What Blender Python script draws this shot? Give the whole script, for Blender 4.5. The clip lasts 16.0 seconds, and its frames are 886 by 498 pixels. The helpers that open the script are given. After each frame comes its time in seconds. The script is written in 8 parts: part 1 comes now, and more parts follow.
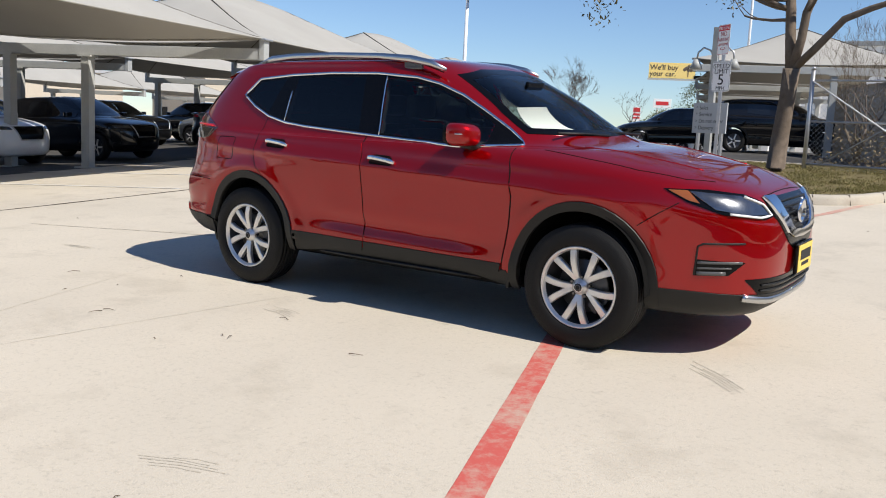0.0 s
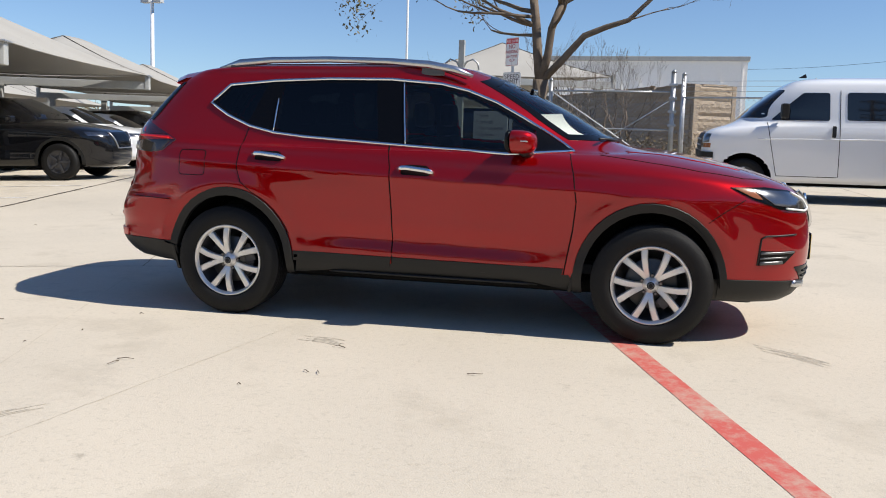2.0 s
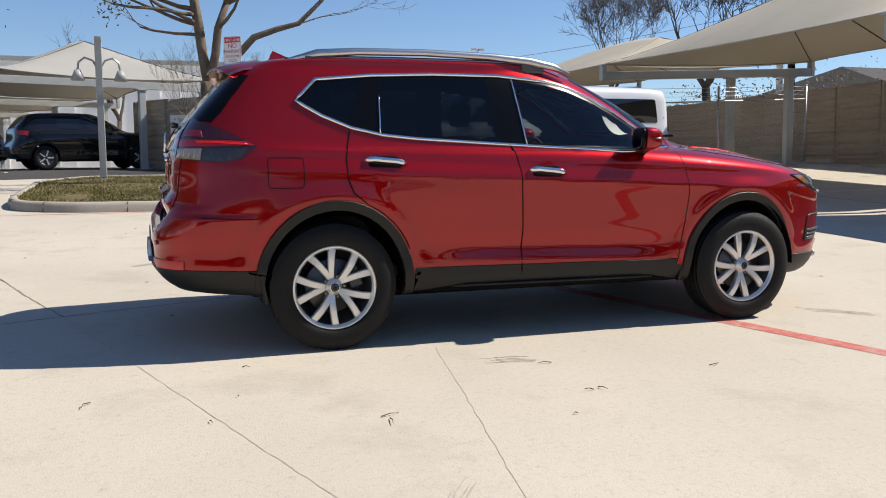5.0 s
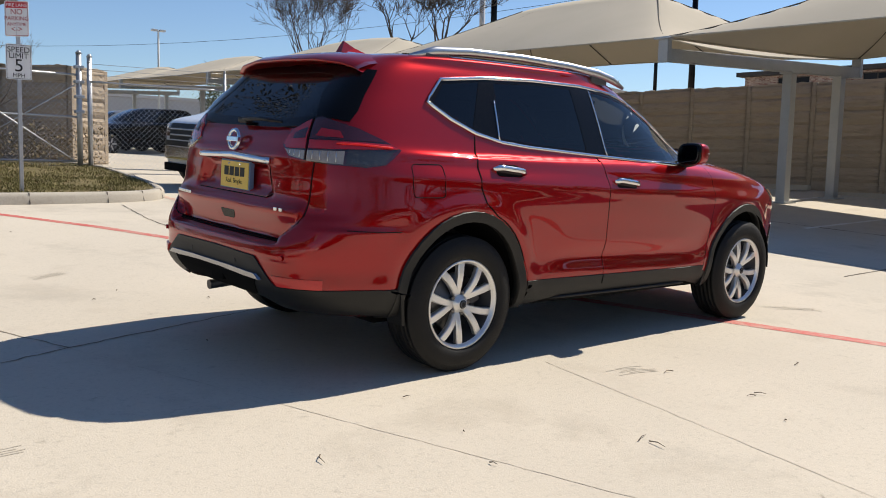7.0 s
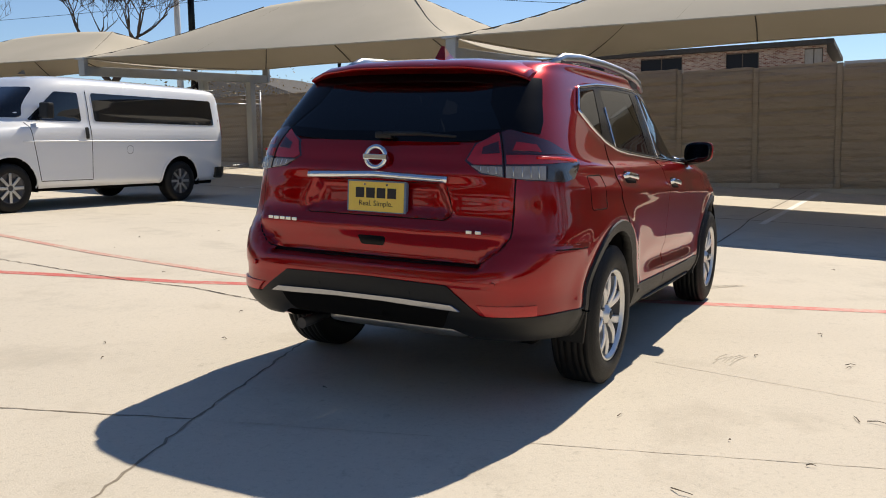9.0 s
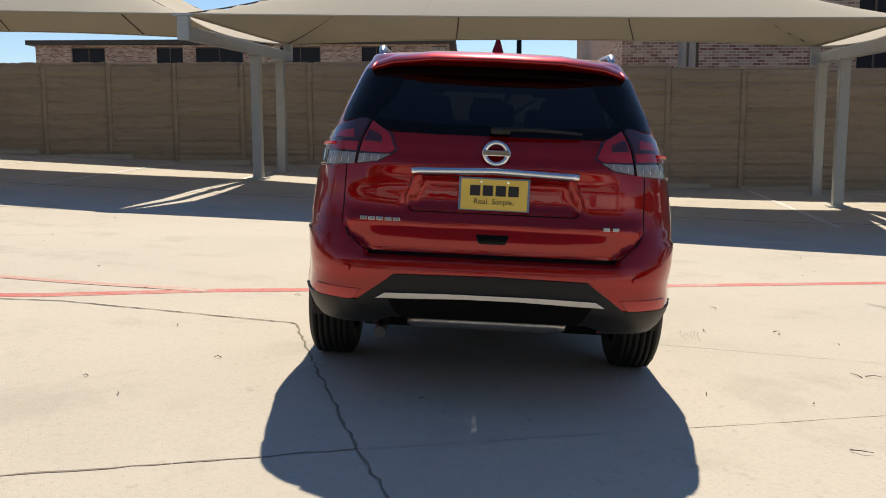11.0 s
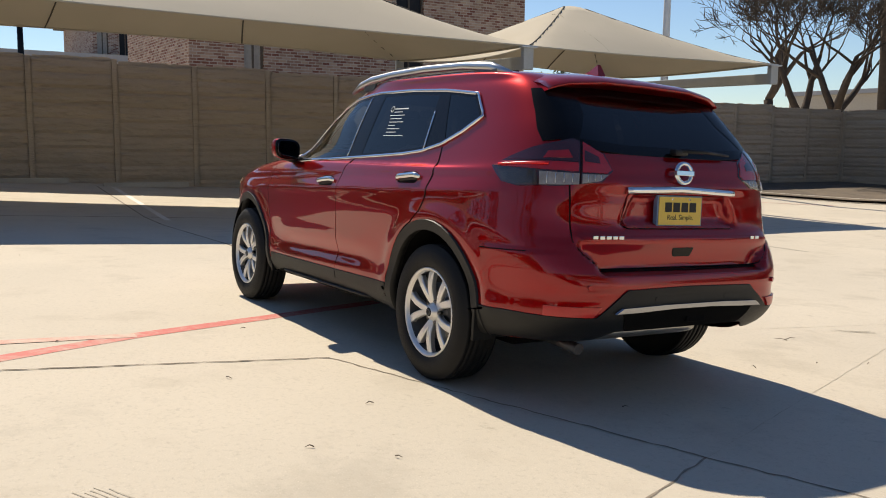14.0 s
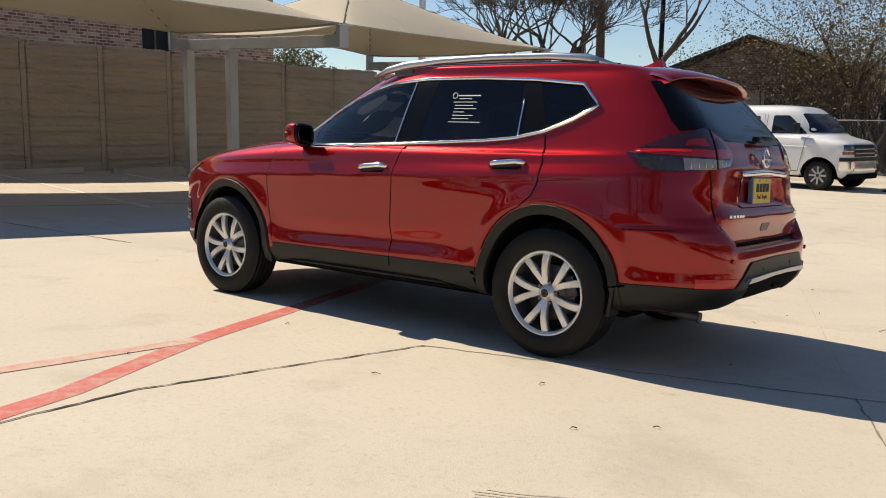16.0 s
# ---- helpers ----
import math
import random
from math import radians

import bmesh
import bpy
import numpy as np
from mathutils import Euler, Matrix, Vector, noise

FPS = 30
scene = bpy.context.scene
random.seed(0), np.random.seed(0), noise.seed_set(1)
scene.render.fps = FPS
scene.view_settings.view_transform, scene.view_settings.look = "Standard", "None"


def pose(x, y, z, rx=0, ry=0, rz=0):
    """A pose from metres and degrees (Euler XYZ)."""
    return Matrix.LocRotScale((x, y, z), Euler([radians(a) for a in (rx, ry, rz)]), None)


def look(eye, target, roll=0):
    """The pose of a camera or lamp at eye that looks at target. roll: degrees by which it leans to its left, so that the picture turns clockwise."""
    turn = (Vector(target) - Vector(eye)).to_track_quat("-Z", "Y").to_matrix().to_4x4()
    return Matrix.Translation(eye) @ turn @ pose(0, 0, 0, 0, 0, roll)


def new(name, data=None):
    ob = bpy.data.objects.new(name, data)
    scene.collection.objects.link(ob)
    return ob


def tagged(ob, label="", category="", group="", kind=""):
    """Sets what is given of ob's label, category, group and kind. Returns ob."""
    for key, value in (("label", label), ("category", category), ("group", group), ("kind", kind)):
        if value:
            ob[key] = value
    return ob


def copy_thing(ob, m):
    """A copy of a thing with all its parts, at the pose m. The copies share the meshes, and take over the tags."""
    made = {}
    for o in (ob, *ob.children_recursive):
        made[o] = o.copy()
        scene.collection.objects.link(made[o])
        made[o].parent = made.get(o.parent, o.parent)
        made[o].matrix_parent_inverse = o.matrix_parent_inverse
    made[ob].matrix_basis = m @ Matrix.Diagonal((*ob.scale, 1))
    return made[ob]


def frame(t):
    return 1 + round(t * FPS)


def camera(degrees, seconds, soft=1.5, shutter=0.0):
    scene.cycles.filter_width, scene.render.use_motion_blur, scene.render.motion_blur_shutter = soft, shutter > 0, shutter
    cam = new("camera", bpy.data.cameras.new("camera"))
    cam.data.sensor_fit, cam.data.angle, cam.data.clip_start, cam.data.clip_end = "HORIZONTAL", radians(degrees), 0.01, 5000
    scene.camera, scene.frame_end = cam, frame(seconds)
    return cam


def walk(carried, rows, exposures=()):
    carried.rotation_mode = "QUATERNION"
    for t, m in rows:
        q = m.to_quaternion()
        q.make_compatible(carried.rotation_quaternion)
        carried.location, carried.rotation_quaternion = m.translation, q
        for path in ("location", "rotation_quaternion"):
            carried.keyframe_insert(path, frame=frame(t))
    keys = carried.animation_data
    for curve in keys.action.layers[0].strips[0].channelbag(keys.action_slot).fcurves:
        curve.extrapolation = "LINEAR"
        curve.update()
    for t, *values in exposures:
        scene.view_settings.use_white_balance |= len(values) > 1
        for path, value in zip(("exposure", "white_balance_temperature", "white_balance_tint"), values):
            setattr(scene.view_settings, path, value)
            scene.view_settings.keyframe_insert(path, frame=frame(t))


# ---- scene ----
# The car's own level frame leans with the sloping pavement; LEAN turns it into the upright world.
LEAN = pose(0, 0, 0, 2.62, 0, 0)
cam = camera(54.2, 16.0, soft=1.0)
PATH = [
    (0, (3.481, -5.22, 1.366), (2.342, -3.612, 1.027), 1.4),
    (0.5, (3.0, -5.523, 1.353), (2.014, -3.815, 1.021), 1.5),
    (1, (2.458, -5.728, 1.337), (1.653, -3.927, 1.008), 1.3),
    (1.5, (1.893, -5.923, 1.322), (1.264, -4.052, 1.002), 1.4),
    (2, (1.304, -6.032, 1.301), (0.852, -4.107, 1.0), 1.1),
    (2.5, (0.7, -6.123, 1.288), (0.431, -4.161, 1.008), 0.8),
    (3, (0.096, -6.134, 1.255), (0.031, -4.152, 0.991), 0.3),
    (3.5, (-0.529, -6.064, 1.236), (-0.414, -4.084, 0.973), 0.2),
    (4, (-1.145, -5.949, 1.232), (-0.84, -3.99, 0.967), -0.2),
    (4.2, (-1.38, -5.879, 1.227), (-1.01, -3.931, 0.963), -0.3),
    (6.3, (-3.691, -4.711, 1.234), (-2.602, -3.057, 0.955), 2.7),
    (6.5, (-3.877, -4.542, 1.24), (-2.725, -2.931, 0.966), 2.9),
    (7, (-4.333, -4.118, 1.227), (-3.027, -2.628, 0.957), 3.1),
    (7.5, (-4.719, -3.65, 1.207), (-3.255, -2.312, 0.947), 3.2),
    (8, (-5.064, -3.157, 1.199), (-3.49, -1.949, 0.942), 2.9),
    (8.5, (-5.385, -2.642, 1.214), (-3.698, -1.597, 0.959), 1.9),
    (9, (-5.618, -2.086, 1.216), (-3.848, -1.191, 0.964), 1.3),
    (9.2, (-5.712, -1.867, 1.205), (-3.909, -1.04, 0.95), 1.2),
    (11.3, (-6.05, 0.465, 1.173), (-4.067, 0.375, 0.927), 2.8),
    (11.5, (-6.019, 0.696, 1.161), (-4.042, 0.516, 0.921), 2.9),
    (12, (-5.906, 1.244, 1.141), (-3.955, 0.867, 0.914), 3.0),
    (12.5, (-5.767, 1.766, 1.139), (-3.862, 1.199, 0.919), 3.1),
    (13, (-5.599, 2.293, 1.128), (-3.759, 1.54, 0.914), 3.3),
    (13.5, (-5.374, 2.773, 1.128), (-3.608, 1.858, 0.922), 3.5),
    (14, (-5.124, 3.27, 1.123), (-3.454, 2.188, 0.925), 2.8),
    (14.5, (-4.822, 3.711, 1.108), (-3.255, 2.486, 0.901), 2.6),
    (15, (-4.505, 4.161, 1.1), (-3.042, 2.815, 0.879), 2.7),
    (15.5, (-4.134, 4.556, 1.09), (-2.803, 3.08, 0.867), 2.6),
    (16, (-3.724, 4.945, 1.09), (-2.521, 3.362, 0.866), 2.4),
]
walk(cam, [(t, LEAN @ look(eye, target, roll)) for t, eye, target, roll in PATH],
     exposures=[(0.0, 0.30, 6500, 10), (4.0, 0.32, 6600, 10), (7.0, 0.28, 6850, 10), (9.0, 0.26, 7100, 10), (12.0, 0.27, 7250, 10), (14.0, 0.27, 7450, 10), (16.0, 0.24, 7650, 10)])

# ---- light: clear early-spring sky, sun ahead of the car
SUN_WAY = Vector((0.682, -0.053, 0.729)).normalized()
world = bpy.data.worlds.new("sky")
scene.world = world
world.use_nodes = True
_n = world.node_tree.nodes
_sky = _n.new("ShaderNodeTexSky")
_sky.sky_type = "NISHITA"
_sky.sun_disc = False
_sky.sun_elevation = math.asin(SUN_WAY.z)
_sky.sun_rotation = math.atan2(SUN_WAY.x, SUN_WAY.y)
_sky.air_density, _sky.dust_density, _sky.ozone_density = 1.0, 0.0, 1.5
_n["Background"].inputs["Strength"].default_value = 0.08
_wb = _n.new("ShaderNodeMix")   # white balance of the sky against the sun
_wb.data_type, _wb.blend_type = "RGBA", "MULTIPLY"
_wb.inputs["Factor"].default_value, _wb.inputs["B"].default_value = 1.0, (0.86, 1.01, 1.25, 1)
world.node_tree.links.new(_sky.outputs[0], _wb.inputs["A"])
world.node_tree.links.new(_wb.outputs["Result"], _n["Background"].inputs["Color"])
sun = new("sun", bpy.data.lights.new("sun", "SUN"))
sun.data.energy, sun.data.angle, sun.data.color = 5.0, radians(0.53), (1.0, 0.95, 0.87)
sun.matrix_world = look(SUN_WAY * 60, (0, 0, 0))

# ---- materials
def node_mat(name):
    m = bpy.data.materials.new(name)
    m.use_nodes = True
    t = m.node_tree
    return m, t.nodes, t.links, t.nodes["Principled BSDF"]


def plain(name, color, rough=0.5, metal=0.0, coat=0.0, spec=0.5, vary=0.08, scale=6.0, bump=0.0, bump_scale=200.0, ior=1.5):
    """A surface with mottling at two scales and an optional fine relief."""
    m, n, l, b = node_mat(name)
    b.inputs["Roughness"].default_value, b.inputs["Metallic"].default_value = rough, metal
    b.inputs["Coat Weight"].default_value, b.inputs["Specular IOR Level"].default_value = coat, spec
    b.inputs["Coat Roughness"].default_value = 0.03
    b.inputs["IOR"].default_value = ior
    co = n.new("ShaderNodeTexCoord")
    a, f = n.new("ShaderNodeTexNoise"), n.new("ShaderNodeTexNoise")
    a.inputs["Scale"].default_value, f.inputs["Scale"].default_value = scale, scale * 14
    a.inputs["Detail"].default_value, f.inputs["Detail"].default_value = 4, 3
    add = n.new("ShaderNodeMath")
    add.operation = "ADD"
    l.new(co.outputs["Object"], a.inputs["Vector"]), l.new(co.outputs["Object"], f.inputs["Vector"])
    l.new(a.outputs["Fac"], add.inputs[0]), l.new(f.outputs["Fac"], add.inputs[1])
    r = n.new("ShaderNodeMapRange")
    r.inputs["From Min"].default_value, r.inputs["From Max"].default_value = 0.6, 1.4
    l.new(add.outputs[0], r.inputs["Value"])
    mix = n.new("ShaderNodeMix")
    mix.data_type = "RGBA"
    mix.inputs["A"].default_value = (*[c * (1 - vary) for c in color], 1)
    mix.inputs["B"].default_value = (*[min(1, c * (1 + vary)) for c in color], 1)
    l.new(r.outputs[0], mix.inputs["Factor"]), l.new(mix.outputs["Result"], b.inputs["Base Color"])
    if bump:
        g = n.new("ShaderNodeTexNoise")
        g.inputs["Scale"].default_value = bump_scale
        k = n.new("ShaderNodeBump")
        k.inputs["Strength"].default_value, k.inputs["Distance"].default_value = bump, 0.01
        l.new(co.outputs["Object"], g.inputs["Vector"]), l.new(g.outputs["Fac"], k.inputs["Height"]), l.new(k.outputs[0], b.inputs["Normal"])
    return m


def concrete(name, light, dark, stain, ribs=0.0):
    """Broom-finished paving: pale cement, blotches, tyre scuffs and fine grit."""
    m, n, l, b = node_mat(name)
    b.inputs["Roughness"].default_value = 0.85
    b.inputs["Specular IOR Level"].default_value = 0.25
    geo = n.new("ShaderNodeNewGeometry")

    def noise_at(scale, detail, lo, hi, rough=0.6):
        t = n.new("ShaderNodeTexNoise")
        t.inputs["Scale"].default_value, t.inputs["Detail"].default_value, t.inputs["Roughness"].default_value = scale, detail, rough
        l.new(place, t.inputs["Vector"])
        r = n.new("ShaderNodeMapRange")
        r.inputs["From Min"].default_value, r.inputs["From Max"].default_value = lo, hi
        l.new(t.outputs["Fac"], r.inputs["Value"])
        return r.outputs[0]
    place = geo.outputs["Position"]
    if ribs:
        sq = n.new("ShaderNodeMapping")
        sq.inputs["Scale"].default_value = (1, 1, ribs)
        l.new(place, sq.inputs["Vector"])
        place = sq.outputs[0]

    def mixed(fac, a, bb):
        x = n.new("ShaderNodeMix")
        x.data_type = "RGBA"
        l.new(fac, x.inputs["Factor"])
        for key, v in (("A", a), ("B", bb)):
            if isinstance(v, tuple):
                x.inputs[key].default_value = (*v, 1)
            else:
                l.new(v, x.inputs[key])
        return x.outputs["Result"]
    c = mixed(noise_at(0.35, 6, 0.3, 0.7), light, dark)
    c = mixed(noise_at(1.7, 8, 0.56, 0.78), c, stain)
    c = mixed(noise_at(9, 8, 0.62, 0.82, 0.7), c, tuple(v * 0.72 for v in stain))
    c = mixed(noise_at(0.9, 9, 0.55, 0.72, 0.75), c, tuple(v * 0.86 for v in dark))
    c = mixed(noise_at(38, 9, 0.52, 0.75, 0.8), c, tuple(v * 0.74 for v in dark))
    c = mixed(noise_at(160, 3, 0.6, 0.85), c, tuple(min(1, v * 1.25) for v in light))
    c = mixed(noise_at(310, 2, 0.66, 0.9), c, tuple(v * 0.62 for v in dark))
    l.new(c, b.inputs["Base Color"])
    g = n.new("ShaderNodeTexNoise")
    g.inputs["Scale"].default_value, g.inputs["Detail"].default_value = 120, 6
    l.new(place, g.inputs["Vector"])
    if ribs:
        g.inputs["Scale"].default_value = 9
    k = n.new("ShaderNodeBump")
    k.inputs["Strength"].default_value, k.inputs["Distance"].default_value = (0.8, 0.03) if ribs else (0.3, 0.006)
    l.new(g.outputs["Fac"], k.inputs["Height"]), l.new(k.outputs[0], b.inputs["Normal"])
    return m


def worn_paint(name, color, under, lo, hi, scale=14.0):
    """Road paint worn through to the paving in flecks."""
    m, n, l, b = node_mat(name)
    b.inputs["Roughness"].default_value = 0.75
    geo = n.new("ShaderNodeNewGeometry")
    t, f = n.new("ShaderNodeTexNoise"), n.new("ShaderNodeTexNoise")
    t.inputs["Scale"].default_value, t.inputs["Detail"].default_value, t.inputs["Roughness"].default_value = scale, 9, 0.75
    f.inputs["Scale"].default_value = 1.3
    r = n.new("ShaderNodeMapRange")
    r.inputs["From Min"].default_value, r.inputs["From Max"].default_value = lo, hi
    add = n.new("ShaderNodeMath")
    add.operation = "MULTIPLY_ADD"
    add.inputs[1].default_value = 0.6
    l.new(geo.outputs["Position"], t.inputs["Vector"]), l.new(geo.outputs["Position"], f.inputs["Vector"])
    l.new(f.outputs["Fac"], add.inputs[0]), l.new(t.outputs["Fac"], add.inputs[2]), l.new(add.outputs[0], r.inputs["Value"])
    x = n.new("ShaderNodeMix")
    x.data_type = "RGBA"
    x.inputs["A"].default_value, x.inputs["B"].default_value = (*color, 1), (*under, 1)
    l.new(r.outputs[0], x.inputs["Factor"]), l.new(x.outputs["Result"], b.inputs["Base Color"])
    return m


def glass(name, tint, gloss=1.5, rough=0.0):
    """A pane: tinted clear body, mirror-like sheen that grows towards grazing."""
    m, n, l, b = node_mat(name)
    n.remove(b)
    tr, gl, mix, fr = (n.new("ShaderNode" + k) for k in ("BsdfTransparent", "BsdfGlossy", "MixShader", "Fresnel"))
    tr.inputs["Color"].default_value = (*tint, 1)
    gl.inputs["Roughness"].default_value = rough
    fr.inputs["IOR"].default_value = gloss
    l.new(fr.outputs[0], mix.inputs[0]), l.new(tr.outputs[0], mix.inputs[1]), l.new(gl.outputs[0], mix.inputs[2])
    l.new(mix.outputs[0], n["Material Output"].inputs["Surface"])
    return m


def car_paint(name, color, metal=0.6, rough=0.32, flake=0.12, coat_ior=1.52):
    m, n, l, b = node_mat(name)
    b.inputs["Metallic"].default_value, b.inputs["Roughness"].default_value = metal, rough
    b.inputs["Coat Weight"].default_value, b.inputs["Coat Roughness"].default_value, b.inputs["Coat IOR"].default_value = 1.0, 0.006, coat_ior
    b.inputs["Specular Tint"].default_value = (*[min(1.0, 0.06 + 2.2 * c) for c in color], 1)
    co = n.new("ShaderNodeTexCoord")
    v = n.new("ShaderNodeTexNoise")
    v.inputs["Scale"].default_value = 900
    l.new(co.outputs["Object"], v.inputs["Vector"])
    x = n.new("ShaderNodeMix")
    x.data_type = "RGBA"
    x.inputs["A"].default_value = (*[c * (1 - flake) for c in color], 1)
    x.inputs["B"].default_value = (*[min(1, c * (1 + flake)) for c in color], 1)
    l.new(v.outputs["Fac"], x.inputs["Factor"]), l.new(x.outputs["Result"], b.inputs["Base Color"])
    return m


RED = car_paint("red_metallic_paint", (0.30, 0.0006, 0.0016), 0.55, 0.31, coat_ior=1.54)
RED.node_tree.nodes["Principled BSDF"].inputs["Specular IOR Level"].default_value = 0.1
GAP = plain("panel_gap", (0.012, 0.006, 0.006), 0.9, spec=0.1)
BLACK_PLASTIC = plain("black_plastic", (0.007, 0.007, 0.0065), 0.5, spec=0.4, bump=0.12, bump_scale=700, vary=0.15)
GLOSS_BLACK = plain("gloss_black", (0.003, 0.003, 0.0035), 0.2, spec=0.18)
CHROME = plain("chrome", (0.75, 0.76, 0.78), 0.09, 1.0, vary=0.04)
SATIN = plain("satin_silver", (0.56, 0.57, 0.58), 0.3, 1.0, vary=0.05)
RIM = plain("machined_alloy", (0.72, 0.715, 0.70), 0.34, 0.75, vary=0.06, scale=30)
STRIP = plain("polished_strip", (0.34, 0.35, 0.37), 0.16, 1.0, vary=0.1)
GALV_PIPE = plain("aluminised_steel", (0.42, 0.41, 0.39), 0.35, 0.9, vary=0.25, scale=12)
SATIN_DARK = plain("dark_satin_plastic", (0.10, 0.10, 0.10), 0.3, 0.3)
RIM_DARK = plain("painted_alloy_grey", (0.07, 0.07, 0.075), 0.45, 0.5)
STEEL = plain("brake_steel", (0.16, 0.155, 0.15), 0.45, 1.0)
RUBBER = plain("tyre_rubber", (0.008, 0.0078, 0.0076), 0.6, spec=0.25, bump=0.25, bump_scale=260, vary=0.25)
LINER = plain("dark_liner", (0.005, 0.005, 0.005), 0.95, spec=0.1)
CABIN = plain("charcoal_cloth", (0.035, 0.035, 0.037), 0.85, bump=0.3, bump_scale=500)
CABIN_LIGHT = plain("grey_headliner", (0.16, 0.16, 0.155), 0.9)
PANE = glass("clear_window", (0.48, 0.52, 0.50), 1.55)
PANE_TINT = glass("privacy_window", (0.05, 0.055, 0.06), 1.5)
WINDSCREEN = glass("windscreen_glass", (0.80, 0.87, 0.83), 1.65)
LENS_RED = plain("red_lens", (0.33, 0.0015, 0.003), 0.12, coat=1.0, vary=0.2, scale=25)
LENS_SMOKE = plain("smoked_lens", (0.06, 0.05, 0.043), 0.12, 0.5, coat=1.0, vary=0.6, scale=40)
LENS_DARK = plain("dark_red_lens", (0.045, 0.003, 0.005), 0.1, coat=1.0)
LENS_CLEAR = plain("smoked_clear_lens", (0.36, 0.30, 0.24), 0.25, 0.5, coat=1.0, vary=0.45, scale=22)
LENS_AMBER = plain("amber_lens", (0.26, 0.075, 0.012), 0.15, coat=1.0)
LENS_WHITE = plain("headlamp_reflector", (0.14, 0.145, 0.155), 0.16, 0.9, coat=1.0, vary=0.6, scale=16)
PAPER = plain("white_paper", (0.82, 0.82, 0.8), 0.8, vary=0.02)
PLATE_YELLOW = plain("yellow_plate", (0.78, 0.55, 0.1), 0.4, vary=0.04)
PLATE_BLUE = plain("blue_plate_edge", (0.12, 0.2, 0.34), 0.35)
INK = plain("black_ink", (0.012, 0.012, 0.014), 0.6)
WHITE_PAINT = car_paint("white_van_paint", (0.78, 0.79, 0.8), 0.0, 0.4, 0.01)
BLACK_PAINT = car_paint("black_car_paint", (0.006, 0.006, 0.007), 0.1, 0.3)
GREY_PAINT = car_paint("grey_car_paint", (0.32, 0.33, 0.34), 0.5, 0.35)
DARK_GLASS = plain("dark_car_window", (0.008, 0.009, 0.011), 0.04, coat=0.5)

# ---- building helpers
from mathutils.bvhtree import BVHTree
from mathutils.geometry import delaunay_2d_cdt


def empty(name, m=None):
    ob = new(name)
    ob.empty_display_size = 0.2
    if m is not None:
        ob.matrix_basis = m
    return ob


def mesh_of(name, verts, faces, mat, normals=None, smooth=True):
    me = bpy.data.meshes.new(name)
    me.from_pydata([tuple(v) for v in verts], [], [tuple(f) for f in faces])
    me.materials.append(mat)
    me.polygons.foreach_set("use_smooth", [smooth] * len(me.polygons))
    if normals is not None:
        me.normals_split_custom_set_from_vertices([tuple(q) for q in normals])
    me.update()
    return me


def part(name, data, mat, parent, label="", m=None):
    """One mesh object under a thing or a part; data is a bmesh or a mesh."""
    if isinstance(data, bmesh.types.BMesh):
        me = bpy.data.meshes.new(name)
        data.to_mesh(me)
        data.free()
        me.materials.append(mat)
        data = me
    ob = new(name, data)
    if parent is not None:
        ob.parent = parent
    if m is not None:
        ob.matrix_basis = m
    if label:
        ob["label"] = label
    return ob


def add_box(bm, a, b, m=None, bevel=0.0):
    r = bmesh.ops.create_cube(bm, size=1)["verts"]
    for v in r:
        v.co = Vector([a[i] + (v.co[i] + 0.5) * (b[i] - a[i]) for i in range(3)])
    if bevel:
        es = list({e for v in r for e in v.link_edges})
        r = list({v for f in bmesh.ops.bevel(bm, geom=es, offset=bevel, segments=2, affect="EDGES", profile=0.6)["faces"] for v in f.verts} | {v for v in r if v.is_valid})
    if m is not None:
        bmesh.ops.transform(bm, matrix=m, verts=r)
    return bm


def box_bm(a, b, m=None, bevel=0.0):
    return add_box(bmesh.new(), a, b, m, bevel)


def add_cyl(bm, p, q, r1, r2=None, n=12):
    p, q = Vector(p), Vector(q)
    d = q - p
    m = Matrix.Translation((p + q) / 2) @ d.to_track_quat("Z", "Y").to_matrix().to_4x4()
    bmesh.ops.create_cone(bm, cap_ends=True, segments=n, radius1=r1, radius2=r1 if r2 is None else r2, depth=d.length, matrix=m)
    return bm


def cyl_bm(p, q, r1, r2=None, n=12):
    bm = add_cyl(bmesh.new(), p, q, r1, r2, n)
    for f in bm.faces:
        f.smooth = len(f.verts) == 4
    return bm


def tube_data(pts, r, n=8, flat=1.0, closed=False):
    """Vertices and faces of a tube through the points; flat squeezes it along its second axis."""
    pts = [Vector(p) for p in pts]
    vs, fs, k = [], [], len(pts)
    for i, p in enumerate(pts):
        a = pts[(i - 1) % k] if closed or i else pts[0]
        b = pts[(i + 1) % k] if closed or i < k - 1 else pts[-1]
        d = (b - a).normalized()
        u = d.cross(Vector((0, 0, 1)))
        u = u.normalized() if u.length > 1e-4 else Vector((1, 0, 0))
        w = u.cross(d).normalized()
        rr = r[i] if isinstance(r, (list, tuple)) else r
        for j in range(n):
            an = 2 * math.pi * j / n
            vs.append(p + u * (math.cos(an) * rr * flat) + w * (math.sin(an) * rr))
    for i in range(k if closed else k - 1):
        for j in range(n):
            a, b = i * n + j, i * n + (j + 1) % n
            c, d = ((i + 1) % k) * n + (j + 1) % n, ((i + 1) % k) * n + j
            fs.append((a, b, c, d))
    if not closed:
        fs.append(tuple(range(n))[::-1])
        fs.append(tuple(range((k - 1) * n, k * n)))
    return vs, fs


def tube_mesh(name, pts, r, mat, n=8, flat=1.0, closed=False):
    vs, fs = tube_data(pts, r, n, flat, closed)
    return mesh_of(name, vs, fs, mat)


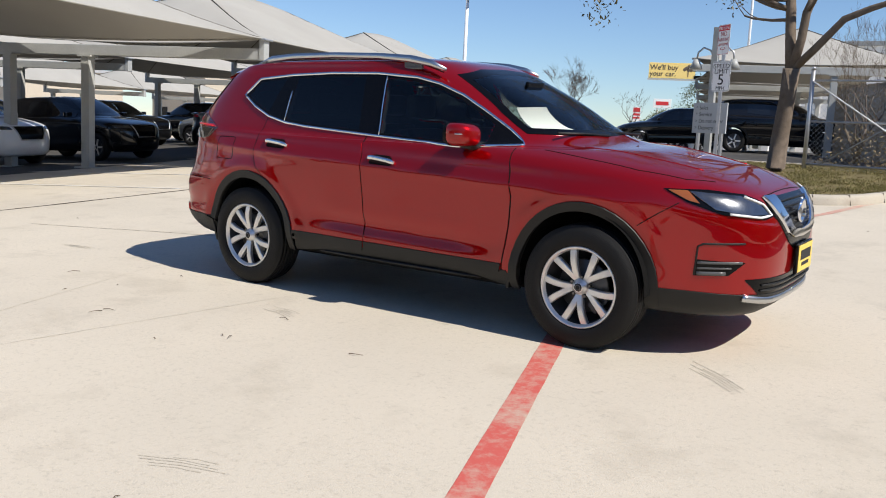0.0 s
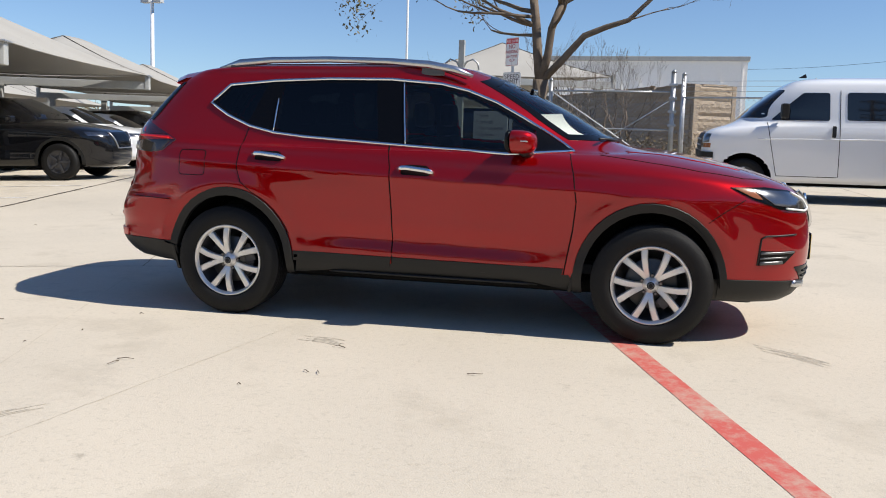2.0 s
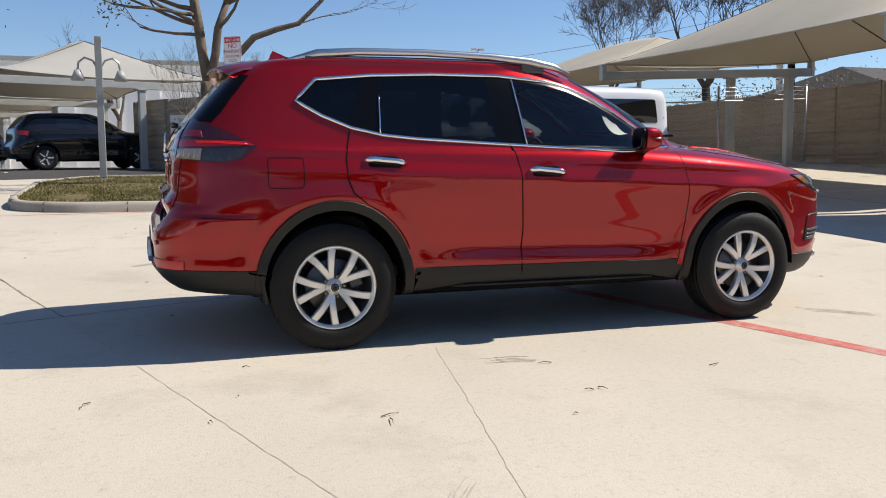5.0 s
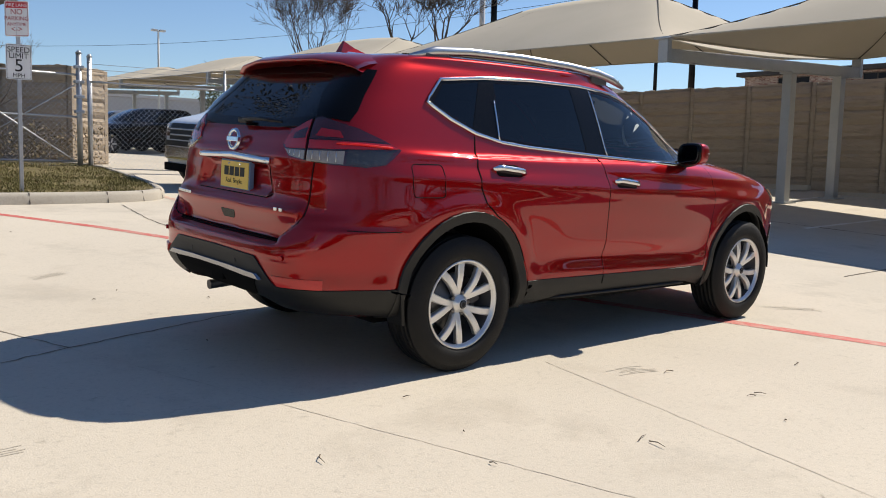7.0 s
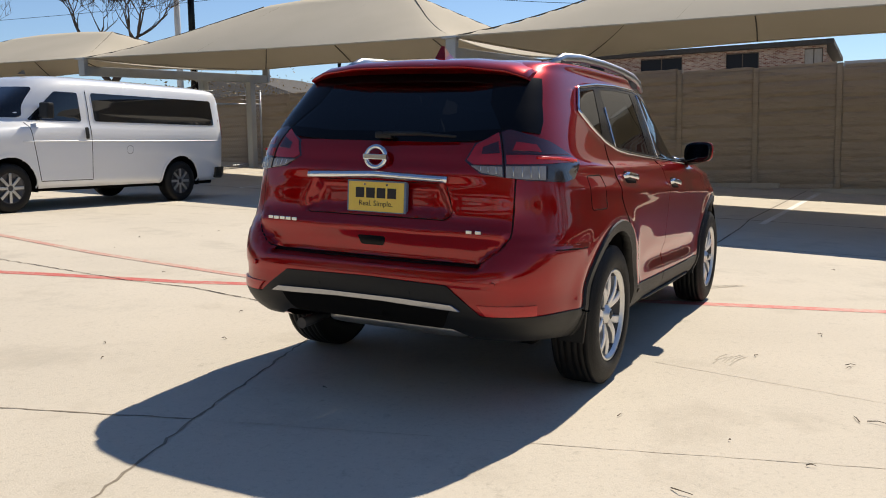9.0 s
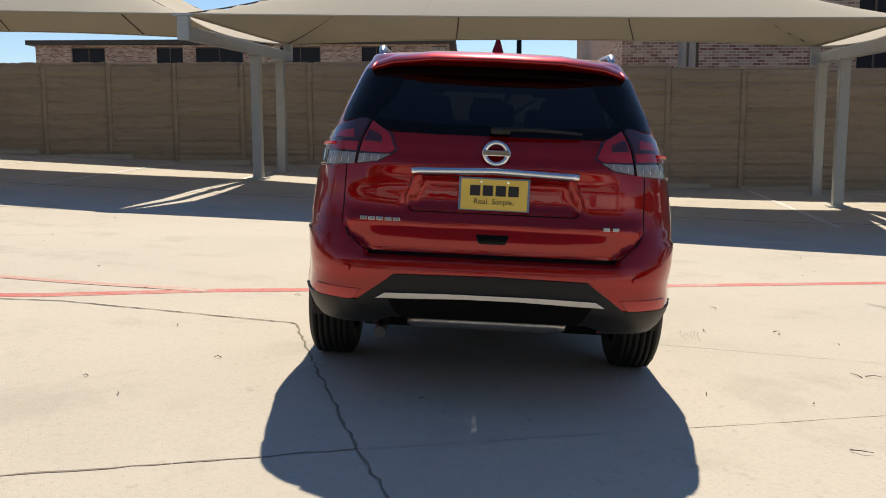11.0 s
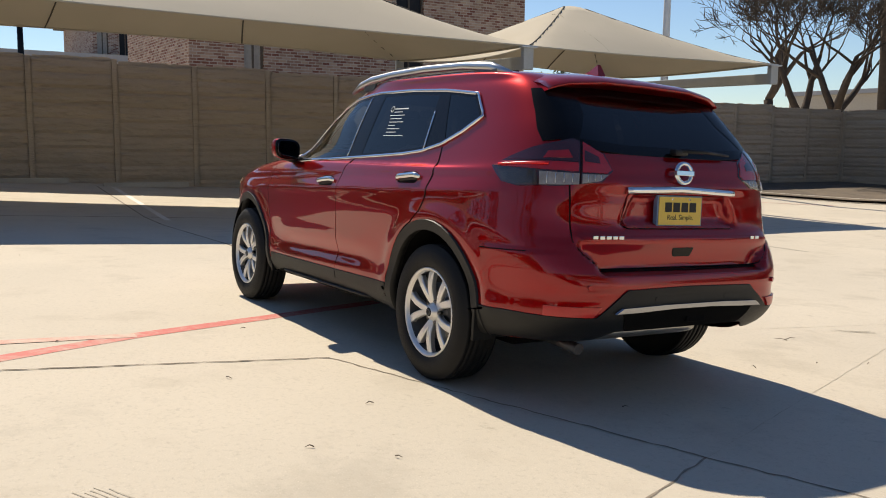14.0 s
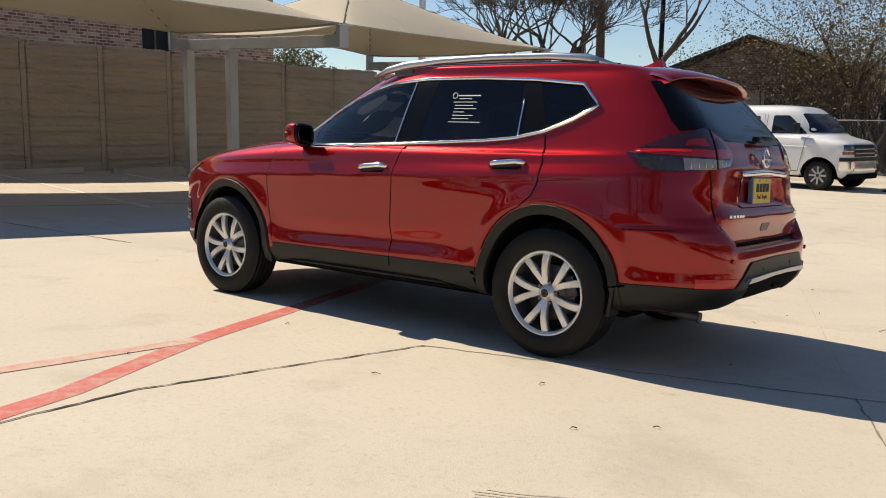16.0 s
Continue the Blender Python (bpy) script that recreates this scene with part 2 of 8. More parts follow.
def lathe(profile, n=48, axis="y"):
    """Turns (radius, along) pairs round the y axis."""
    vs, fs = [], []
    for i in range(n):
        a = 2 * math.pi * i / n
        vs += [(r * math.cos(a), h, r * math.sin(a)) for r, h in profile]
    k = len(profile)
    for i in range(n):
        for j in range(k - 1):
            a, b = i * k + j, i * k + j + 1
            c, d = ((i + 1) % n) * k + j + 1, ((i + 1) % n) * k + j
            fs.append((a, b, c, d))
    return vs, fs


def text_mesh(name, words, size, mat, extrude=0.001, align="CENTER"):
    cu = bpy.data.curves.new(name, "FONT")
    cu.body, cu.size, cu.extrude, cu.align_x, cu.align_y = words, size, extrude, align, "CENTER"
    tmp = bpy.data.objects.new(name, cu)
    scene.collection.objects.link(tmp)
    me = bpy.data.meshes.new_from_object(tmp.evaluated_get(bpy.context.evaluated_depsgraph_get()))
    bpy.data.objects.remove(tmp)
    me.materials.clear()
    me.materials.append(mat)
    return me


def inside(poly, x, y):
    hit, j = False, len(poly) - 1
    for i in range(len(poly)):
        (xi, yi), (xj, yj) = poly[i], poly[j]
        if (yi > y) != (yj > y) and x < (xj - xi) * (y - yi) / (yj - yi) + xi:
            hit = not hit
        j = i
    return hit


def dense(poly, step, closed=True):
    out, k = [], len(poly)
    for i in range(k if closed else k - 1):
        a, b = Vector(poly[i]), Vector(poly[(i + 1) % k])
        m = max(1, int((b - a).length / step + 0.5))
        out += [tuple(a.lerp(b, j / m)) for j in range(m)]
    if not closed:
        out.append(tuple(poly[-1]))
    return out


def rounded(poly, r, seg=4):
    """Rounds a 2D polygon's corners."""
    out, k = [], len(poly)
    for i in range(k):
        p, a, b = Vector(poly[i]), Vector(poly[i - 1]), Vector(poly[(i + 1) % k])
        da, db = (a - p), (b - p)
        q = min(r, da.length * 0.45, db.length * 0.45)
        s, e = p + da.normalized() * q, p + db.normalized() * q
        for j in range(seg + 1):
            t = j / seg
            out.append(tuple(s.lerp(p, t).lerp(p.lerp(e, t), t)))
    return out


def shrink(poly, d):
    """A polygon moved inwards by d (outwards if negative)."""
    area = sum(poly[i - 1][0] * poly[i][1] - poly[i][0] * poly[i - 1][1] for i in range(len(poly)))
    sgn, out, k = (1 if area > 0 else -1), [], len(poly)
    for i in range(k):
        p, a, b = Vector(poly[i]), Vector(poly[i - 1]), Vector(poly[(i + 1) % k])
        u, w = (p - a).normalized(), (b - p).normalized()
        n1, n2 = Vector((-u.y, u.x)) * sgn, Vector((-w.y, w.x)) * sgn
        h = (n1 + n2)
        h = h / max(0.35, h.length_squared / 2) if h.length > 1e-6 else n1
        out.append(tuple(p + h * d))
    return out


class Shell:
    """A smooth closed skin: level loops round the car, each a rounded rectangle in plan, stacked from sill to roof.
    A level: z at the nose, at the side and at the tail; x of nose and tail; half width; squareness of nose and tail."""

    def __init__(self, levels, nu=200, sub=9, pf=3.0, pr=2.2, sculpt=None):
        L = np.array(levels, float)
        rows = []
        for i in range(len(L) - 1):
            p0, p1, p2, p3 = L[max(i - 1, 0)], L[i], L[i + 1], L[min(i + 2, len(L) - 1)]
            for j in range(sub):
                t = j / sub
                rows.append(0.5 * (2 * p1 + (p2 - p0) * t + (2 * p0 - 5 * p1 + 4 * p2 - p3) * t * t + (3 * p1 - p0 - 3 * p2 + p3) * t ** 3))
        rows.append(L[-1])
        pts = []
        a = np.linspace(0, math.pi, 3000)
        for zf, zs, zr, xf, xr, w, nf, nr in rows:
            xm = (xf + xr) / 2
            c, s = np.cos(a), np.abs(np.sin(a))
            n = np.where(c >= 0, nf, nr)
            e = np.sign(c) * np.abs(c) ** (2 / n)
            y = max(w, 1e-4) * s ** (2 / n)
            x = xm + (xf - xm) * e
            z = zs + np.where(e >= 0, (zf - zs) * np.abs(e) ** pf, (zr - zs) * np.abs(e) ** pr)
            d = np.concatenate([[0], np.cumsum(np.hypot(np.diff(x), np.diff(y)))])
            q = np.linspace(0, d[-1], nu)
            pts.append(np.stack([np.interp(q, d, x), np.interp(q, d, y), np.interp(q, d, z)], 1))
        P = np.array(pts)
        if sculpt:
            P = sculpt(P)
        P[:, 0, 1] = P[:, -1, 1] = 0
        self.nv, self.nu = P.shape[:2]
        left = P.reshape(-1, 3)
        right = left * (1, -1, 1)
        self.verts = np.concatenate([left, right])
        k, faces = len(left), []
        for i in range(self.nv - 1):
            for j in range(self.nu - 1):
                q = (i * self.nu + j, i * self.nu + j + 1, (i + 1) * self.nu + j + 1, (i + 1) * self.nu + j)
                faces.append(q)
                faces.append(tuple(k + v for v in q[::-1]))
        self.faces = faces
        # vertex normals from the grid itself, symmetric across the middle
        du = np.gradient(P, axis=1)
        dv = np.gradient(P, axis=0)
        N = np.cross(du, dv)
        N /= np.maximum(np.linalg.norm(N, axis=2, keepdims=True), 1e-9)
        N[:, 0, 1] = N[:, -1, 1] = 0
        N = N.reshape(-1, 3)
        if (N[:, 1] * left[:, 1]).sum() < 0:
            N = -N
            self.faces = [f[::-1] for f in faces]
        N[-self.nu:] = (0, 0, 1)
        self.normals = np.concatenate([N, N * (1, -1, 1)])
        self.tree = BVHTree.FromPolygons([tuple(v) for v in self.verts], self.faces)

    def cast(self, origin, way, far=9.0):
        p, n, i, d = self.tree.ray_cast(Vector(origin), Vector(way), far)
        if p is None:
            p, n, i, d = self.tree.find_nearest(Vector(origin) + Vector(way) * 2.2)
        f = self.faces[i]
        w = np.array([1 / (1e-6 + np.linalg.norm(self.verts[v] - np.array(p)) ** 2) for v in f])
        m = (self.normals[list(f)] * w[:, None]).sum(0)
        return np.array(p), m / max(np.linalg.norm(m), 1e-9)

    def put(self, a, b, axis, side):
        """The skin's point and normal under plan coordinates: 'y' side view (x, z), 'x' end view (y, z), 'z' from above (x, y),
        'r' or 'f' round the tail or the nose (degrees from the middle, z)."""
        if axis == "y":
            return self.cast((a, side * 4, b), (0, -side, 0))
        if axis == "x":
            return self.cast((side * 6, a, b), (-side, 0, 0))
        if axis == "z":
            return self.cast((a, b, 5), (0, 0, -1))
        cx, sx = (-1.3, -1) if axis == "r" else (1.3, 1)
        w = (sx * math.cos(radians(a)), side * math.sin(radians(a)), 0)
        return self.cast((cx + w[0] * 4, w[1] * 4, b), (-w[0], -w[1], 0))

    def patch(self, name, poly, axis, side, mat, off=0.003, step=0.03, holes=(), skirt=0.012, unit=1.0):
        """A panel cut to an outline and laid on the skin, with turned-in edges. unit: metres (or degrees) per outline unit along its first axis."""
        sc = (lambda p: (p[0] / unit, p[1]))
        un = (lambda p: (p[0] * unit, p[1]))
        P = dense([sc(p) for p in poly], step)
        H = [dense([sc(p) for p in h], step) for h in holes]
        loops = [P] + H
        vs, es = [], []
        for lp in loops:
            k = len(vs)
            vs += lp
            es += [(k + i, k + (i + 1) % len(lp)) for i in range(len(lp))]
        x0, x1 = min(p[0] for p in P), max(p[0] for p in P)
        y0, y1 = min(p[1] for p in P), max(p[1] for p in P)
        for i in range(1, int((x1 - x0) / step) + 1):
            for j in range(1, int((y1 - y0) / step) + 1):
                x, y = x0 + i * step + (0.5 * step if j % 2 else 0), y0 + j * step
                if inside(P, x, y) and not any(inside(h, x, y) for h in H) and all((x - q[0]) ** 2 + (y - q[1]) ** 2 > (0.45 * step) ** 2 for lp in loops for q in lp):
                    vs.append((x, y))
        V, _, F, *_ = delaunay_2d_cdt([Vector(v) for v in vs], es, [], 0, 1e-6)
        tri = []
        for f in F:
            c = sum((V[i] for i in f), Vector((0, 0))) / len(f)
            if inside(P, c.x, c.y) and not any(inside(h, c.x, c.y) for h in H):
                tri.append(tuple(f))
        pos, nor = [], []
        for v in V:
            p, n = self.put(*un(v), axis, side)
            pos.append(p + n * off)
            nor.append(n)
        edge = {}
        for f in tri:
            for i in range(len(f)):
                edge[(f[i], f[(i + 1) % len(f)])] = 1
        # outward facing
        f = tri[len(tri) // 2]
        flip = np.dot(np.cross(pos[f[1]] - pos[f[0]], pos[f[2]] - pos[f[0]]), nor[f[0]]) < 0
        faces = [g[::-1] for g in tri] if flip else list(tri)
        border = [(a, b) for (a, b) in edge if (b, a) not in edge]
        if skirt:
            for a, b in border:
                k = len(pos)
                side_n = np.cross(pos[b] - pos[a], nor[a])
                side_n = side_n / max(np.linalg.norm(side_n), 1e-9) * (-1 if flip else 1)
                for q in (a, b):
                    pos.append(pos[q]), nor.append(nor[q] * 0.6 + side_n * 0.8)
                for q in (b, a):
                    pos.append(pos[q] - nor[q] * skirt), nor.append(side_n)
                g = (k, k + 1, k + 2, k + 3)
                faces.append(g if flip else g[::-1])
        return mesh_of(name, pos, faces, mat, nor)

    def line(self, pts, axis, side, off=0.0, step=0.03, closed=False, unit=1.0):
        q = dense([(p[0] / unit, p[1]) for p in pts], step, closed)
        out = []
        for a, b in q:
            p, n = self.put(a * unit, b, axis, side)
            out.append(Vector(p + n * off))
        return out

    def skin(self, name, mat, drop, inset=0.0):
        """The skin as one mesh, without the faces for which drop(centre) is true."""
        keep = []
        for f in self.faces:
            c = self.verts[list(f)].mean(0)
            if not drop(c):
                keep.append(f)
        return mesh_of(name, self.verts - self.normals * inset, keep, mat, self.normals if inset == 0 else None)

# ---- ground: one sheet, sloping gently across the lot
def height(x, y):
    f = y
    if y < -3:
        f = -3 - 3 * math.tanh((-y - 3) / 3)
    if y > 16:
        f = 16 + 8 * math.tanh((y - 16) / 8)
    g = 0.03 * max(-30, x + 6) if x < -6 else (0.04 * min(8, x - 8) if x > 8 else 0)
    return 0.0457 * f + g - 0.010


GROUND = concrete("pale_concrete", (0.57, 0.51, 0.415), (0.49, 0.44, 0.36), (0.42, 0.37, 0.295))
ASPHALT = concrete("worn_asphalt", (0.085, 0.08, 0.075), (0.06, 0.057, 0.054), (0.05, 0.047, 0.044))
KERB = concrete("kerb_concrete", (0.46, 0.42, 0.35), (0.38, 0.34, 0.28), (0.30, 0.26, 0.21))
JOINT = plain("joint_dirt", (0.09, 0.075, 0.06), 0.95, spec=0.1, vary=0.4, scale=8)
JOINT_MID = plain("dusty_joint", (0.24, 0.205, 0.16), 0.95, spec=0.1, vary=0.35, scale=8)
JOINT_PALE = plain("sealed_joint", (0.475, 0.425, 0.345), 0.95, spec=0.1, vary=0.25, scale=8)
RED_LINE = worn_paint("red_lane_paint", (0.50, 0.095, 0.075), (0.47, 0.36, 0.28), 0.74, 1.08)
RED_FADED = worn_paint("faded_red_lane_paint", (0.50, 0.19, 0.145), (0.50, 0.41, 0.32), 0.62, 0.96)
WHITE_LINE = worn_paint("white_bay_paint", (0.72, 0.70, 0.66), (0.46, 0.42, 0.35), 0.72, 1.05)


def build_ground():
    xs = sorted(set(list(np.arange(-40, 40.1, 1.0)) + [-2500, -800, -300, -120, -60, 60, 120, 300, 800, 2500]))
    ys = sorted(set(list(np.arange(-50, 60.1, 1.0)) + [-2500, -800, -300, -120, -70, 80, 140, 300, 800, 2500]))
    vs = [(x, y, height(x, y)) for y in ys for x in xs]
    k = len(xs)
    fs = [(j * k + i, j * k + i + 1, (j + 1) * k + i + 1, (j + 1) * k + i) for j in range(len(ys) - 1) for i in range(k - 1)]
    ob = new("ground", mesh_of("ground", vs, fs, GROUND))
    return tagged(ob, "pale concrete paving of a car lot", "ground", kind="structure")


def ribbon(name, pts, width, mat, lift, parent, jitter=0.0, step=0.25, label="", seed=1):
    """A strip laid on the ground along a plan line."""
    rnd = random.Random(seed)
    q = dense([tuple(p) for p in pts], step, False)
    vs, fs = [], []
    for i, p in enumerate(q):
        a, b = Vector(q[max(0, i - 1)]), Vector(q[min(len(q) - 1, i + 1)])
        d = (b - a).normalized()
        n = Vector((-d.y, d.x))
        c = Vector(p) + n * rnd.uniform(-jitter, jitter)
        w = width * (1 + rnd.uniform(-1, 1) * (0.5 if jitter else 0.04))
        for s in (-0.5, 0.5):
            e = c + n * (w * s)
            vs.append((e.x, e.y, height(e.x, e.y) + lift))
        if i:
            fs.append((2 * i - 2, 2 * i - 1, 2 * i + 1, 2 * i))
    return part(name, mesh_of(name, vs, fs, mat), mat, parent, label)


GROUND_OB = build_ground()
LOT_D = Vector((-0.326, 0.945, 0))   # along the far rows of bays
LOT_N = Vector((-0.945, -0.326, 0))


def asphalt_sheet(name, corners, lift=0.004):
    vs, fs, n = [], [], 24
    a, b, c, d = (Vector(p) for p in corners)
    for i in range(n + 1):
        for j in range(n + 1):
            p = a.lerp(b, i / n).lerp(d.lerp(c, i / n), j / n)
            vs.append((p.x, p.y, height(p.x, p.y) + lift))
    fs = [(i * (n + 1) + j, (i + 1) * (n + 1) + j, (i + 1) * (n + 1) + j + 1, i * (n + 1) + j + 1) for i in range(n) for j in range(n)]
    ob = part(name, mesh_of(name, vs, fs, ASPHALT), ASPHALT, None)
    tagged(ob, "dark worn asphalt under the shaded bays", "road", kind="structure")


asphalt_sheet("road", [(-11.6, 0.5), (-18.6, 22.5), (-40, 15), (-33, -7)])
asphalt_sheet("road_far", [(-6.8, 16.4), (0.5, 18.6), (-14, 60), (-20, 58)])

# painted lines and joints, each a strip set into the paving
ribbon("red_line", [(2.9, -5.6), (1.93, -2.88), (1.2, -0.87), (0.6, 0.84), (0.21, 2.0), (-0.25, 3.0), (-0.6, 4.2), (-1.0, 5.4), (-1.45, 6.4), (-2.1, 7.8)], 0.135, RED_LINE, 0.0018, GROUND_OB, label="worn red painted lane line")
ribbon("red_line", [(0.21, 2.0), (0.28, 3.05), (0.55, 5.0), (1.0, 7.1), (1.25, 9.2), (1.9, 13.5)], 0.11, RED_FADED, 0.0034, GROUND_OB, label="faded red painted line")
ribbon("red_line", [(-2.1, 7.8), (-4.6, 7.75), (-5.2, 8.2)], 0.1, RED_FADED, 0.0026, GROUND_OB)
ribbon("crack", [(-5.2, -0.42), (-3.68, 0.2), (-2.87, 0.49), (-1.5, 0.93), (-0.74, 1.16)], 0.012, JOINT_MID, 0.002, GROUND_OB, 0.010, 0.06, "jagged crack")
ribbon("joint", [(-0.74, 1.16), (-0.42, 2.78), (-0.46, 3.4), (-0.2, 6.0), (0.1, 7.6)], 0.012, JOINT, 0.004, GROUND_OB, 0.008, 0.07, seed=2)
ribbon("joint", [(-2.87, 0.49), (-3.2, 1.38), (-4.82, 6.14), (-6.6, 11.3)], 0.010, JOINT_MID, 0.002, GROUND_OB, 0.008, 0.07, seed=3)
ribbon("joint", [(-2.87, 0.49), (-2.25, -1.34), (-1.63, -3.16), (-0.9, -5.3)], 0.005, JOINT_PALE, 0.0015, GROUND_OB, 0.004, 0.08, seed=4)
ribbon("joint", [(-0.80, -1.0), (-0.95, -1.9), (-1.2, -3.3), (-1.5, -5.0)], 0.004, JOINT_PALE, 0.0015, GROUND_OB, 0.004, 0.08, seed=6)
ribbon("joint", [(-6.2, -3.0), (-6.48, -0.07), (-7.04, 3.06), (-8.1, 6.2), (-9.7, 11.0), (-11.5, 16.2)], 0.05, JOINT, 0.004, GROUND_OB, 0.01, 0.3, seed=7)
ribbon("joint", [(5.2, 14.0), (5.6, 6.0), (5.2, -8.0), (4.6, -16.0)], 0.016, JOINT_MID, 0.002, GROUND_OB, 0.006, 0.2, seed=8)
ribbon("joint", [(9.6, 14.0), (9.0, 0), (8.2, -14.0)], 0.03, JOINT, 0.004, GROUND_OB, 0.006, 0.2, seed=9)
ribbon("joint", [(4.4, -0.3), (9.0, -0.2), (14.9, -0.6)], 0.018, JOINT, 0.004, GROUND_OB, 0.006, 0.2, seed=10)
ribbon("joint", [(2.5, -8.0), (7.0, -8.3)], 0.018, JOINT, 0.004, GROUND_OB, 0.006, 0.2, seed=11)
for i in range(-3, 8):
    y = -0.55 + 2.75 * i
    ribbon("bay_line", [(14.6 + 0.075 * y, y - 0.35), (8.6 + 0.075 * y, y + 0.1)], 0.10, WHITE_LINE, 0.005, GROUND_OB, seed=20 + i)
for i in range(7):
    p = Vector((-7.3, 3.1, 0)) + LOT_D * (2.75 * i)
    q = p + LOT_N * 5.2
    ribbon("bay_line", [(p.x, p.y), (q.x, q.y)], 0.10, WHITE_LINE, 0.006, GROUND_OB, seed=40 + i)
# a short worn scuff of red by the far kerb
ribbon("red_line", [(9.6, -15.6), (8.1, -17.3)], 0.1, RED_FADED, 0.004, GROUND_OB, seed=60)


def scuffs():
    """Faint curved tyre scuffs and trowel marks pressed into the paving."""
    mat = plain("scuffed_concrete", (0.43, 0.385, 0.31), 0.9, spec=0.2, vary=0.3, scale=20)
    rnd = random.Random(17)
    for x, y, a, n, L in ((-0.52, -1.42, -12, 6, 0.30), (0.93, -3.31, 20, 5, 0.34), (2.13, -0.94, -40, 5, 0.5), (-1.33, -2.96, 60, 4, 0.3), (-2.3, 2.6, 30, 5, 0.35), (-3.6, -0.9, 10, 4, 0.4)):
        d = Vector((math.cos(radians(a)), math.sin(radians(a))))
        m = Vector((-d.y, d.x))
        for k in range(n):
            c = Vector((x, y)) + m * (0.022 * k) + d * rnd.uniform(-0.05, 0.05)
            l = L * rnd.uniform(0.5, 1.0)
            ribbon("scuff", [tuple(c - d * l / 2), tuple(c + m * 0.012), tuple(c + d * l / 2)], 0.006, mat, 0.0015, GROUND_OB, 0.002, 0.05, seed=80 + k)


scuffs()


def litter():
    """Fallen twigs and leaf scraps on the paving."""
    rnd = random.Random(5)
    bm = bmesh.new()
    spots = [(-0.95, 1.83), (-2.11, 1.87), (-2.59, -1.49), (-1.4, -2.07), (-0.34, -2.0), (-0.3, -1.97), (0.45, -1.8), (-0.32, -1.5), (-1.37, -2.1), (-2.1, -1.9)]
    spots += [(rnd.uniform(-5.5, 5), rnd.uniform(-5, 6)) for _ in range(45)]
    for k, (x, y) in enumerate(spots):
        a, L = rnd.uniform(0, 6.28), rnd.uniform(0.03, 0.09) if k < 10 else rnd.uniform(0.008, 0.045)
        d = Vector((math.cos(a), math.sin(a), 0)) * L
        e = Vector((x, y, height(x, y) + 0.006))
        mid = e + d * 0.5 + Vector((-d.y, d.x, 0)) * rnd.uniform(-0.2, 0.2) + Vector((0, 0, 0.006))
        add_cyl(bm, e, mid, 0.0028, 0.002, 5)
        add_cyl(bm, mid, e + d, 0.002, 0.0012, 5)
    ob = part("litter", bm, plain("dry_twig", (0.10, 0.075, 0.05), 0.9, vary=0.3), None)
    tagged(ob, "dry twigs and leaf scraps on the paving", "litter", kind="stuff")


litter()

# ---- precast wall behind the bays
PRECAST = concrete("precast_panel", (0.44, 0.355, 0.265), (0.37, 0.30, 0.222), (0.26, 0.208, 0.155), ribs=7.0)
FABRIC_TAN, FABRIC_HEM = None, plain("dark_fabric_seam", (0.08, 0.07, 0.055), 0.9)
STEEL_PAINT = plain("grey_painted_steel", (0.38, 0.385, 0.37), 0.45, vary=0.12, scale=3, coat=0.1)
GALV = plain("galvanised_steel", (0.45, 0.46, 0.47), 0.4, 0.7, vary=0.2, scale=10)


def wall_x(y):
    return 15.45 + 0.075 * y


def course_mesh(length, hgt, seed):
    """One precast plank with a split-stone face: ragged ledges along its length."""
    rnd = random.Random(seed)
    n, m = 14, 5
    vs, fs = [], []
    for i in range(n + 1):
        for j in range(m + 1):
            d = 0.0 if j in (0, m) else -0.022 - 0.014 * rnd.random() - (0.012 if (j + seed) % 2 else 0)
            vs.append((d, length * i / n, hgt * j / m + (0 if j in (0, m) else rnd.uniform(-0.012, 0.012))))
    for i in range(n):
        for j in range(m):
            fs.append((i * (m + 1) + j, i * (m + 1) + j + 1, (i + 1) * (m + 1) + j + 1, (i + 1) * (m + 1) + j))
    return mesh_of("panel", vs, fs, PRECAST, smooth=False)


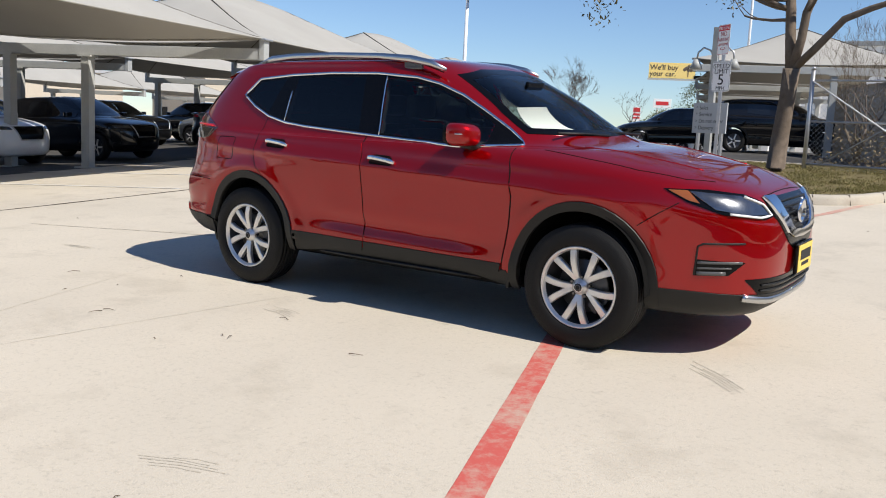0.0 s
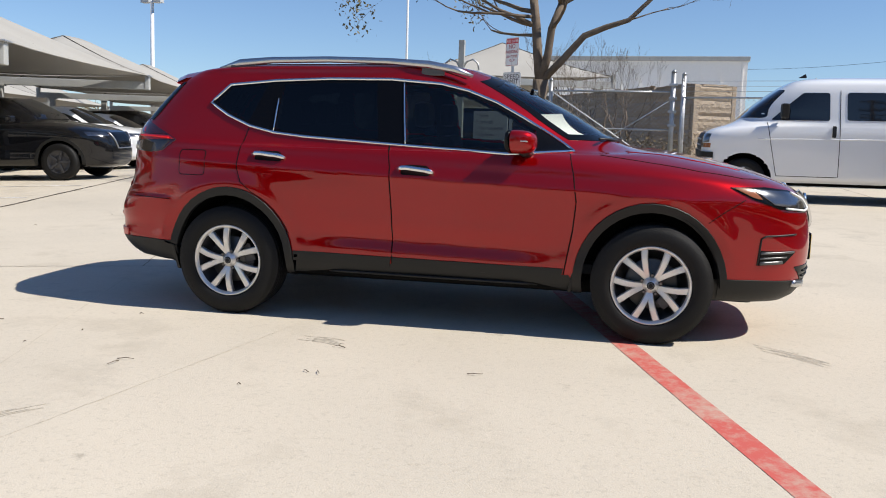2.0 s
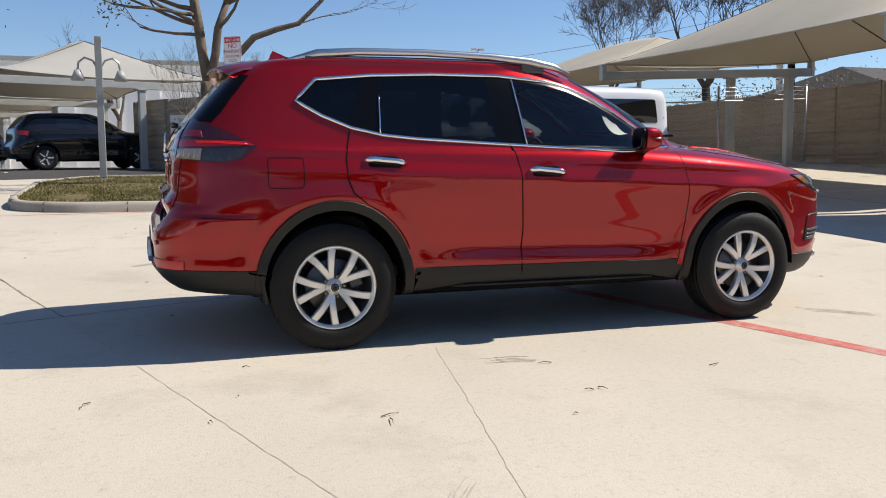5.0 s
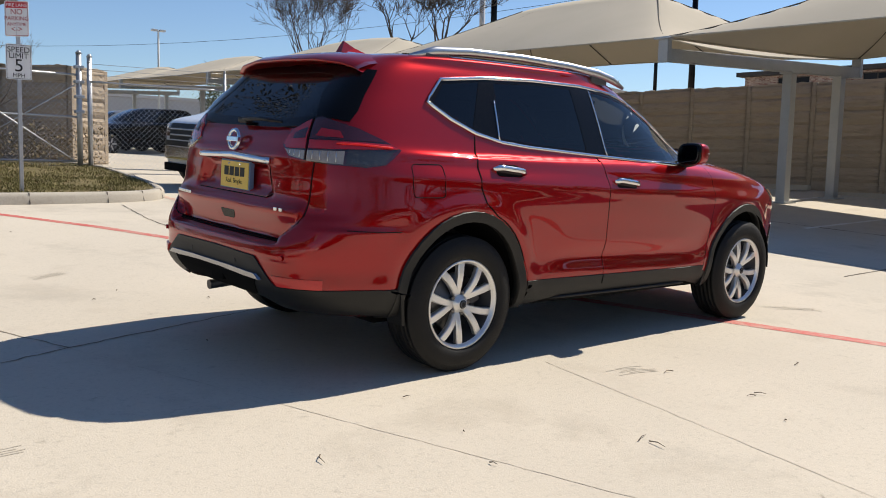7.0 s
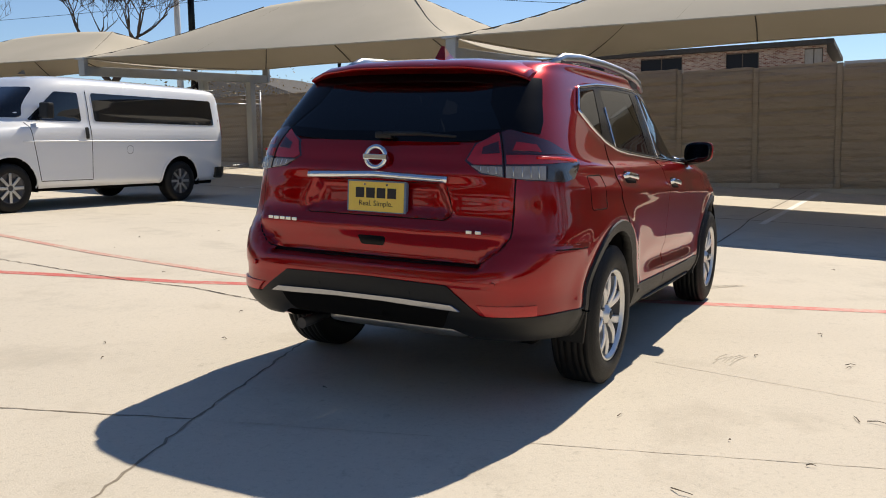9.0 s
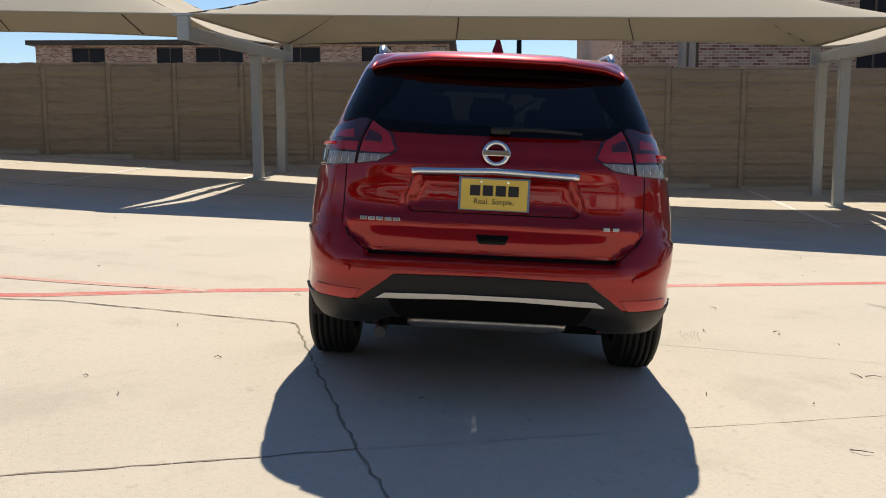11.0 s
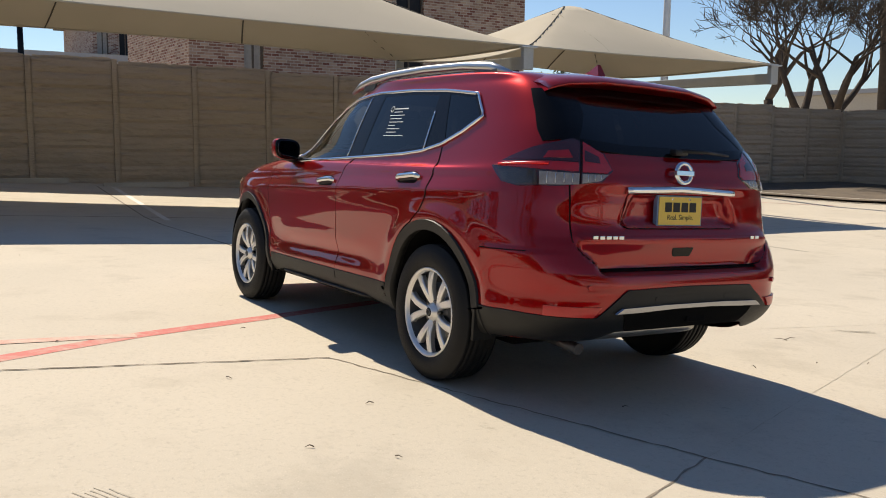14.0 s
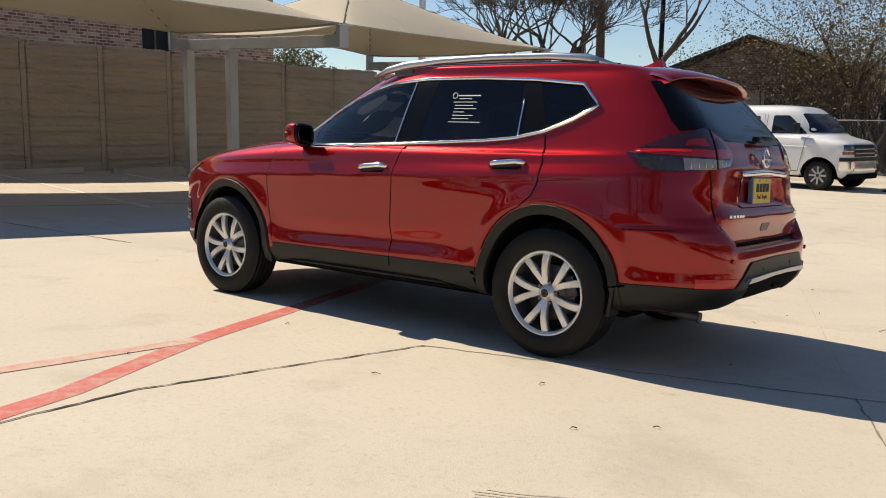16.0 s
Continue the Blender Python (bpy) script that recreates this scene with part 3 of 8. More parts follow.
def build_wall(name, start, end, bays, tops, base_of, courses, label):
    """A run of posts with planks between them; start and end are plan points, the face looks to the left of the run."""
    a, b = Vector(start), Vector(end)
    d = (b - a).normalized()
    yaw = math.degrees(math.atan2(d.y, d.x)) - 90
    L = (b - a).length / bays
    bm = bmesh.new()
    root = empty(name)
    tagged(root, label, "wall", kind="structure")
    kinds = [course_mesh(L - 0.16, 2.62 / courses - 0.012, k) for k in range(5)]
    rnd = random.Random(8)
    for i in range(bays + 1):
        p = a + d * (L * i)
        top = tops((a + d * (L * min(i, bays - 0.5))).y)
        part("wall_post", box_bm((-0.026, -0.06, base_of(p.x, p.y) - 0.3), (0.13, 0.06, top + 0.005), None, 0.012), PRECAST, root, m=pose(p.x, p.y, 0, 0, 0, yaw))
        if i < bays:
            mid = a + d * (L * (i + 0.5))
            top, base = tops(mid.y), base_of(mid.x, mid.y)
            part("wall_core", box_bm((0.0, 0.045, base - 0.3), (0.10, L - 0.045, top - 0.02)), PRECAST, root, m=pose(p.x, p.y, 0, 0, 0, yaw))
            ch = 2.62 / courses
            k = 0
            z = top - ch
            while z > base - ch:
                part("panel", kinds[rnd.randrange(5)], None, root, m=pose(p.x, p.y, z, 0, 0, yaw) @ pose(-0.006, 0.08, 0))
                z -= ch
            cap = [(q, rnd.uniform(-0.012, 0.018)) for q in np.arange(0.08, L - 0.07, 0.12)]
            vs, fs = [], []
            for q, e in cap:
                vs += [(-0.035, q, -0.03), (-0.035, q, 0.02 + e), (0.11, q, 0.02 + e), (0.11, q, -0.03)]
            for q in range(len(cap) - 1):
                for j in range(4):
                    fs.append((q * 4 + j, q * 4 + (j + 1) % 4, q * 4 + 4 + (j + 1) % 4, q * 4 + 4 + j))
            part("coping", mesh_of("coping", vs, fs, PRECAST, smooth=False), None, root, m=pose(p.x, p.y, top, 0, 0, yaw))
    bm.free()
    return root


def east_top(y):
    s = math.floor((y + 25.6) / 3.48)
    return 2.50 + 0.072 * s if s < 9 else 3.10 + 0.03 * (s - 9)


JOINT_Y = [-25.6, 18.0]
build_wall("wall_east", (wall_x(-25.6), -25.6), (wall_x(45.904), 45.904), 41, east_top, height, 8, "tan precast concrete wall of ribbed stone-faced planks")
build_wall("wall_south", (6.4, -27.0), (wall_x(-25.6) - 0.05, -25.7), 4, lambda y: 2.48, height, 8, "grey-tan precast concrete wall in shade")
build_wall("wall_return", (3.30, 17.1), (2.36, 16.55), 1, lambda y: 2.98, height, 7, "sunlit cream end of a precast enclosure wall")
build_wall("wall_north", (2.3, 16.5), (-2.6, 24.2), 5, lambda y: 2.98 + 0.02 * (y - 16.5), height, 7, "tan precast concrete enclosure wall")


# ---- shade canopies
def fabric(name, light, dark, glow):
    m, n, l, b = node_mat(name)
    b.inputs["Roughness"].default_value = 0.9
    b.inputs["Specular IOR Level"].default_value = 0.15
    tr, mix = n.new("ShaderNodeBsdfTranslucent"), n.new("ShaderNodeMixShader")
    geo, t, w = n.new("ShaderNodeNewGeometry"), n.new("ShaderNodeTexNoise"), n.new("ShaderNodeTexNoise")
    t.inputs["Scale"].default_value, w.inputs["Scale"].default_value = 0.8, 70
    c = n.new("ShaderNodeMix")
    c.data_type = "RGBA"
    c.inputs["A"].default_value, c.inputs["B"].default_value = (*light, 1), (*dark, 1)
    l.new(geo.outputs["Position"], t.inputs["Vector"]), l.new(geo.outputs["Position"], w.inputs["Vector"])
    l.new(t.outputs["Fac"], c.inputs["Factor"]), l.new(c.outputs["Result"], b.inputs["Base Color"])
    tr.inputs["Color"].default_value = (0.55, 0.46, 0.33, 1)
    k = n.new("ShaderNodeBump")
    k.inputs["Strength"].default_value, k.inputs["Distance"].default_value = 0.2, 0.01
    l.new(w.outputs["Fac"], k.inputs["Height"]), l.new(k.outputs[0], b.inputs["Normal"])
    mix.inputs[0].default_value = glow
    l.new(b.outputs[0], mix.inputs[1]), l.new(tr.outputs[0], mix.inputs[2]), l.new(mix.outputs[0], n["Material Output"].inputs["Surface"])
    return m


FABRIC_TAN = fabric("tan_shade_fabric", (0.50, 0.445, 0.355), (0.43, 0.385, 0.30), 0.02)
FABRIC_GREY = fabric("grey_shade_fabric", (0.40, 0.385, 0.35), (0.33, 0.315, 0.285), 0.015)


def canopy(front_a, front_b, back_a, back_b, rise, inset, label, cloth=None):
    """A hipped fabric roof stretched between four corners (x, y, z); edges sag inwards, cords run in its seams."""
    fa, fb, ba, bb = (Vector(p) for p in (front_a, front_b, back_a, back_b))
    L, W = (fb - fa).length, (ba - fa).length
    cloth = cloth or FABRIC_TAN
    root = empty("shade_canopy")
    tagged(root, label, "canopy", group="shade canopies")
    nu, nv = 36, 20

    def at(u, v):
        p = fa.lerp(fb, u).lerp(ba.lerp(bb, u), v)
        eu, ev = min(u, 1 - u), min(v, 1 - v)
        along, across = (fb - fa).normalized(), (ba - fa).normalized()
        near_v, near_u = max(0, 1 - ev * 3.2) ** 2, max(0, 1 - eu * 4) ** 2
        p = p + across * (0.42 * 4 * u * (1 - u) * near_v * (1 if v < 0.5 else -1)) + along * (0.30 * 4 * v * (1 - v) * near_u * (1 if u < 0.5 else -1))
        a, b = eu * L / inset, ev * 2.0
        hgt = min(a, b, 1.0)
        k = 0.10
        hgt = hgt - k * max(0, 1 - abs(a - b) / 0.5) * 0.5 * min(1, hgt * 2)
        return p + Vector((0, 0, rise * (0.86 * hgt + 0.14 * hgt * hgt) - 0.10 * (near_v * 4 * u * (1 - u) + near_u * 4 * v * (1 - v)) + (0.12 if v < 0.5 else 0.20) * 4 * u * (1 - u) * near_v))
    top = [at(i / nu, j / nv) for i in range(nu + 1) for j in range(nv + 1)]
    k = nv + 1
    fs = [(i * k + j, (i + 1) * k + j, (i + 1) * k + j + 1, i * k + j + 1) for i in range(nu) for j in range(nv)]
    part("fabric", mesh_of("fabric", top, fs, cloth), cloth, root, "taut shade cloth")
    hem = [at(i / nu, 0) for i in range(nu + 1)] + [at(1, j / nv) for j in range(1, nv + 1)] + [at(1 - i / nu, 1) for i in range(1, nu + 1)] + [at(0, 1 - j / nv) for j in range(1, nv)]
    part("hem", tube_mesh("hem", [p - Vector((0, 0, 0.012)) for p in hem], 0.018, cloth, 5, 1.0, True), cloth, root)
    r = inset / L
    seams = [[(0, 0), (r, 0.5)], [(1, 0), (1 - r, 0.5)], [(0, 1), (r, 0.5)], [(1, 1), (1 - r, 0.5)], [(0.33, 0), (0.37, 0.5)], [(0.66, 0), (0.63, 0.5)], [(0.33, 1), (0.37, 0.5)], [(0.66, 1), (0.63, 0.5)]]
    for s in seams:
        pts = [at(s[0][0] + (s[1][0] - s[0][0]) * i / 14, s[0][1] + (s[1][1] - s[0][1]) * i / 14) - Vector((0, 0, 0.015)) for i in range(15)]
        part("seam", tube_mesh("seam", pts, 0.014, FABRIC_HEM, 5), FABRIC_HEM, root)
    return root


def frame_beam(joint, posts, end, label="grey steel cantilever canopy frame on two posts"):
    """A cantilever beam from its tip at joint, over the posts, to its back end."""
    j, e = Vector(joint), Vector(end)
    root = empty("canopy_frame")
    tagged(root, label, "frame", group="canopy frames")
    d = e - j
    yaw = math.degrees(math.atan2(d.y, d.x))
    part("beam", box_bm((0, -0.08, -0.42), (d.length, 0.08, -0.20), None, 0.012), STEEL_PAINT, root, m=pose(j.x, j.y, j.z, 0, -math.degrees(math.asin(d.z / d.length)), yaw))
    part("tip_bracket", box_bm((-0.03, -0.10, -0.43), (0.09, 0.10, 0.0), None, 0.015), STEEL_PAINT, root, m=pose(j.x, j.y, j.z, 0, 0, yaw))
    part("cord_plate", box_bm((-0.08, -0.16, -0.05), (0.06, 0.16, -0.02), None, 0.008), GALV, root, m=pose(j.x, j.y, j.z, 0, 0, yaw))
    part("back_bracket", box_bm((-0.05, -0.10, -0.42), (0.06, 0.10, 0.05), None, 0.012), STEEL_PAINT, root, m=pose(e.x, e.y, e.z, 0, 0, yaw))
    for p in posts:
        t = (Vector((p[0], p[1], 0)) - Vector((j.x, j.y, 0))).length / Vector((d.x, d.y, 0)).length
        z = j.z + d.z * t - 0.42
        po = part("post", box_bm((-0.098, -0.098, height(*p[:2]) - 0.1), (0.098, 0.098, z), None, 0.014), STEEL_PAINT, root, m=pose(p[0], p[1], 0, 0, 0, yaw))
        part("base_plate", box_bm((-0.19, -0.19, height(*p[:2]) - 0.01), (0.19, 0.19, height(*p[:2]) + 0.022)), STEEL_PAINT, po)
        part("cap_plate", box_bm((-0.16, -0.13, z - 0.03), (0.16, 0.13, z + 0.004)), STEEL_PAINT, po)
    return root


LAB_CANOPY = "tan fabric hip canopy stretched over parking bays"
# row along the east wall: tips and back ends from north to south
TIPS = [(11.5, 46.4, 4.75), (10.75, 35.9, 4.42), (9.95, 25.4, 4.05), (9.1, 14.9, 3.62), (8.31, 4.75, 3.24), (7.31, -6.52, 2.98), (6.95, -12.9, 2.98)]
BACKS = [(18.0, 46.0, 5.0), (17.2, 35.5, 4.7), (16.4, 25.0, 4.3), (15.6, 14.6, 3.86), (14.9, 4.4, 3.46), (13.8, -7.6, 3.24), (13.4, -13.9, 3.10)]
for i, (t, e) in enumerate(zip(TIPS, BACKS)):
    a, b = Vector(t), Vector(e)
    frame_beam(t, [tuple(a.lerp(b, 0.60))[:2], tuple(a.lerp(b, 0.89))[:2]], e)
for i in range(6):
    canopy(TIPS[i + 1], TIPS[i], BACKS[i + 1], BACKS[i], (0.85, 0.9, 1.05, 1.40, 1.40, 1.34)[i], 2.9, LAB_CANOPY)
# rows out in the far lot
# the row from (-3.2, -14.2) is unseen, added to darken the door reflections
for o, way, n0, n1, z0, fall in ((Vector((-9.38, 6.69, 2.77)), LOT_N, -1, 5, 2.77, 0.30), (Vector((-20.3, 11.25, 2.95)), LOT_N, -2, 4, 2.95, 0.26), (Vector((-31.5, 5.2, 2.45)), LOT_N, -1, 4, 2.45, 0.22), (Vector((-3.2, -14.2, 2.45)), Vector((0.326, -0.945, 0)), 0, 3, 2.45, 0.0), (Vector((-6.24, 21.7, 3.86)), -LOT_N, 0, 5, 3.86, 0.16)):
    tips = []
    for i in range(n0, n1):
        p = o + (LOT_D if abs(way.x) > 0.5 else LOT_N) * (10.3 * i)
        p.z = max(height(p.x, p.y) + 2.55, z0 + fall * i * 0.6)
        q = p + way * 6.6
        frame_beam(p, [tuple(p.lerp(q, 0.62))[:2], tuple(p.lerp(q, 0.92))[:2]], q)
        tips.append((p, q))
    for i in range(len(tips) - 1):
        canopy(tips[i][0], tips[i + 1][0], tips[i][1], tips[i + 1][1], 1.4, 3.0, "grey-tan fabric hip canopy stretched over parked cars", FABRIC_GREY)

# wheel stops along the wall
stop = None
for i in range(-3, 6):
    y = 0.85 + 2.75 * i + (0.25 if i % 2 else 0)
    x = wall_x(y) - 0.62
    m = pose(x, y, height(x, y) - 0.01, 0, 0, -4.3)
    if stop is None:
        bm = bmesh.new()
        pr = [(-0.085, 0.0), (-0.055, 0.12), (0.055, 0.12), (0.085, 0.0)]
        a = [bm.verts.new((x, -0.91, z)) for x, z in pr]
        b = [bm.verts.new((x, 0.91, z)) for x, z in pr]
        for k in range(4):
            bm.faces.new((a[k], a[(k + 1) % 4], b[(k + 1) % 4], b[k]))
        bm.faces.new(a[::-1]), bm.faces.new(b)
        bmesh.ops.bevel(bm, geom=list(bm.edges), offset=0.012, segments=2, affect="EDGES")
        stop = part("wheel_stop", bm, KERB, None)
        stop.matrix_basis = m
        tagged(stop, "worn grey concrete wheel stop on the paving", "wheel stop", group="wheel stops")
    else:
        copy_thing(stop, m)

# ---- the red car
REFLEX = plain("red_reflector", (0.55, 0.018, 0.015), 0.35, coat=0.4, vary=0.1)
LOWER = [(0.21, 0.27, 0.30, 1.93, -1.95, 0.76, 4, 7), (0.235, 0.29, 0.335, 2.17, -2.17, 0.85, 4, 7), (0.33, 0.40, 0.44, 2.27, -2.285, 0.893, 4, 7),
         (0.49, 0.55, 0.55, 2.305, -2.30, 0.890, 4, 7), (0.66, 0.73, 0.65, 2.30, -2.285, 0.906, 4, 7), (0.80, 0.89, 0.75, 2.265, -2.235, 0.915, 4, 7),
         (0.91, 0.99, 0.87, 2.175, -2.20, 0.902, 3.8, 7)]
UPPER = [(1.0, 1.05, 0.99, 1.92, -2.19, 0.88, 3.6, 7), (1.09, 1.09, 1.10, 1.5, -2.17, 0.855, 3.4, 7), (1.145, 1.125, 1.20, 1.13, -2.125, 0.815, 3.2, 7.5),
         (1.37, 1.35, 1.37, 0.72, -1.98, 0.738, 3.4, 8.5), (1.58, 1.548, 1.545, 0.25, -1.80, 0.656, 4, 8.5), (1.637, 1.628, 1.605, 0.0, -1.62, 0.57, 4, 6),
         (1.655, 1.66, 1.635, -0.3, -1.3, 0.001, 3, 3)]
WHEEL_X, WHEEL_Z = 1.353, 0.347
ARCH_X, ARCH_IN, ARCH_OUT = 1.338, (0.394, 0.432), (0.446, 0.484)   # the arches are a little taller than wide
DLO = [(-1.53, 1.365), (-1.41, 1.485), (-1.09, 1.515), (-0.72, 1.53), (-0.31, 1.53), (0.01, 1.505), (0.18, 1.465), (0.36, 1.395), (0.53, 1.305), (0.71, 1.20), (0.86, 1.105),
       (0.47, 1.085), (0.17, 1.10), (-0.17, 1.12), (-0.51, 1.14), (-0.85, 1.16), (-1.05, 1.18), (-1.23, 1.22), (-1.39, 1.285)]
FRONT_PANE = [(-0.215, 1.505), (0.0, 1.482), (0.17, 1.445), (0.35, 1.375), (0.50, 1.295), (0.62, 1.225), (0.62, 1.112), (0.47, 1.108), (0.17, 1.122), (-0.17, 1.142)]
REAR_PANE = [(-1.03, 1.495), (-0.72, 1.507), (-0.40, 1.507), (-0.355, 1.155), (-0.51, 1.162), (-0.85, 1.182), (-1.06, 1.205)]
QUARTER_PANE = [(-1.49, 1.365), (-1.395, 1.465), (-1.14, 1.492), (-1.245, 1.248), (-1.38, 1.305)]
WINDSCREEN_EDGE = [(-0.60, 1.175), (-0.3, 1.165), (0.0, 1.16), (0.3, 1.165), (0.60, 1.175), (0.585, 1.30), (0.52, 1.53), (0.3, 1.57), (0.0, 1.58), (-0.3, 1.57), (-0.52, 1.53), (-0.585, 1.30)]
HATCH_GLASS = [(-0.635, 1.222), (-0.3, 1.200), (0.3, 1.200), (0.635, 1.222), (0.665, 1.29), (0.605, 1.50), (0.3, 1.53), (-0.3, 1.53), (-0.605, 1.50), (-0.665, 1.29)]
HATCH = [(-0.665, 1.205), (0.665, 1.205), (0.675, 0.80), (0.64, 0.745), (0.565, 0.685), (0.53, 0.672), (-0.53, 0.672), (-0.565, 0.685), (-0.64, 0.745), (-0.675, 0.80)]


def arc(cx, cz, r, a0, a1, n=22):
    rx, rz = r if isinstance(r, tuple) else (r, r)
    return [(cx + rx * math.cos(radians(a0 + (a1 - a0) * i / n)), cz + rz * math.sin(radians(a0 + (a1 - a0) * i / n))) for i in range(n + 1)]


def make_wheel(parent, m, face):
    """A wheel whose outer face looks along -y before m."""
    w = empty("wheel", m)
    w.parent = parent
    R, hw = 0.357, 0.112
    prof = [(0.232, -hw + 0.012), (0.245, -hw - 0.002), (0.275, -hw - 0.006), (0.31, -hw - 0.003), (0.335, -hw + 0.008), (0.350, -hw + 0.022)]
    for i, x in enumerate((-0.078, -0.05, -0.018, 0.018, 0.05, 0.078)):
        prof += [(R - 0.001 * (abs(i - 2.5) ** 1.5), x - 0.011), (R - 0.001 * (abs(i - 2.5) ** 1.5), x + 0.011), (R - 0.009, x + 0.0125), (R - 0.009, x + 0.0165)]
    prof += [(0.350, hw - 0.02), (0.31, hw), (0.245, hw - 0.004), (0.225, hw - 0.02)]
    vs, fs = lathe(prof, 72)
    part("tyre", mesh_of("tyre", vs, fs, RUBBER), RUBBER, w, "black road tyre with a worn grooved tread")
    rim = empty("rim")
    rim.parent = w
    # barrel and outer lip
    vs, fs = lathe([(0.150, 0.05), (0.205, 0.03), (0.210, -hw + 0.03), (0.217, -hw + 0.018)], 64)
    part("rim_barrel", mesh_of("rim_barrel", vs, fs, RIM_DARK), RIM_DARK, rim)
    vs, fs = lathe([(0.212, -hw + 0.024), (0.219, -hw + 0.012), (0.226, -hw + 0.003), (0.2345, -hw + 0.005), (0.2355, -hw + 0.02)], 64)
    part("rim_lip", mesh_of("rim_lip", vs, fs, RIM), RIM, rim)
    vs, fs = lathe([(0.0, 0.0), (0.15, 0.0), (0.155, -0.008), (0.155, -0.022), (0.148, -0.03), (0.06, -0.03), (0.055, -0.06), (0, -0.06)], 40)
    part("brake_disc", mesh_of("brake_disc", vs, fs, STEEL), STEEL, w)
    part("caliper", box_bm((0.09, -0.045, -0.06), (0.165, 0.02, 0.06), None, 0.012), RIM_DARK, w)
    # five pairs of spokes fanning out from the hub
    for k in range(10):
        pair, s = k // 2, (-1 if k % 2 else 1)
        base = radians(90 + 72 * pair)
        bm = bmesh.new()
        prev = None
        for i in range(7):
            t = i / 6
            r = 0.045 + t * 0.177
            an = base + s * (radians(5) + radians(13) * t ** 0.7)
            wd = 0.0165 + 0.0055 * t
            y = -hw + 0.028 - 0.026 * math.sin(math.pi * min(1, t * 0.95)) * 0.6 + (0.012 * (1 - t))
            c, d = Vector((math.cos(an), 0, math.sin(an))), Vector((-math.sin(an), 0, math.cos(an)))
            ring = [bm.verts.new(c * r + d * (wd * a) + Vector((0, y + b, 0))) for a, b in ((-1, 0.03), (-1.0, 0.006), (-0.75, 0), (0.75, 0), (1.0, 0.006), (1, 0.03))]
            if prev:
                for j in range(6):
                    bm.faces.new((prev[j], prev[(j + 1) % 6], ring[(j + 1) % 6], ring[j]))
            prev = ring
        bmesh.ops.recalc_face_normals(bm, faces=bm.faces)
        part("spoke", bm, RIM, rim)
    vs, fs = lathe([(0.0, -hw + 0.012), (0.026, -hw + 0.012), (0.03, -hw + 0.016), (0.031, -hw + 0.022), (0.044, -hw + 0.028), (0.049, -hw + 0.045), (0.049, 0.0)], 32)
    part("hub", mesh_of("hub", vs, fs, RIM), RIM, rim)
    vs, fs = lathe([(0.0, -hw + 0.009), (0.021, -hw + 0.009), (0.024, -hw + 0.013)], 24)
    part("hub_cap", mesh_of("hub_cap", vs, fs, BLACK_PLASTIC), BLACK_PLASTIC, rim)
    vs, fs = lathe([(0.012, -hw + 0.009), (0.0125, -hw + 0.006), (0.0165, -hw + 0.006), (0.017, -hw + 0.009)], 24)
    part("hub_badge", mesh_of("hub_badge", vs, fs, SATIN_DARK), SATIN_DARK, rim)
    for k in range(5):
        a = radians(90 + 36 + 72 * k)
        part("lug_nut", cyl_bm((0.058 * math.cos(a), -hw + 0.06, 0.058 * math.sin(a)), (0.058 * math.cos(a), -hw + 0.034, 0.058 * math.sin(a)), 0.010, 0.009, 6), STEEL, rim)
    return w


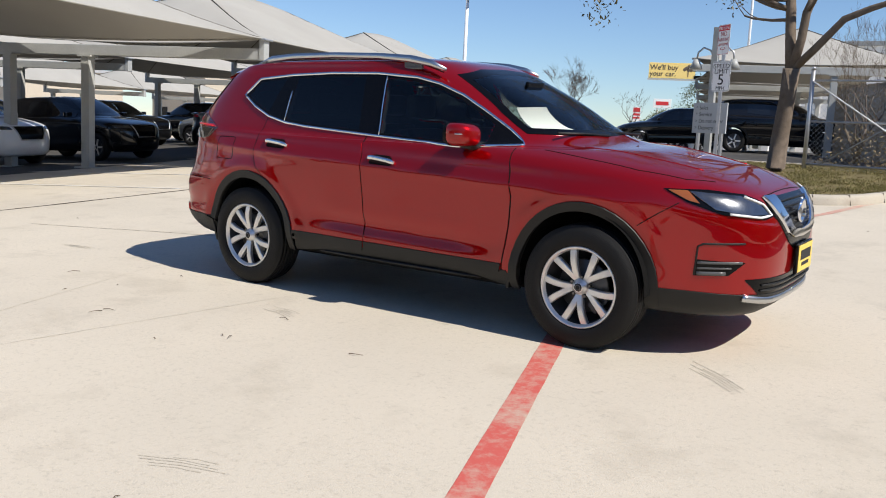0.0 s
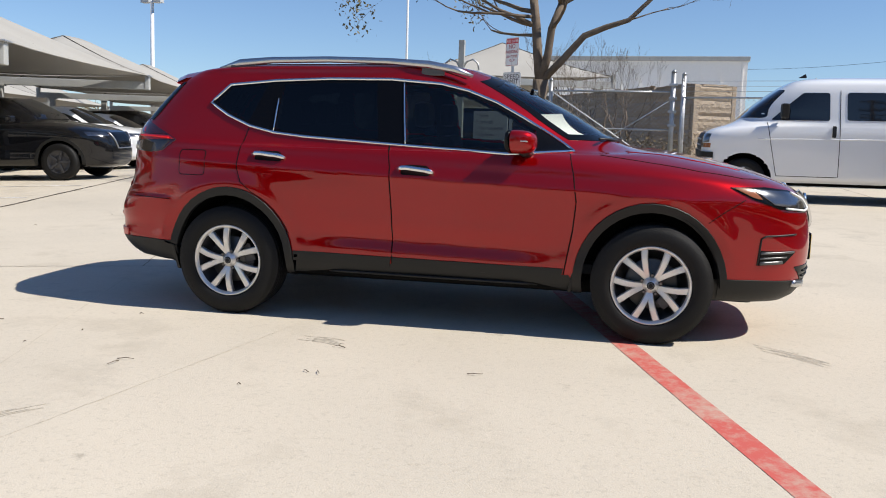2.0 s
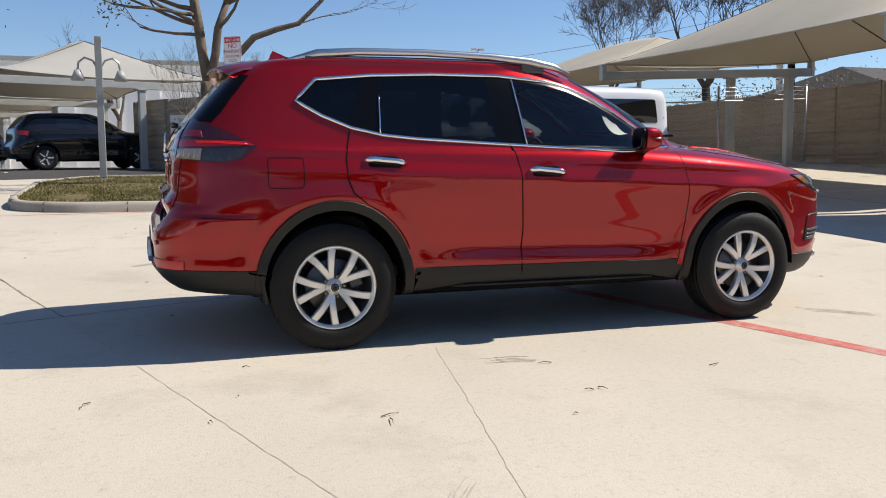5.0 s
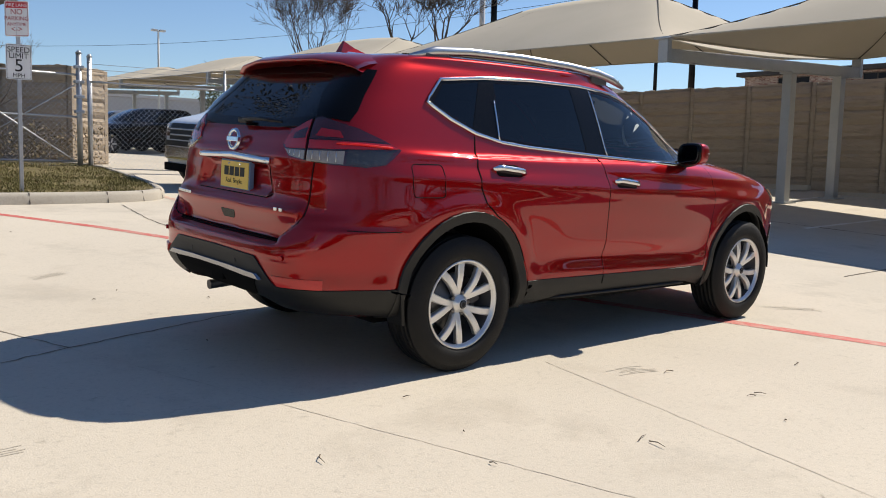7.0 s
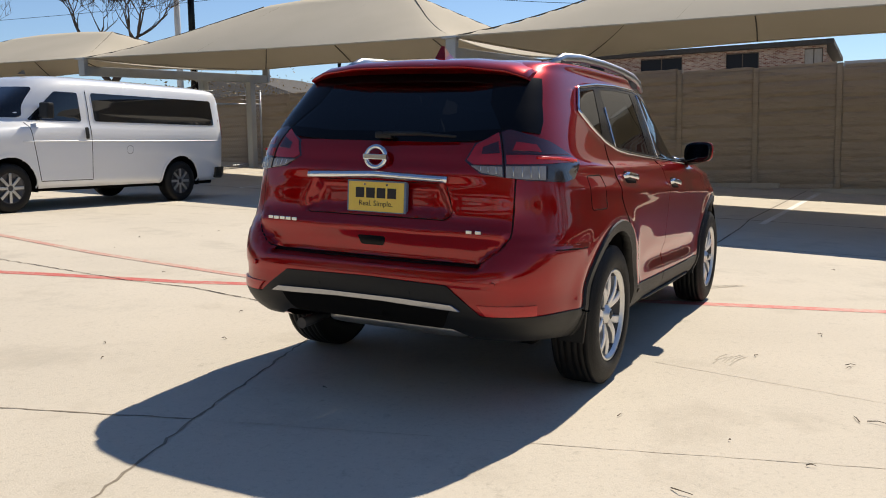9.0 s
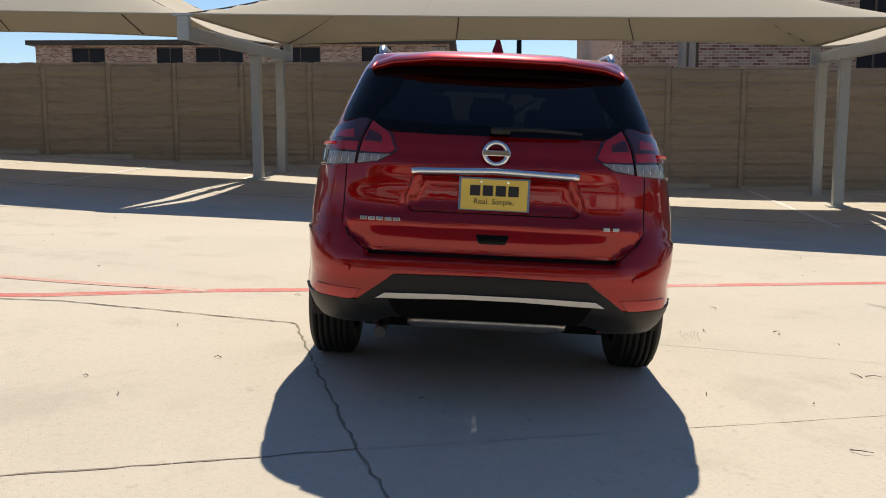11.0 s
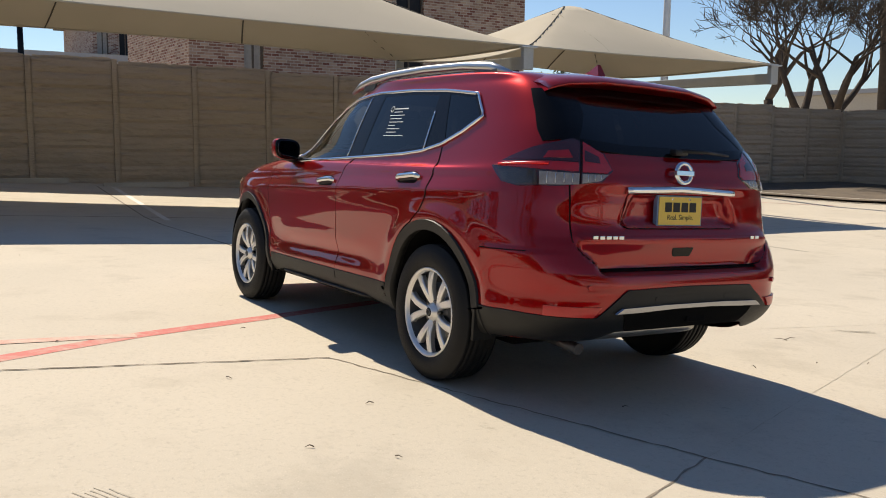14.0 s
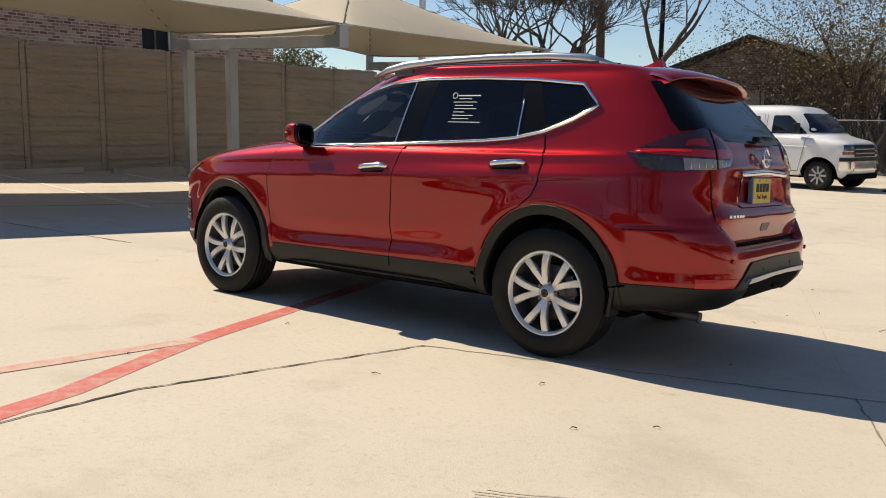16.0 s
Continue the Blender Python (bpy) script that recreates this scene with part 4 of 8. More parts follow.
def pressed_lines(P):
    """Shoulder crease, hollow along the lower doors, flared arches, and the tailgate's shelf and hollow."""
    x, y, z = P[..., 0].copy(), P[..., 1].copy(), P[..., 2].copy()
    side = np.clip((y - 0.70) / 0.12, 0, 1)
    ease = lambda v, a, b: np.clip((v - a) / (b - a), 0, 1) ** 2 * (3 - 2 * np.clip((v - a) / (b - a), 0, 1))
    bell = lambda v, w: np.exp(-(v / w) ** 2)
    zs = 0.925 - 0.045 * x
    along = ease(x, -2.05, -1.5) * (1 - ease(x, 1.35, 1.95))
    dy = 0.009 * along / (1 + ((z - zs) / 0.028) ** 2) - 0.008 * along * bell(z - zs - 0.075, 0.035)
    low = ease(x, -0.80, -0.45) * (1 - ease(x, 0.45, 0.82))
    zl = 0.535 - 0.03 * x
    dy += low * (-0.012 * bell(z - zl, 0.042) + 0.006 * bell(z - zl + 0.085, 0.03) + 0.005 * bell(z - zl - 0.09, 0.05))
    for wx in (WHEEL_X, -WHEEL_X):
        r = np.hypot(x - wx, z - WHEEL_Z)
        dy += 0.012 * bell(r - 0.50, 0.055) * ease(z, 0.3, 0.5)
    P[..., 1] = y + dy * side * ease(z, 0.28, 0.38) * (1 - ease(z, 1.05, 1.12))
    # bumper corner stands proud of the wing above it
    P[..., 1] += 0.009 * side * ease(-x, 1.72, 1.84) * (1 - ease(z, 0.735, 0.762)) * ease(z, 0.40, 0.48)
    tail = np.clip((-x - 1.95) / 0.10, 0, 1)
    edge = 0.555 + 0.105 * ease(z, 0.67, 0.79)
    mid = 1 - ease(y, edge - 0.012, edge + 0.018)
    gate = np.interp(z, (0.652, 0.668, 0.70, 0.745, 0.80, 0.815, 0.832, 0.87, 1.2), (0.0, 0.068, 0.050, 0.020, -0.020, -0.026, -0.010, 0.0, 0.0))
    shelf = np.interp(z, (0.57, 0.60, 0.652, 0.668, 0.74, 0.78, 0.81), (0, -0.008, -0.010, -0.010, -0.014, -0.010, 0.0))
    half = np.interp(z, (0.87, 1.02), (0.415, 0.335))
    inner = (1 - ease(y, half - 0.045, half)) * ease(z, 0.858, 0.885) * (1 - ease(z, 1.0, 1.03))
    brow = (1 - ease(y, 0.40, 0.62)) * bell(z - 1.065, 0.032)
    P[..., 0] = x + tail * (gate * mid + shelf * np.where(z < 0.66, 1, 1 - mid) + 0.045 * inner - 0.012 * brow)
    return P


def build_red_car():
    S = Shell(LOWER + UPPER, nu=250, sub=12, sculpt=pressed_lines)
    car = empty("suv", LEAN.copy())
    tagged(car, "glossy dark red compact SUV with black cladding and alloy wheels", "car")

    def opening(c, grow=0.0):
        x, y, z = c
        ay = abs(y)
        for s in (1, -1):
            if ((x - s * ARCH_X) / (ARCH_IN[0] + 0.02)) ** 2 + ((z - WHEEL_Z) / (ARCH_IN[1] + 0.02)) ** 2 < 1 and ay > 0.5:
                return True
        if z < 0.335 and abs(x) < 0.96:
            return True
        if x < -1.8 and z < 0.385 and ay < 0.50:
            return True
        if ay > 0.5 and any(inside(q, x, z) for q in (FRONT_PANE, REAR_PANE, QUARTER_PANE)):
            return True
        if x > 0.2 and z > 1.14 and inside(WS_IN, y, z):
            return True
        if x < -1.6 and z > 1.15 and inside(HG_IN, y, z):
            return True
        return False
    WS_IN, HG_IN = shrink(WINDSCREEN_EDGE, 0.02), shrink(HATCH_GLASS, 0.03)
    part("body", S.skin("body", RED, opening), RED, car, "deep red metallic painted body shell")
    part("cabin_lining", S.skin("cabin_lining", CABIN, lambda c: opening(c) or c[2] < 0.5, 0.035), CABIN, car, "charcoal cabin lining")
    part("underbody", box_bm((-1.72, -0.62, 0.225), (1.95, 0.62, 0.32), None, 0.02), LINER, car)
    part("floor_pan", box_bm((-0.955, -0.855, 0.292), (0.955, 0.855, 0.345), None, 0.01), LINER, car)
    part("front_undertray", box_bm((1.74, -0.62, 0.25), (2.03, 0.62, 0.29), None, 0.01), LINER, car)
    for s in (1, -1):
        for fx in (WHEEL_X, -WHEEL_X):
            ax = math.copysign(ARCH_X, fx)
            pts = [[(ax + (ARCH_IN[0] + d) * math.cos(radians(a)), s * yy, WHEEL_Z + (ARCH_IN[1] + d) * math.sin(radians(a))) for d, yy in ((0.010, 0.885), (0.010, 0.6), (-0.03, 0.56), (-0.38, 0.55))] for a in range(0, 181, 10)]
            vs = [p for q in pts for p in q]
            fs = [(i * 4 + j, i * 4 + j + 1, i * 4 + j + 5, i * 4 + j + 4) for i in range(len(pts) - 1) for j in range(3)]
            part("wheel_well", mesh_of("wheel_well", vs, fs, LINER), LINER, car)
            # arch cladding
            ring = arc(ax, WHEEL_Z, ARCH_OUT, -9, 189) + arc(ax, WHEEL_Z, ARCH_IN, 189, -9)
            part("arch_cladding", S.patch("arch_cladding", ring, "y", s, BLACK_PLASTIC, 0.014, 0.025, skirt=0.05), BLACK_PLASTIC, car, "matt black wheel arch trim")
        # lower door strips, sill trim with its scooped edge, and step
        for nm, x0, x1 in (("front_door_strip", -0.228, 0.838), ("rear_door_strip", -0.888, -0.236)):
            zt = lambda x: 0.437 - 0.019 * (x + 0.89) / 1.73
            part(nm, S.patch(nm, [(x0, zt(x0)), (x1, zt(x1)), (x1 - 0.012, 0.366), (x0, 0.378 if x0 < -0.5 else 0.374)], "y", s, BLACK_PLASTIC, 0.011, 0.03, skirt=0.012), BLACK_PLASTIC, car, "matt black lower door strip")
        sill = [(-0.905, 0.392), (0.87, 0.38), (0.915, 0.30), (0.915, 0.275), (0.85, 0.285), (0.66, 0.322), (-0.62, 0.328), (-0.84, 0.30), (-0.915, 0.298)]
        part("sill_cladding", S.patch("sill_cladding", sill, "y", s, BLACK_PLASTIC, 0.004, 0.025), BLACK_PLASTIC, car)
        # near-black strip below the sill paints in the shade under the body
        part("sill_shade_strip", S.patch("sill_shade_strip", [(-0.90, 0.335), (0.90, 0.325), (0.90, 0.272), (-0.90, 0.275)], "y", s, LINER, 0.001, 0.04, skirt=0.03), LINER, car)
        part("side_step", tube_mesh("side_step", [(-0.66, s * 0.85, 0.315), (-0.58, s * 0.875, 0.318), (0, s * 0.88, 0.315), (0.58, s * 0.875, 0.312), (0.68, s * 0.85, 0.308)], 0.010, BLACK_PLASTIC, 8, 1.5), BLACK_PLASTIC, car)
        for fx, z0, lean in ((-1.752, 0.268, 0.03), (0.905, 0.272, -0.03)):
            bm = box_bm((fx - 0.010, min(s * 0.775, s * 0.895), z0), (fx + 0.010, max(s * 0.775, s * 0.895), 0.43), None, 0.004)
            for v in bm.verts:
                v.co.x += lean * (0.43 - v.co.z) / 0.16
                v.co.y -= s * 0.02 * (0.43 - v.co.z) / 0.16
            part("mud_flap", bm, BLACK_PLASTIC, car)
        # doors
        split = [(-0.315, 1.525), (-0.28, 1.15), (-0.25, 0.99), (-0.232, 0.69), (-0.230, 0.55), (-0.232, 0.375)]
        front_edge = [(0.845, 1.095), (0.875, 0.99), (0.90, 0.82), (0.885, 0.65), (0.86, 0.51), (0.838, 0.372)]
        rear_edge = [(-0.893, 0.40), (-0.89, 0.47)] + arc(-ARCH_X, WHEEL_Z, (ARCH_OUT[0] + 0.01, ARCH_OUT[1] + 0.01), 24, 68, 6) + [(-1.245, 0.87), (-1.275, 0.95), (-1.275, 1.06), (-1.24, 1.205)]
        belt_f = [(0.47, 1.078), (0.17, 1.092), (-0.17, 1.112), (-0.277, 1.12)]
        belt_r = [(-0.287, 1.12), (-0.51, 1.132), (-0.85, 1.152), (-1.05, 1.172)]
        fd = [(x + 0.004, z) for x, z in split[1:]] + [(x - 0.004, z) for x, z in front_edge[::-1]] + belt_f[:-1]
        fd[0] = (-0.274, 1.118)
        rd = [(x - 0.004, z) for x, z in split[1:][::-1]]
        rd[-1] = (-0.286, 1.118)
        rd = rd + belt_r[1:] + [(x + 0.004, z) for x, z in rear_edge[::-1]]
        lab = "red painted door panel"
        fdo = part("front_door", S.patch("front_door", fd, "y", s, RED, 0.003, 0.022, skirt=0.006), RED, car, lab)
        rdo = part("rear_door", S.patch("rear_door", rd, "y", s, RED, 0.003, 0.022, skirt=0.006), RED, car, lab)
        for nm, ln in (("door_gap", split[1:]), ("door_gap", front_edge), ("door_gap", rear_edge[2:]), ("door_gap", [(-1.252, 1.235), (-1.18, 1.38), (-1.105, 1.51)]), ("door_gap", split[:2])):
            part(nm, tube_mesh(nm, S.line(ln, "y", s, -0.0015), 0.0048, GAP, 6), GAP, car)
        part("fuel_door_gap" if s < 0 else "quarter_gap", tube_mesh("g", S.line(rounded([(-1.70, 1.06), (-1.51, 1.06), (-1.51, 0.90), (-1.70, 0.90)], 0.025), "y", -1, -0.0012, closed=True), 0.0034, GAP, 5, closed=True), GAP, car) if s < 0 else None
        # bumper seams
        part("bumper_gap", tube_mesh("g", S.line([(-1.77, 0.735), (-1.95, 0.74), (-2.05, 0.745)], "y", s, -0.0015), 0.0035, GAP, 5), GAP, car)
        part("bumper_gap", tube_mesh("g", S.line([(1.66, 0.725), (1.75, 0.79), (1.86, 0.86)], "y", s, -0.0015), 0.0035, GAP, 5), GAP, car)
        # handles
        for door, hx, hz in ((fdo, -0.08, 0.975), (rdo, -1.06, 1.035)):
            # the bowl is body red; this near-black patch paints its shade
            cup = rounded([(hx - 0.105, hz - 0.028), (hx + 0.10, hz - 0.034), (hx + 0.08, hz + 0.03), (hx - 0.08, hz + 0.034)], 0.03)
            h0 = part("handle_bowl_shade", S.patch("handle_bowl_shade", cup, "y", s, GAP, 0.0042, 0.02, skirt=0), GAP, door)
            p = S.line([(hx - 0.115, hz + 0.004), (hx - 0.06, hz + 0.006), (hx, hz), (hx + 0.06, hz - 0.006), (hx + 0.115, hz - 0.016)], "y", s, 0.024, 0.03)
            p[0], p[-1] = S.line([(hx - 0.118, hz + 0.004), (hx - 0.117, hz + 0.004)], "y", s, 0.008)[0], S.line([(hx + 0.118, hz - 0.016), (hx + 0.117, hz - 0.016)], "y", s, 0.008)[0]
            part("handle", tube_mesh("handle", p, [0.011] + [0.0155] * (len(p) - 2) + [0.011], CHROME, 10, 0.6), CHROME, door, "chrome handle")
        # side glass: black surround, three panes, bright edge
        part("window_surround", S.patch("window_surround", DLO, "y", s, GLOSS_BLACK, 0.004, 0.035, holes=(FRONT_PANE, REAR_PANE, QUARTER_PANE), skirt=0.006), GLOSS_BLACK, car)
        for nm, poly, mat in (("front_side_window", FRONT_PANE, PANE), ("rear_side_window", REAR_PANE, PANE_TINT), ("quarter_window", QUARTER_PANE, PANE_TINT)):
            part(nm, S.patch(nm, poly, "y", s, mat, 0.002, 0.05, skirt=0), mat, car, "dark tinted glass pane").visible_shadow = False
        part("window_chrome", tube_mesh("window_chrome", S.line(DLO, "y", s, 0.006, closed=True), 0.0105, CHROME, 8, 0.7, True), CHROME, car, "bright chrome window surround")
        for ln in ([(-0.225, 1.51), (-0.175, 1.13)], [(-1.055, 1.40), (-1.065, 1.19)]):
            part("pillar_chrome", tube_mesh("g", S.line(ln, "y", s, 0.006), 0.005, CHROME, 6), CHROME, car)
        # mirror
        mir = empty("door_mirror")
        mir.parent = car
        sq = lambda q, e=0.62: math.copysign(abs(q) ** e, q)

        def bowl(x_of, squash):
            bm = bmesh.new()
            bmesh.ops.create_uvsphere(bm, u_segments=28, v_segments=18, radius=1)
            for v in bm.verts:
                x, y, z = v.co
                out = y * s
                v.co = Vector((x_of(x) + 0.018 * -out, s * 0.932 + s * 0.098 * squash * sq(out), 1.171 + 0.070 * squash * sq(z) + 0.010 * out - 0.006))
            for f in bm.faces:
                f.smooth = True
            return bm
        part("mirror_shell", bowl(lambda x: 0.532 + (0.125 * sq(x, 0.7) if x > 0 else 0.012 * x), 1.0), RED, mir)
        part("mirror_frame", bowl(lambda x: 0.512 + 0.016 * sq(x, 0.5), 0.985), GLOSS_BLACK, mir)
        part("mirror_glass", bowl(lambda x: 0.502 + 0.010 * sq(x, 0.4), 0.86), plain("mirror_silver" + str(s), (0.045, 0.048, 0.052), 0.03, 1.0, vary=0.0), mir)
        part("mirror_base", tube_mesh("mirror_base", [(0.60, s * 0.80, 1.085), (0.585, s * 0.86, 1.10), (0.57, s * 0.94, 1.112)], [0.035, 0.028, 0.022], BLACK_PLASTIC, 8, 1.2), BLACK_PLASTIC, mir)
        part("turn_lamp", tube_mesh("g", [(0.655, s * 0.89, 1.168), (0.65, s * 0.95, 1.170), (0.61, s * 1.015, 1.172), (0.575, s * 1.028, 1.173)], 0.0045, SATIN, 6), SATIN, mir)
        # roof rail
        p = [(0.20, s * 0.60, 1.558), (0.08, s * 0.605, 1.600), (-0.08, s * 0.61, 1.628), (-0.35, s * 0.612, 1.648), (-0.75, s * 0.612, 1.658), (-1.15, s * 0.61, 1.652), (-1.38, s * 0.60, 1.634), (-1.54, s * 0.588, 1.592)]
        rail = empty("roof_rail")
        rail.parent = car
        part("rail_bar", tube_mesh("rail_bar", p, [0.012, 0.024, 0.026, 0.022, 0.021, 0.022, 0.026, 0.014], SATIN, 10, 0.85), SATIN, rail, "satin silver bar")
        for x0, x1 in ((0.02, -0.13), (-1.28, -1.45)):
            part("rail_foot", box_bm((min(x0, x1), s * 0.606 - 0.010, 1.56), (max(x0, x1), s * 0.606 + 0.010, 1.622), None, 0.008), SATIN_DARK, rail)
        part("roof_channel", tube_mesh("g", S.line([(0.15, 0.555), (-0.4, 0.57), (-1.0, 0.57), (-1.55, 0.55)], "z", 1, -0.001) if s > 0 else [Vector((v.x, -v.y, v.z)) for v in S.line([(0.15, 0.555), (-0.4, 0.57), (-1.0, 0.57), (-1.55, 0.55)], "z", 1, -0.001)], 0.006, GAP, 5), GAP, car)
        # tail lamps: outer part on the body, inner part on the hatch
        lamp = empty("tail_lamp")
        lamp.parent = car
        U = 50.0
        part("lamp_bed", S.patch("lamp_bed", [(61.5, 1.12), (56, 1.165), (49, 1.215), (38.5, 1.262), (29.5, 1.195), (27.0, 1.12), (30.5, 1.068), (41, 1.045), (52, 1.035), (57, 1.05)], "r", s, LENS_DARK, 0.006, 0.03, unit=U), LENS_DARK, lamp, "dark red smoked lamp housing")
        part("red_lens", S.patch("red_lens", [(60.5, 1.123), (58, 1.143), (49, 1.150), (42, 1.152), (36.8, 1.150), (36.8, 1.112)], "r", s, LENS_RED, 0.011, 0.02, unit=U), LENS_RED, lamp, "bright red lens")
        part("upper_lens", S.patch("upper_lens", [(56.5, 1.156), (48.5, 1.207), (38.5, 1.254), (36.8, 1.247), (36.8, 1.155), (42, 1.157), (49, 1.155)], "r", s, LENS_DARK, 0.010, 0.02, unit=U), LENS_DARK, lamp, "dark smoked red upper lens")
        part("red_lens", S.patch("red_lens", [(35.8, 1.245), (30, 1.19), (27.6, 1.125), (29, 1.106), (35.8, 1.110)], "r", s, LENS_RED, 0.011, 0.02, unit=U), LENS_RED, lamp, "bright red lens")
        part("lamp_insert", S.patch("lamp_insert", [(45.5, 1.165), (44.5, 1.196), (39.5, 1.205), (38.4, 1.170)], "r", s, LENS_RED, 0.012, 0.02, unit=U), LENS_RED, lamp, "round red lamp insert")
        part("lamp_insert", S.patch("lamp_insert", [(35.4, 1.205), (31.6, 1.178), (31.2, 1.150), (35.4, 1.156)], "r", s, LENS_DARK, 0.013, 0.02, unit=U), LENS_DARK, lamp)
        part("smoked_lens", S.patch("smoked_lens", [(59, 1.112), (47, 1.108), (46.5, 1.048), (52, 1.041), (56.5, 1.054)], "r", s, LENS_SMOKE, 0.011, 0.02, unit=U), LENS_SMOKE, lamp, "smoked lower lens")
        part("clear_lens", S.patch("clear_lens", [(46.2, 1.106), (36.6, 1.102), (36.6, 1.054), (41, 1.05), (46, 1.046)], "r", s, LENS_CLEAR, 0.011, 0.02, unit=U), LENS_CLEAR, lamp, "clear reversing lens")
        part("clear_lens", S.patch("clear_lens", [(35.8, 1.1), (28.5, 1.1), (31, 1.072), (35.8, 1.058)], "r", s, LENS_CLEAR, 0.011, 0.02, unit=U), LENS_CLEAR, lamp)
        for a, lo, hi in ((38.2, 1.062, 1.098), (40.2, 1.060, 1.100), (42.2, 1.057, 1.100), (44.2, 1.054, 1.102), (34.4, 1.068, 1.096), (32.6, 1.074, 1.096), (30.9, 1.080, 1.096)):
            part("lens_facet", tube_mesh("g", S.line([(a, lo), (a, hi)], "r", s, 0.0112, unit=U), 0.0022, SATIN, 5), SATIN, lamp)
        part("lamp_gap", tube_mesh("g", S.line([(36.2, 1.25), (36.2, 1.055)], "r", s, 0.0085, unit=U), 0.0028, GAP, 5), GAP, lamp)
        part("lamp_light_bar", tube_mesh("g", S.line([(58.5, 1.126), (50, 1.137), (44, 1.140)], "r", s, 0.014, unit=U), 0.006, plain("tail_bar" + str(s), (0.75, 0.01, 0.012), 0.25, vary=0.02), 6), LENS_RED, lamp)
        # black corner beside the hatch glass
        part("hatch_corner_trim", S.patch("hatch_corner_trim", [(36.5, 1.265), (46.5, 1.245), (48.5, 1.30), (50, 1.38), (53.5, 1.50), (38, 1.51), (35, 1.38)], "r", s, GLOSS_BLACK, 0.006, 0.04, unit=U), GLOSS_BLACK, car)
        # bumper corners, reflectors, sensors
        part("bumper_cladding", S.patch("bumper_cladding", [(63.5, 0.455), (50, 0.462), (38, 0.462), (31, 0.463), (23, 0.585), (0, 0.592), (0, 0.388), (25, 0.388), (31, 0.345), (50, 0.335), (63.5, 0.31)], "r", s, BLACK_PLASTIC, 0.008, 0.03, unit=U, skirt=0.012), BLACK_PLASTIC, car, "matt black lower bumper")
        part("reflector", S.patch("reflector", [(43, 0.510), (30, 0.510), (32, 0.466), (43, 0.466)], "r", s, REFLEX, 0.010, 0.03, unit=U), REFLEX, car, "red bumper reflector")
        for b, z in ((33, 0.60), (13.5, 0.535)):
            q, nn = S.put(b, z, "r", s)
            nn = Vector(nn)
            part("parking_sensor", cyl_bm(Vector(q) - nn * 0.004, Vector(q) + nn * 0.011, 0.013, 0.012, 16), RED if b > 20 else BLACK_PLASTIC, car)
        # headlamps
        hl = empty("headlamp")
        hl.parent = car
        part("lamp_bed", S.patch("lamp_bed", [(59, 0.93), (45, 0.928), (33, 0.905), (26.5, 0.865), (23, 0.79), (28, 0.775), (42, 0.805), (52, 0.865)], "f", s, GLOSS_BLACK, 0.005, 0.03, unit=U), GLOSS_BLACK, hl)
        part("reflector_bowl", S.patch("reflector_bowl", [(51, 0.918), (35, 0.895), (29, 0.86), (26, 0.80), (34, 0.80), (44, 0.83)], "f", s, LENS_WHITE, 0.010, 0.02, unit=U), LENS_WHITE, hl, "bright headlamp reflector")
        part("running_lamp", tube_mesh("g", S.line([(34, 0.89), (27.5, 0.85), (25, 0.795), (30, 0.787), (40, 0.808)], "f", s, 0.012, unit=U), 0.007, plain("drl" + str(s), (0.8, 0.8, 0.78), 0.25), 6), PAPER, hl)
        part("amber_lens", S.patch("amber_lens", [(57.5, 0.922), (51.5, 0.92), (48.5, 0.86), (51.5, 0.872)], "f", s, LENS_AMBER, 0.011, 0.02, unit=U), LENS_AMBER, hl, "amber corner lens")
        part("front_bumper_cladding", S.patch("front_bumper_cladding", [(66, 0.395), (50, 0.39), (34, 0.375), (0, 0.355), (0, 0.235), (34, 0.245), (50, 0.255), (66, 0.27)], "f", s, BLACK_PLASTIC, 0.008, 0.04, unit=U), BLACK_PLASTIC, car)
        part("front_lip", tube_mesh("g", S.line([(34, 0.36), (24, 0.335), (12, 0.325), (0, 0.322)], "f", s, 0.008, unit=U), 0.022, SATIN, 8, 0.7), SATIN, car, "silver lower lip")
        part("fog_recess", S.patch("fog_recess", [(48.5, 0.565), (34.5, 0.552), (39, 0.482), (48.5, 0.476)], "f", s, GLOSS_BLACK, 0.003, 0.03, unit=U), GLOSS_BLACK, car)
        part("fog_edge", tube_mesh("g", S.line([(35, 0.655), (46.8, 0.650), (48.3, 0.635), (48.6, 0.478)], "f", s, 0.001, unit=U), 0.006, BLACK_PLASTIC, 6), BLACK_PLASTIC, car)
        for z, b, r in ((0.493, 40.0, 0.012), (0.522, 38.5, 0.006), (0.552, 35.5, 0.008)):
            part("fog_slat", tube_mesh("g", S.line([(48, z - 0.004), (b, z)], "f", s, 0.006, unit=U), r, SATIN_DARK, 6, 0.6), SATIN_DARK, car)
        # chrome V of the grille
        arm = [(25.5, 0.885), (21.5, 0.80), (15, 0.69), (10.5, 0.658), (0, 0.648), (0, 0.69), (8.5, 0.70), (11.5, 0.725), (15.5, 0.80), (18, 0.885)]
        part("grille_chrome", S.patch("grille_chrome", arm, "f", s, CHROME, 0.022, 0.02, unit=U, skirt=0.022), CHROME, car, "broad chrome V-shaped grille bar")
        part("grille_side", S.patch("grille_side", [(25.5, 0.888), (24, 0.80), (21, 0.765), (14, 0.64), (9, 0.595), (0, 0.59), (0, 0.66), (10, 0.665), (15, 0.70)], "f", s, GLOSS_BLACK, 0.006, 0.03, unit=U), GLOSS_BLACK, car)
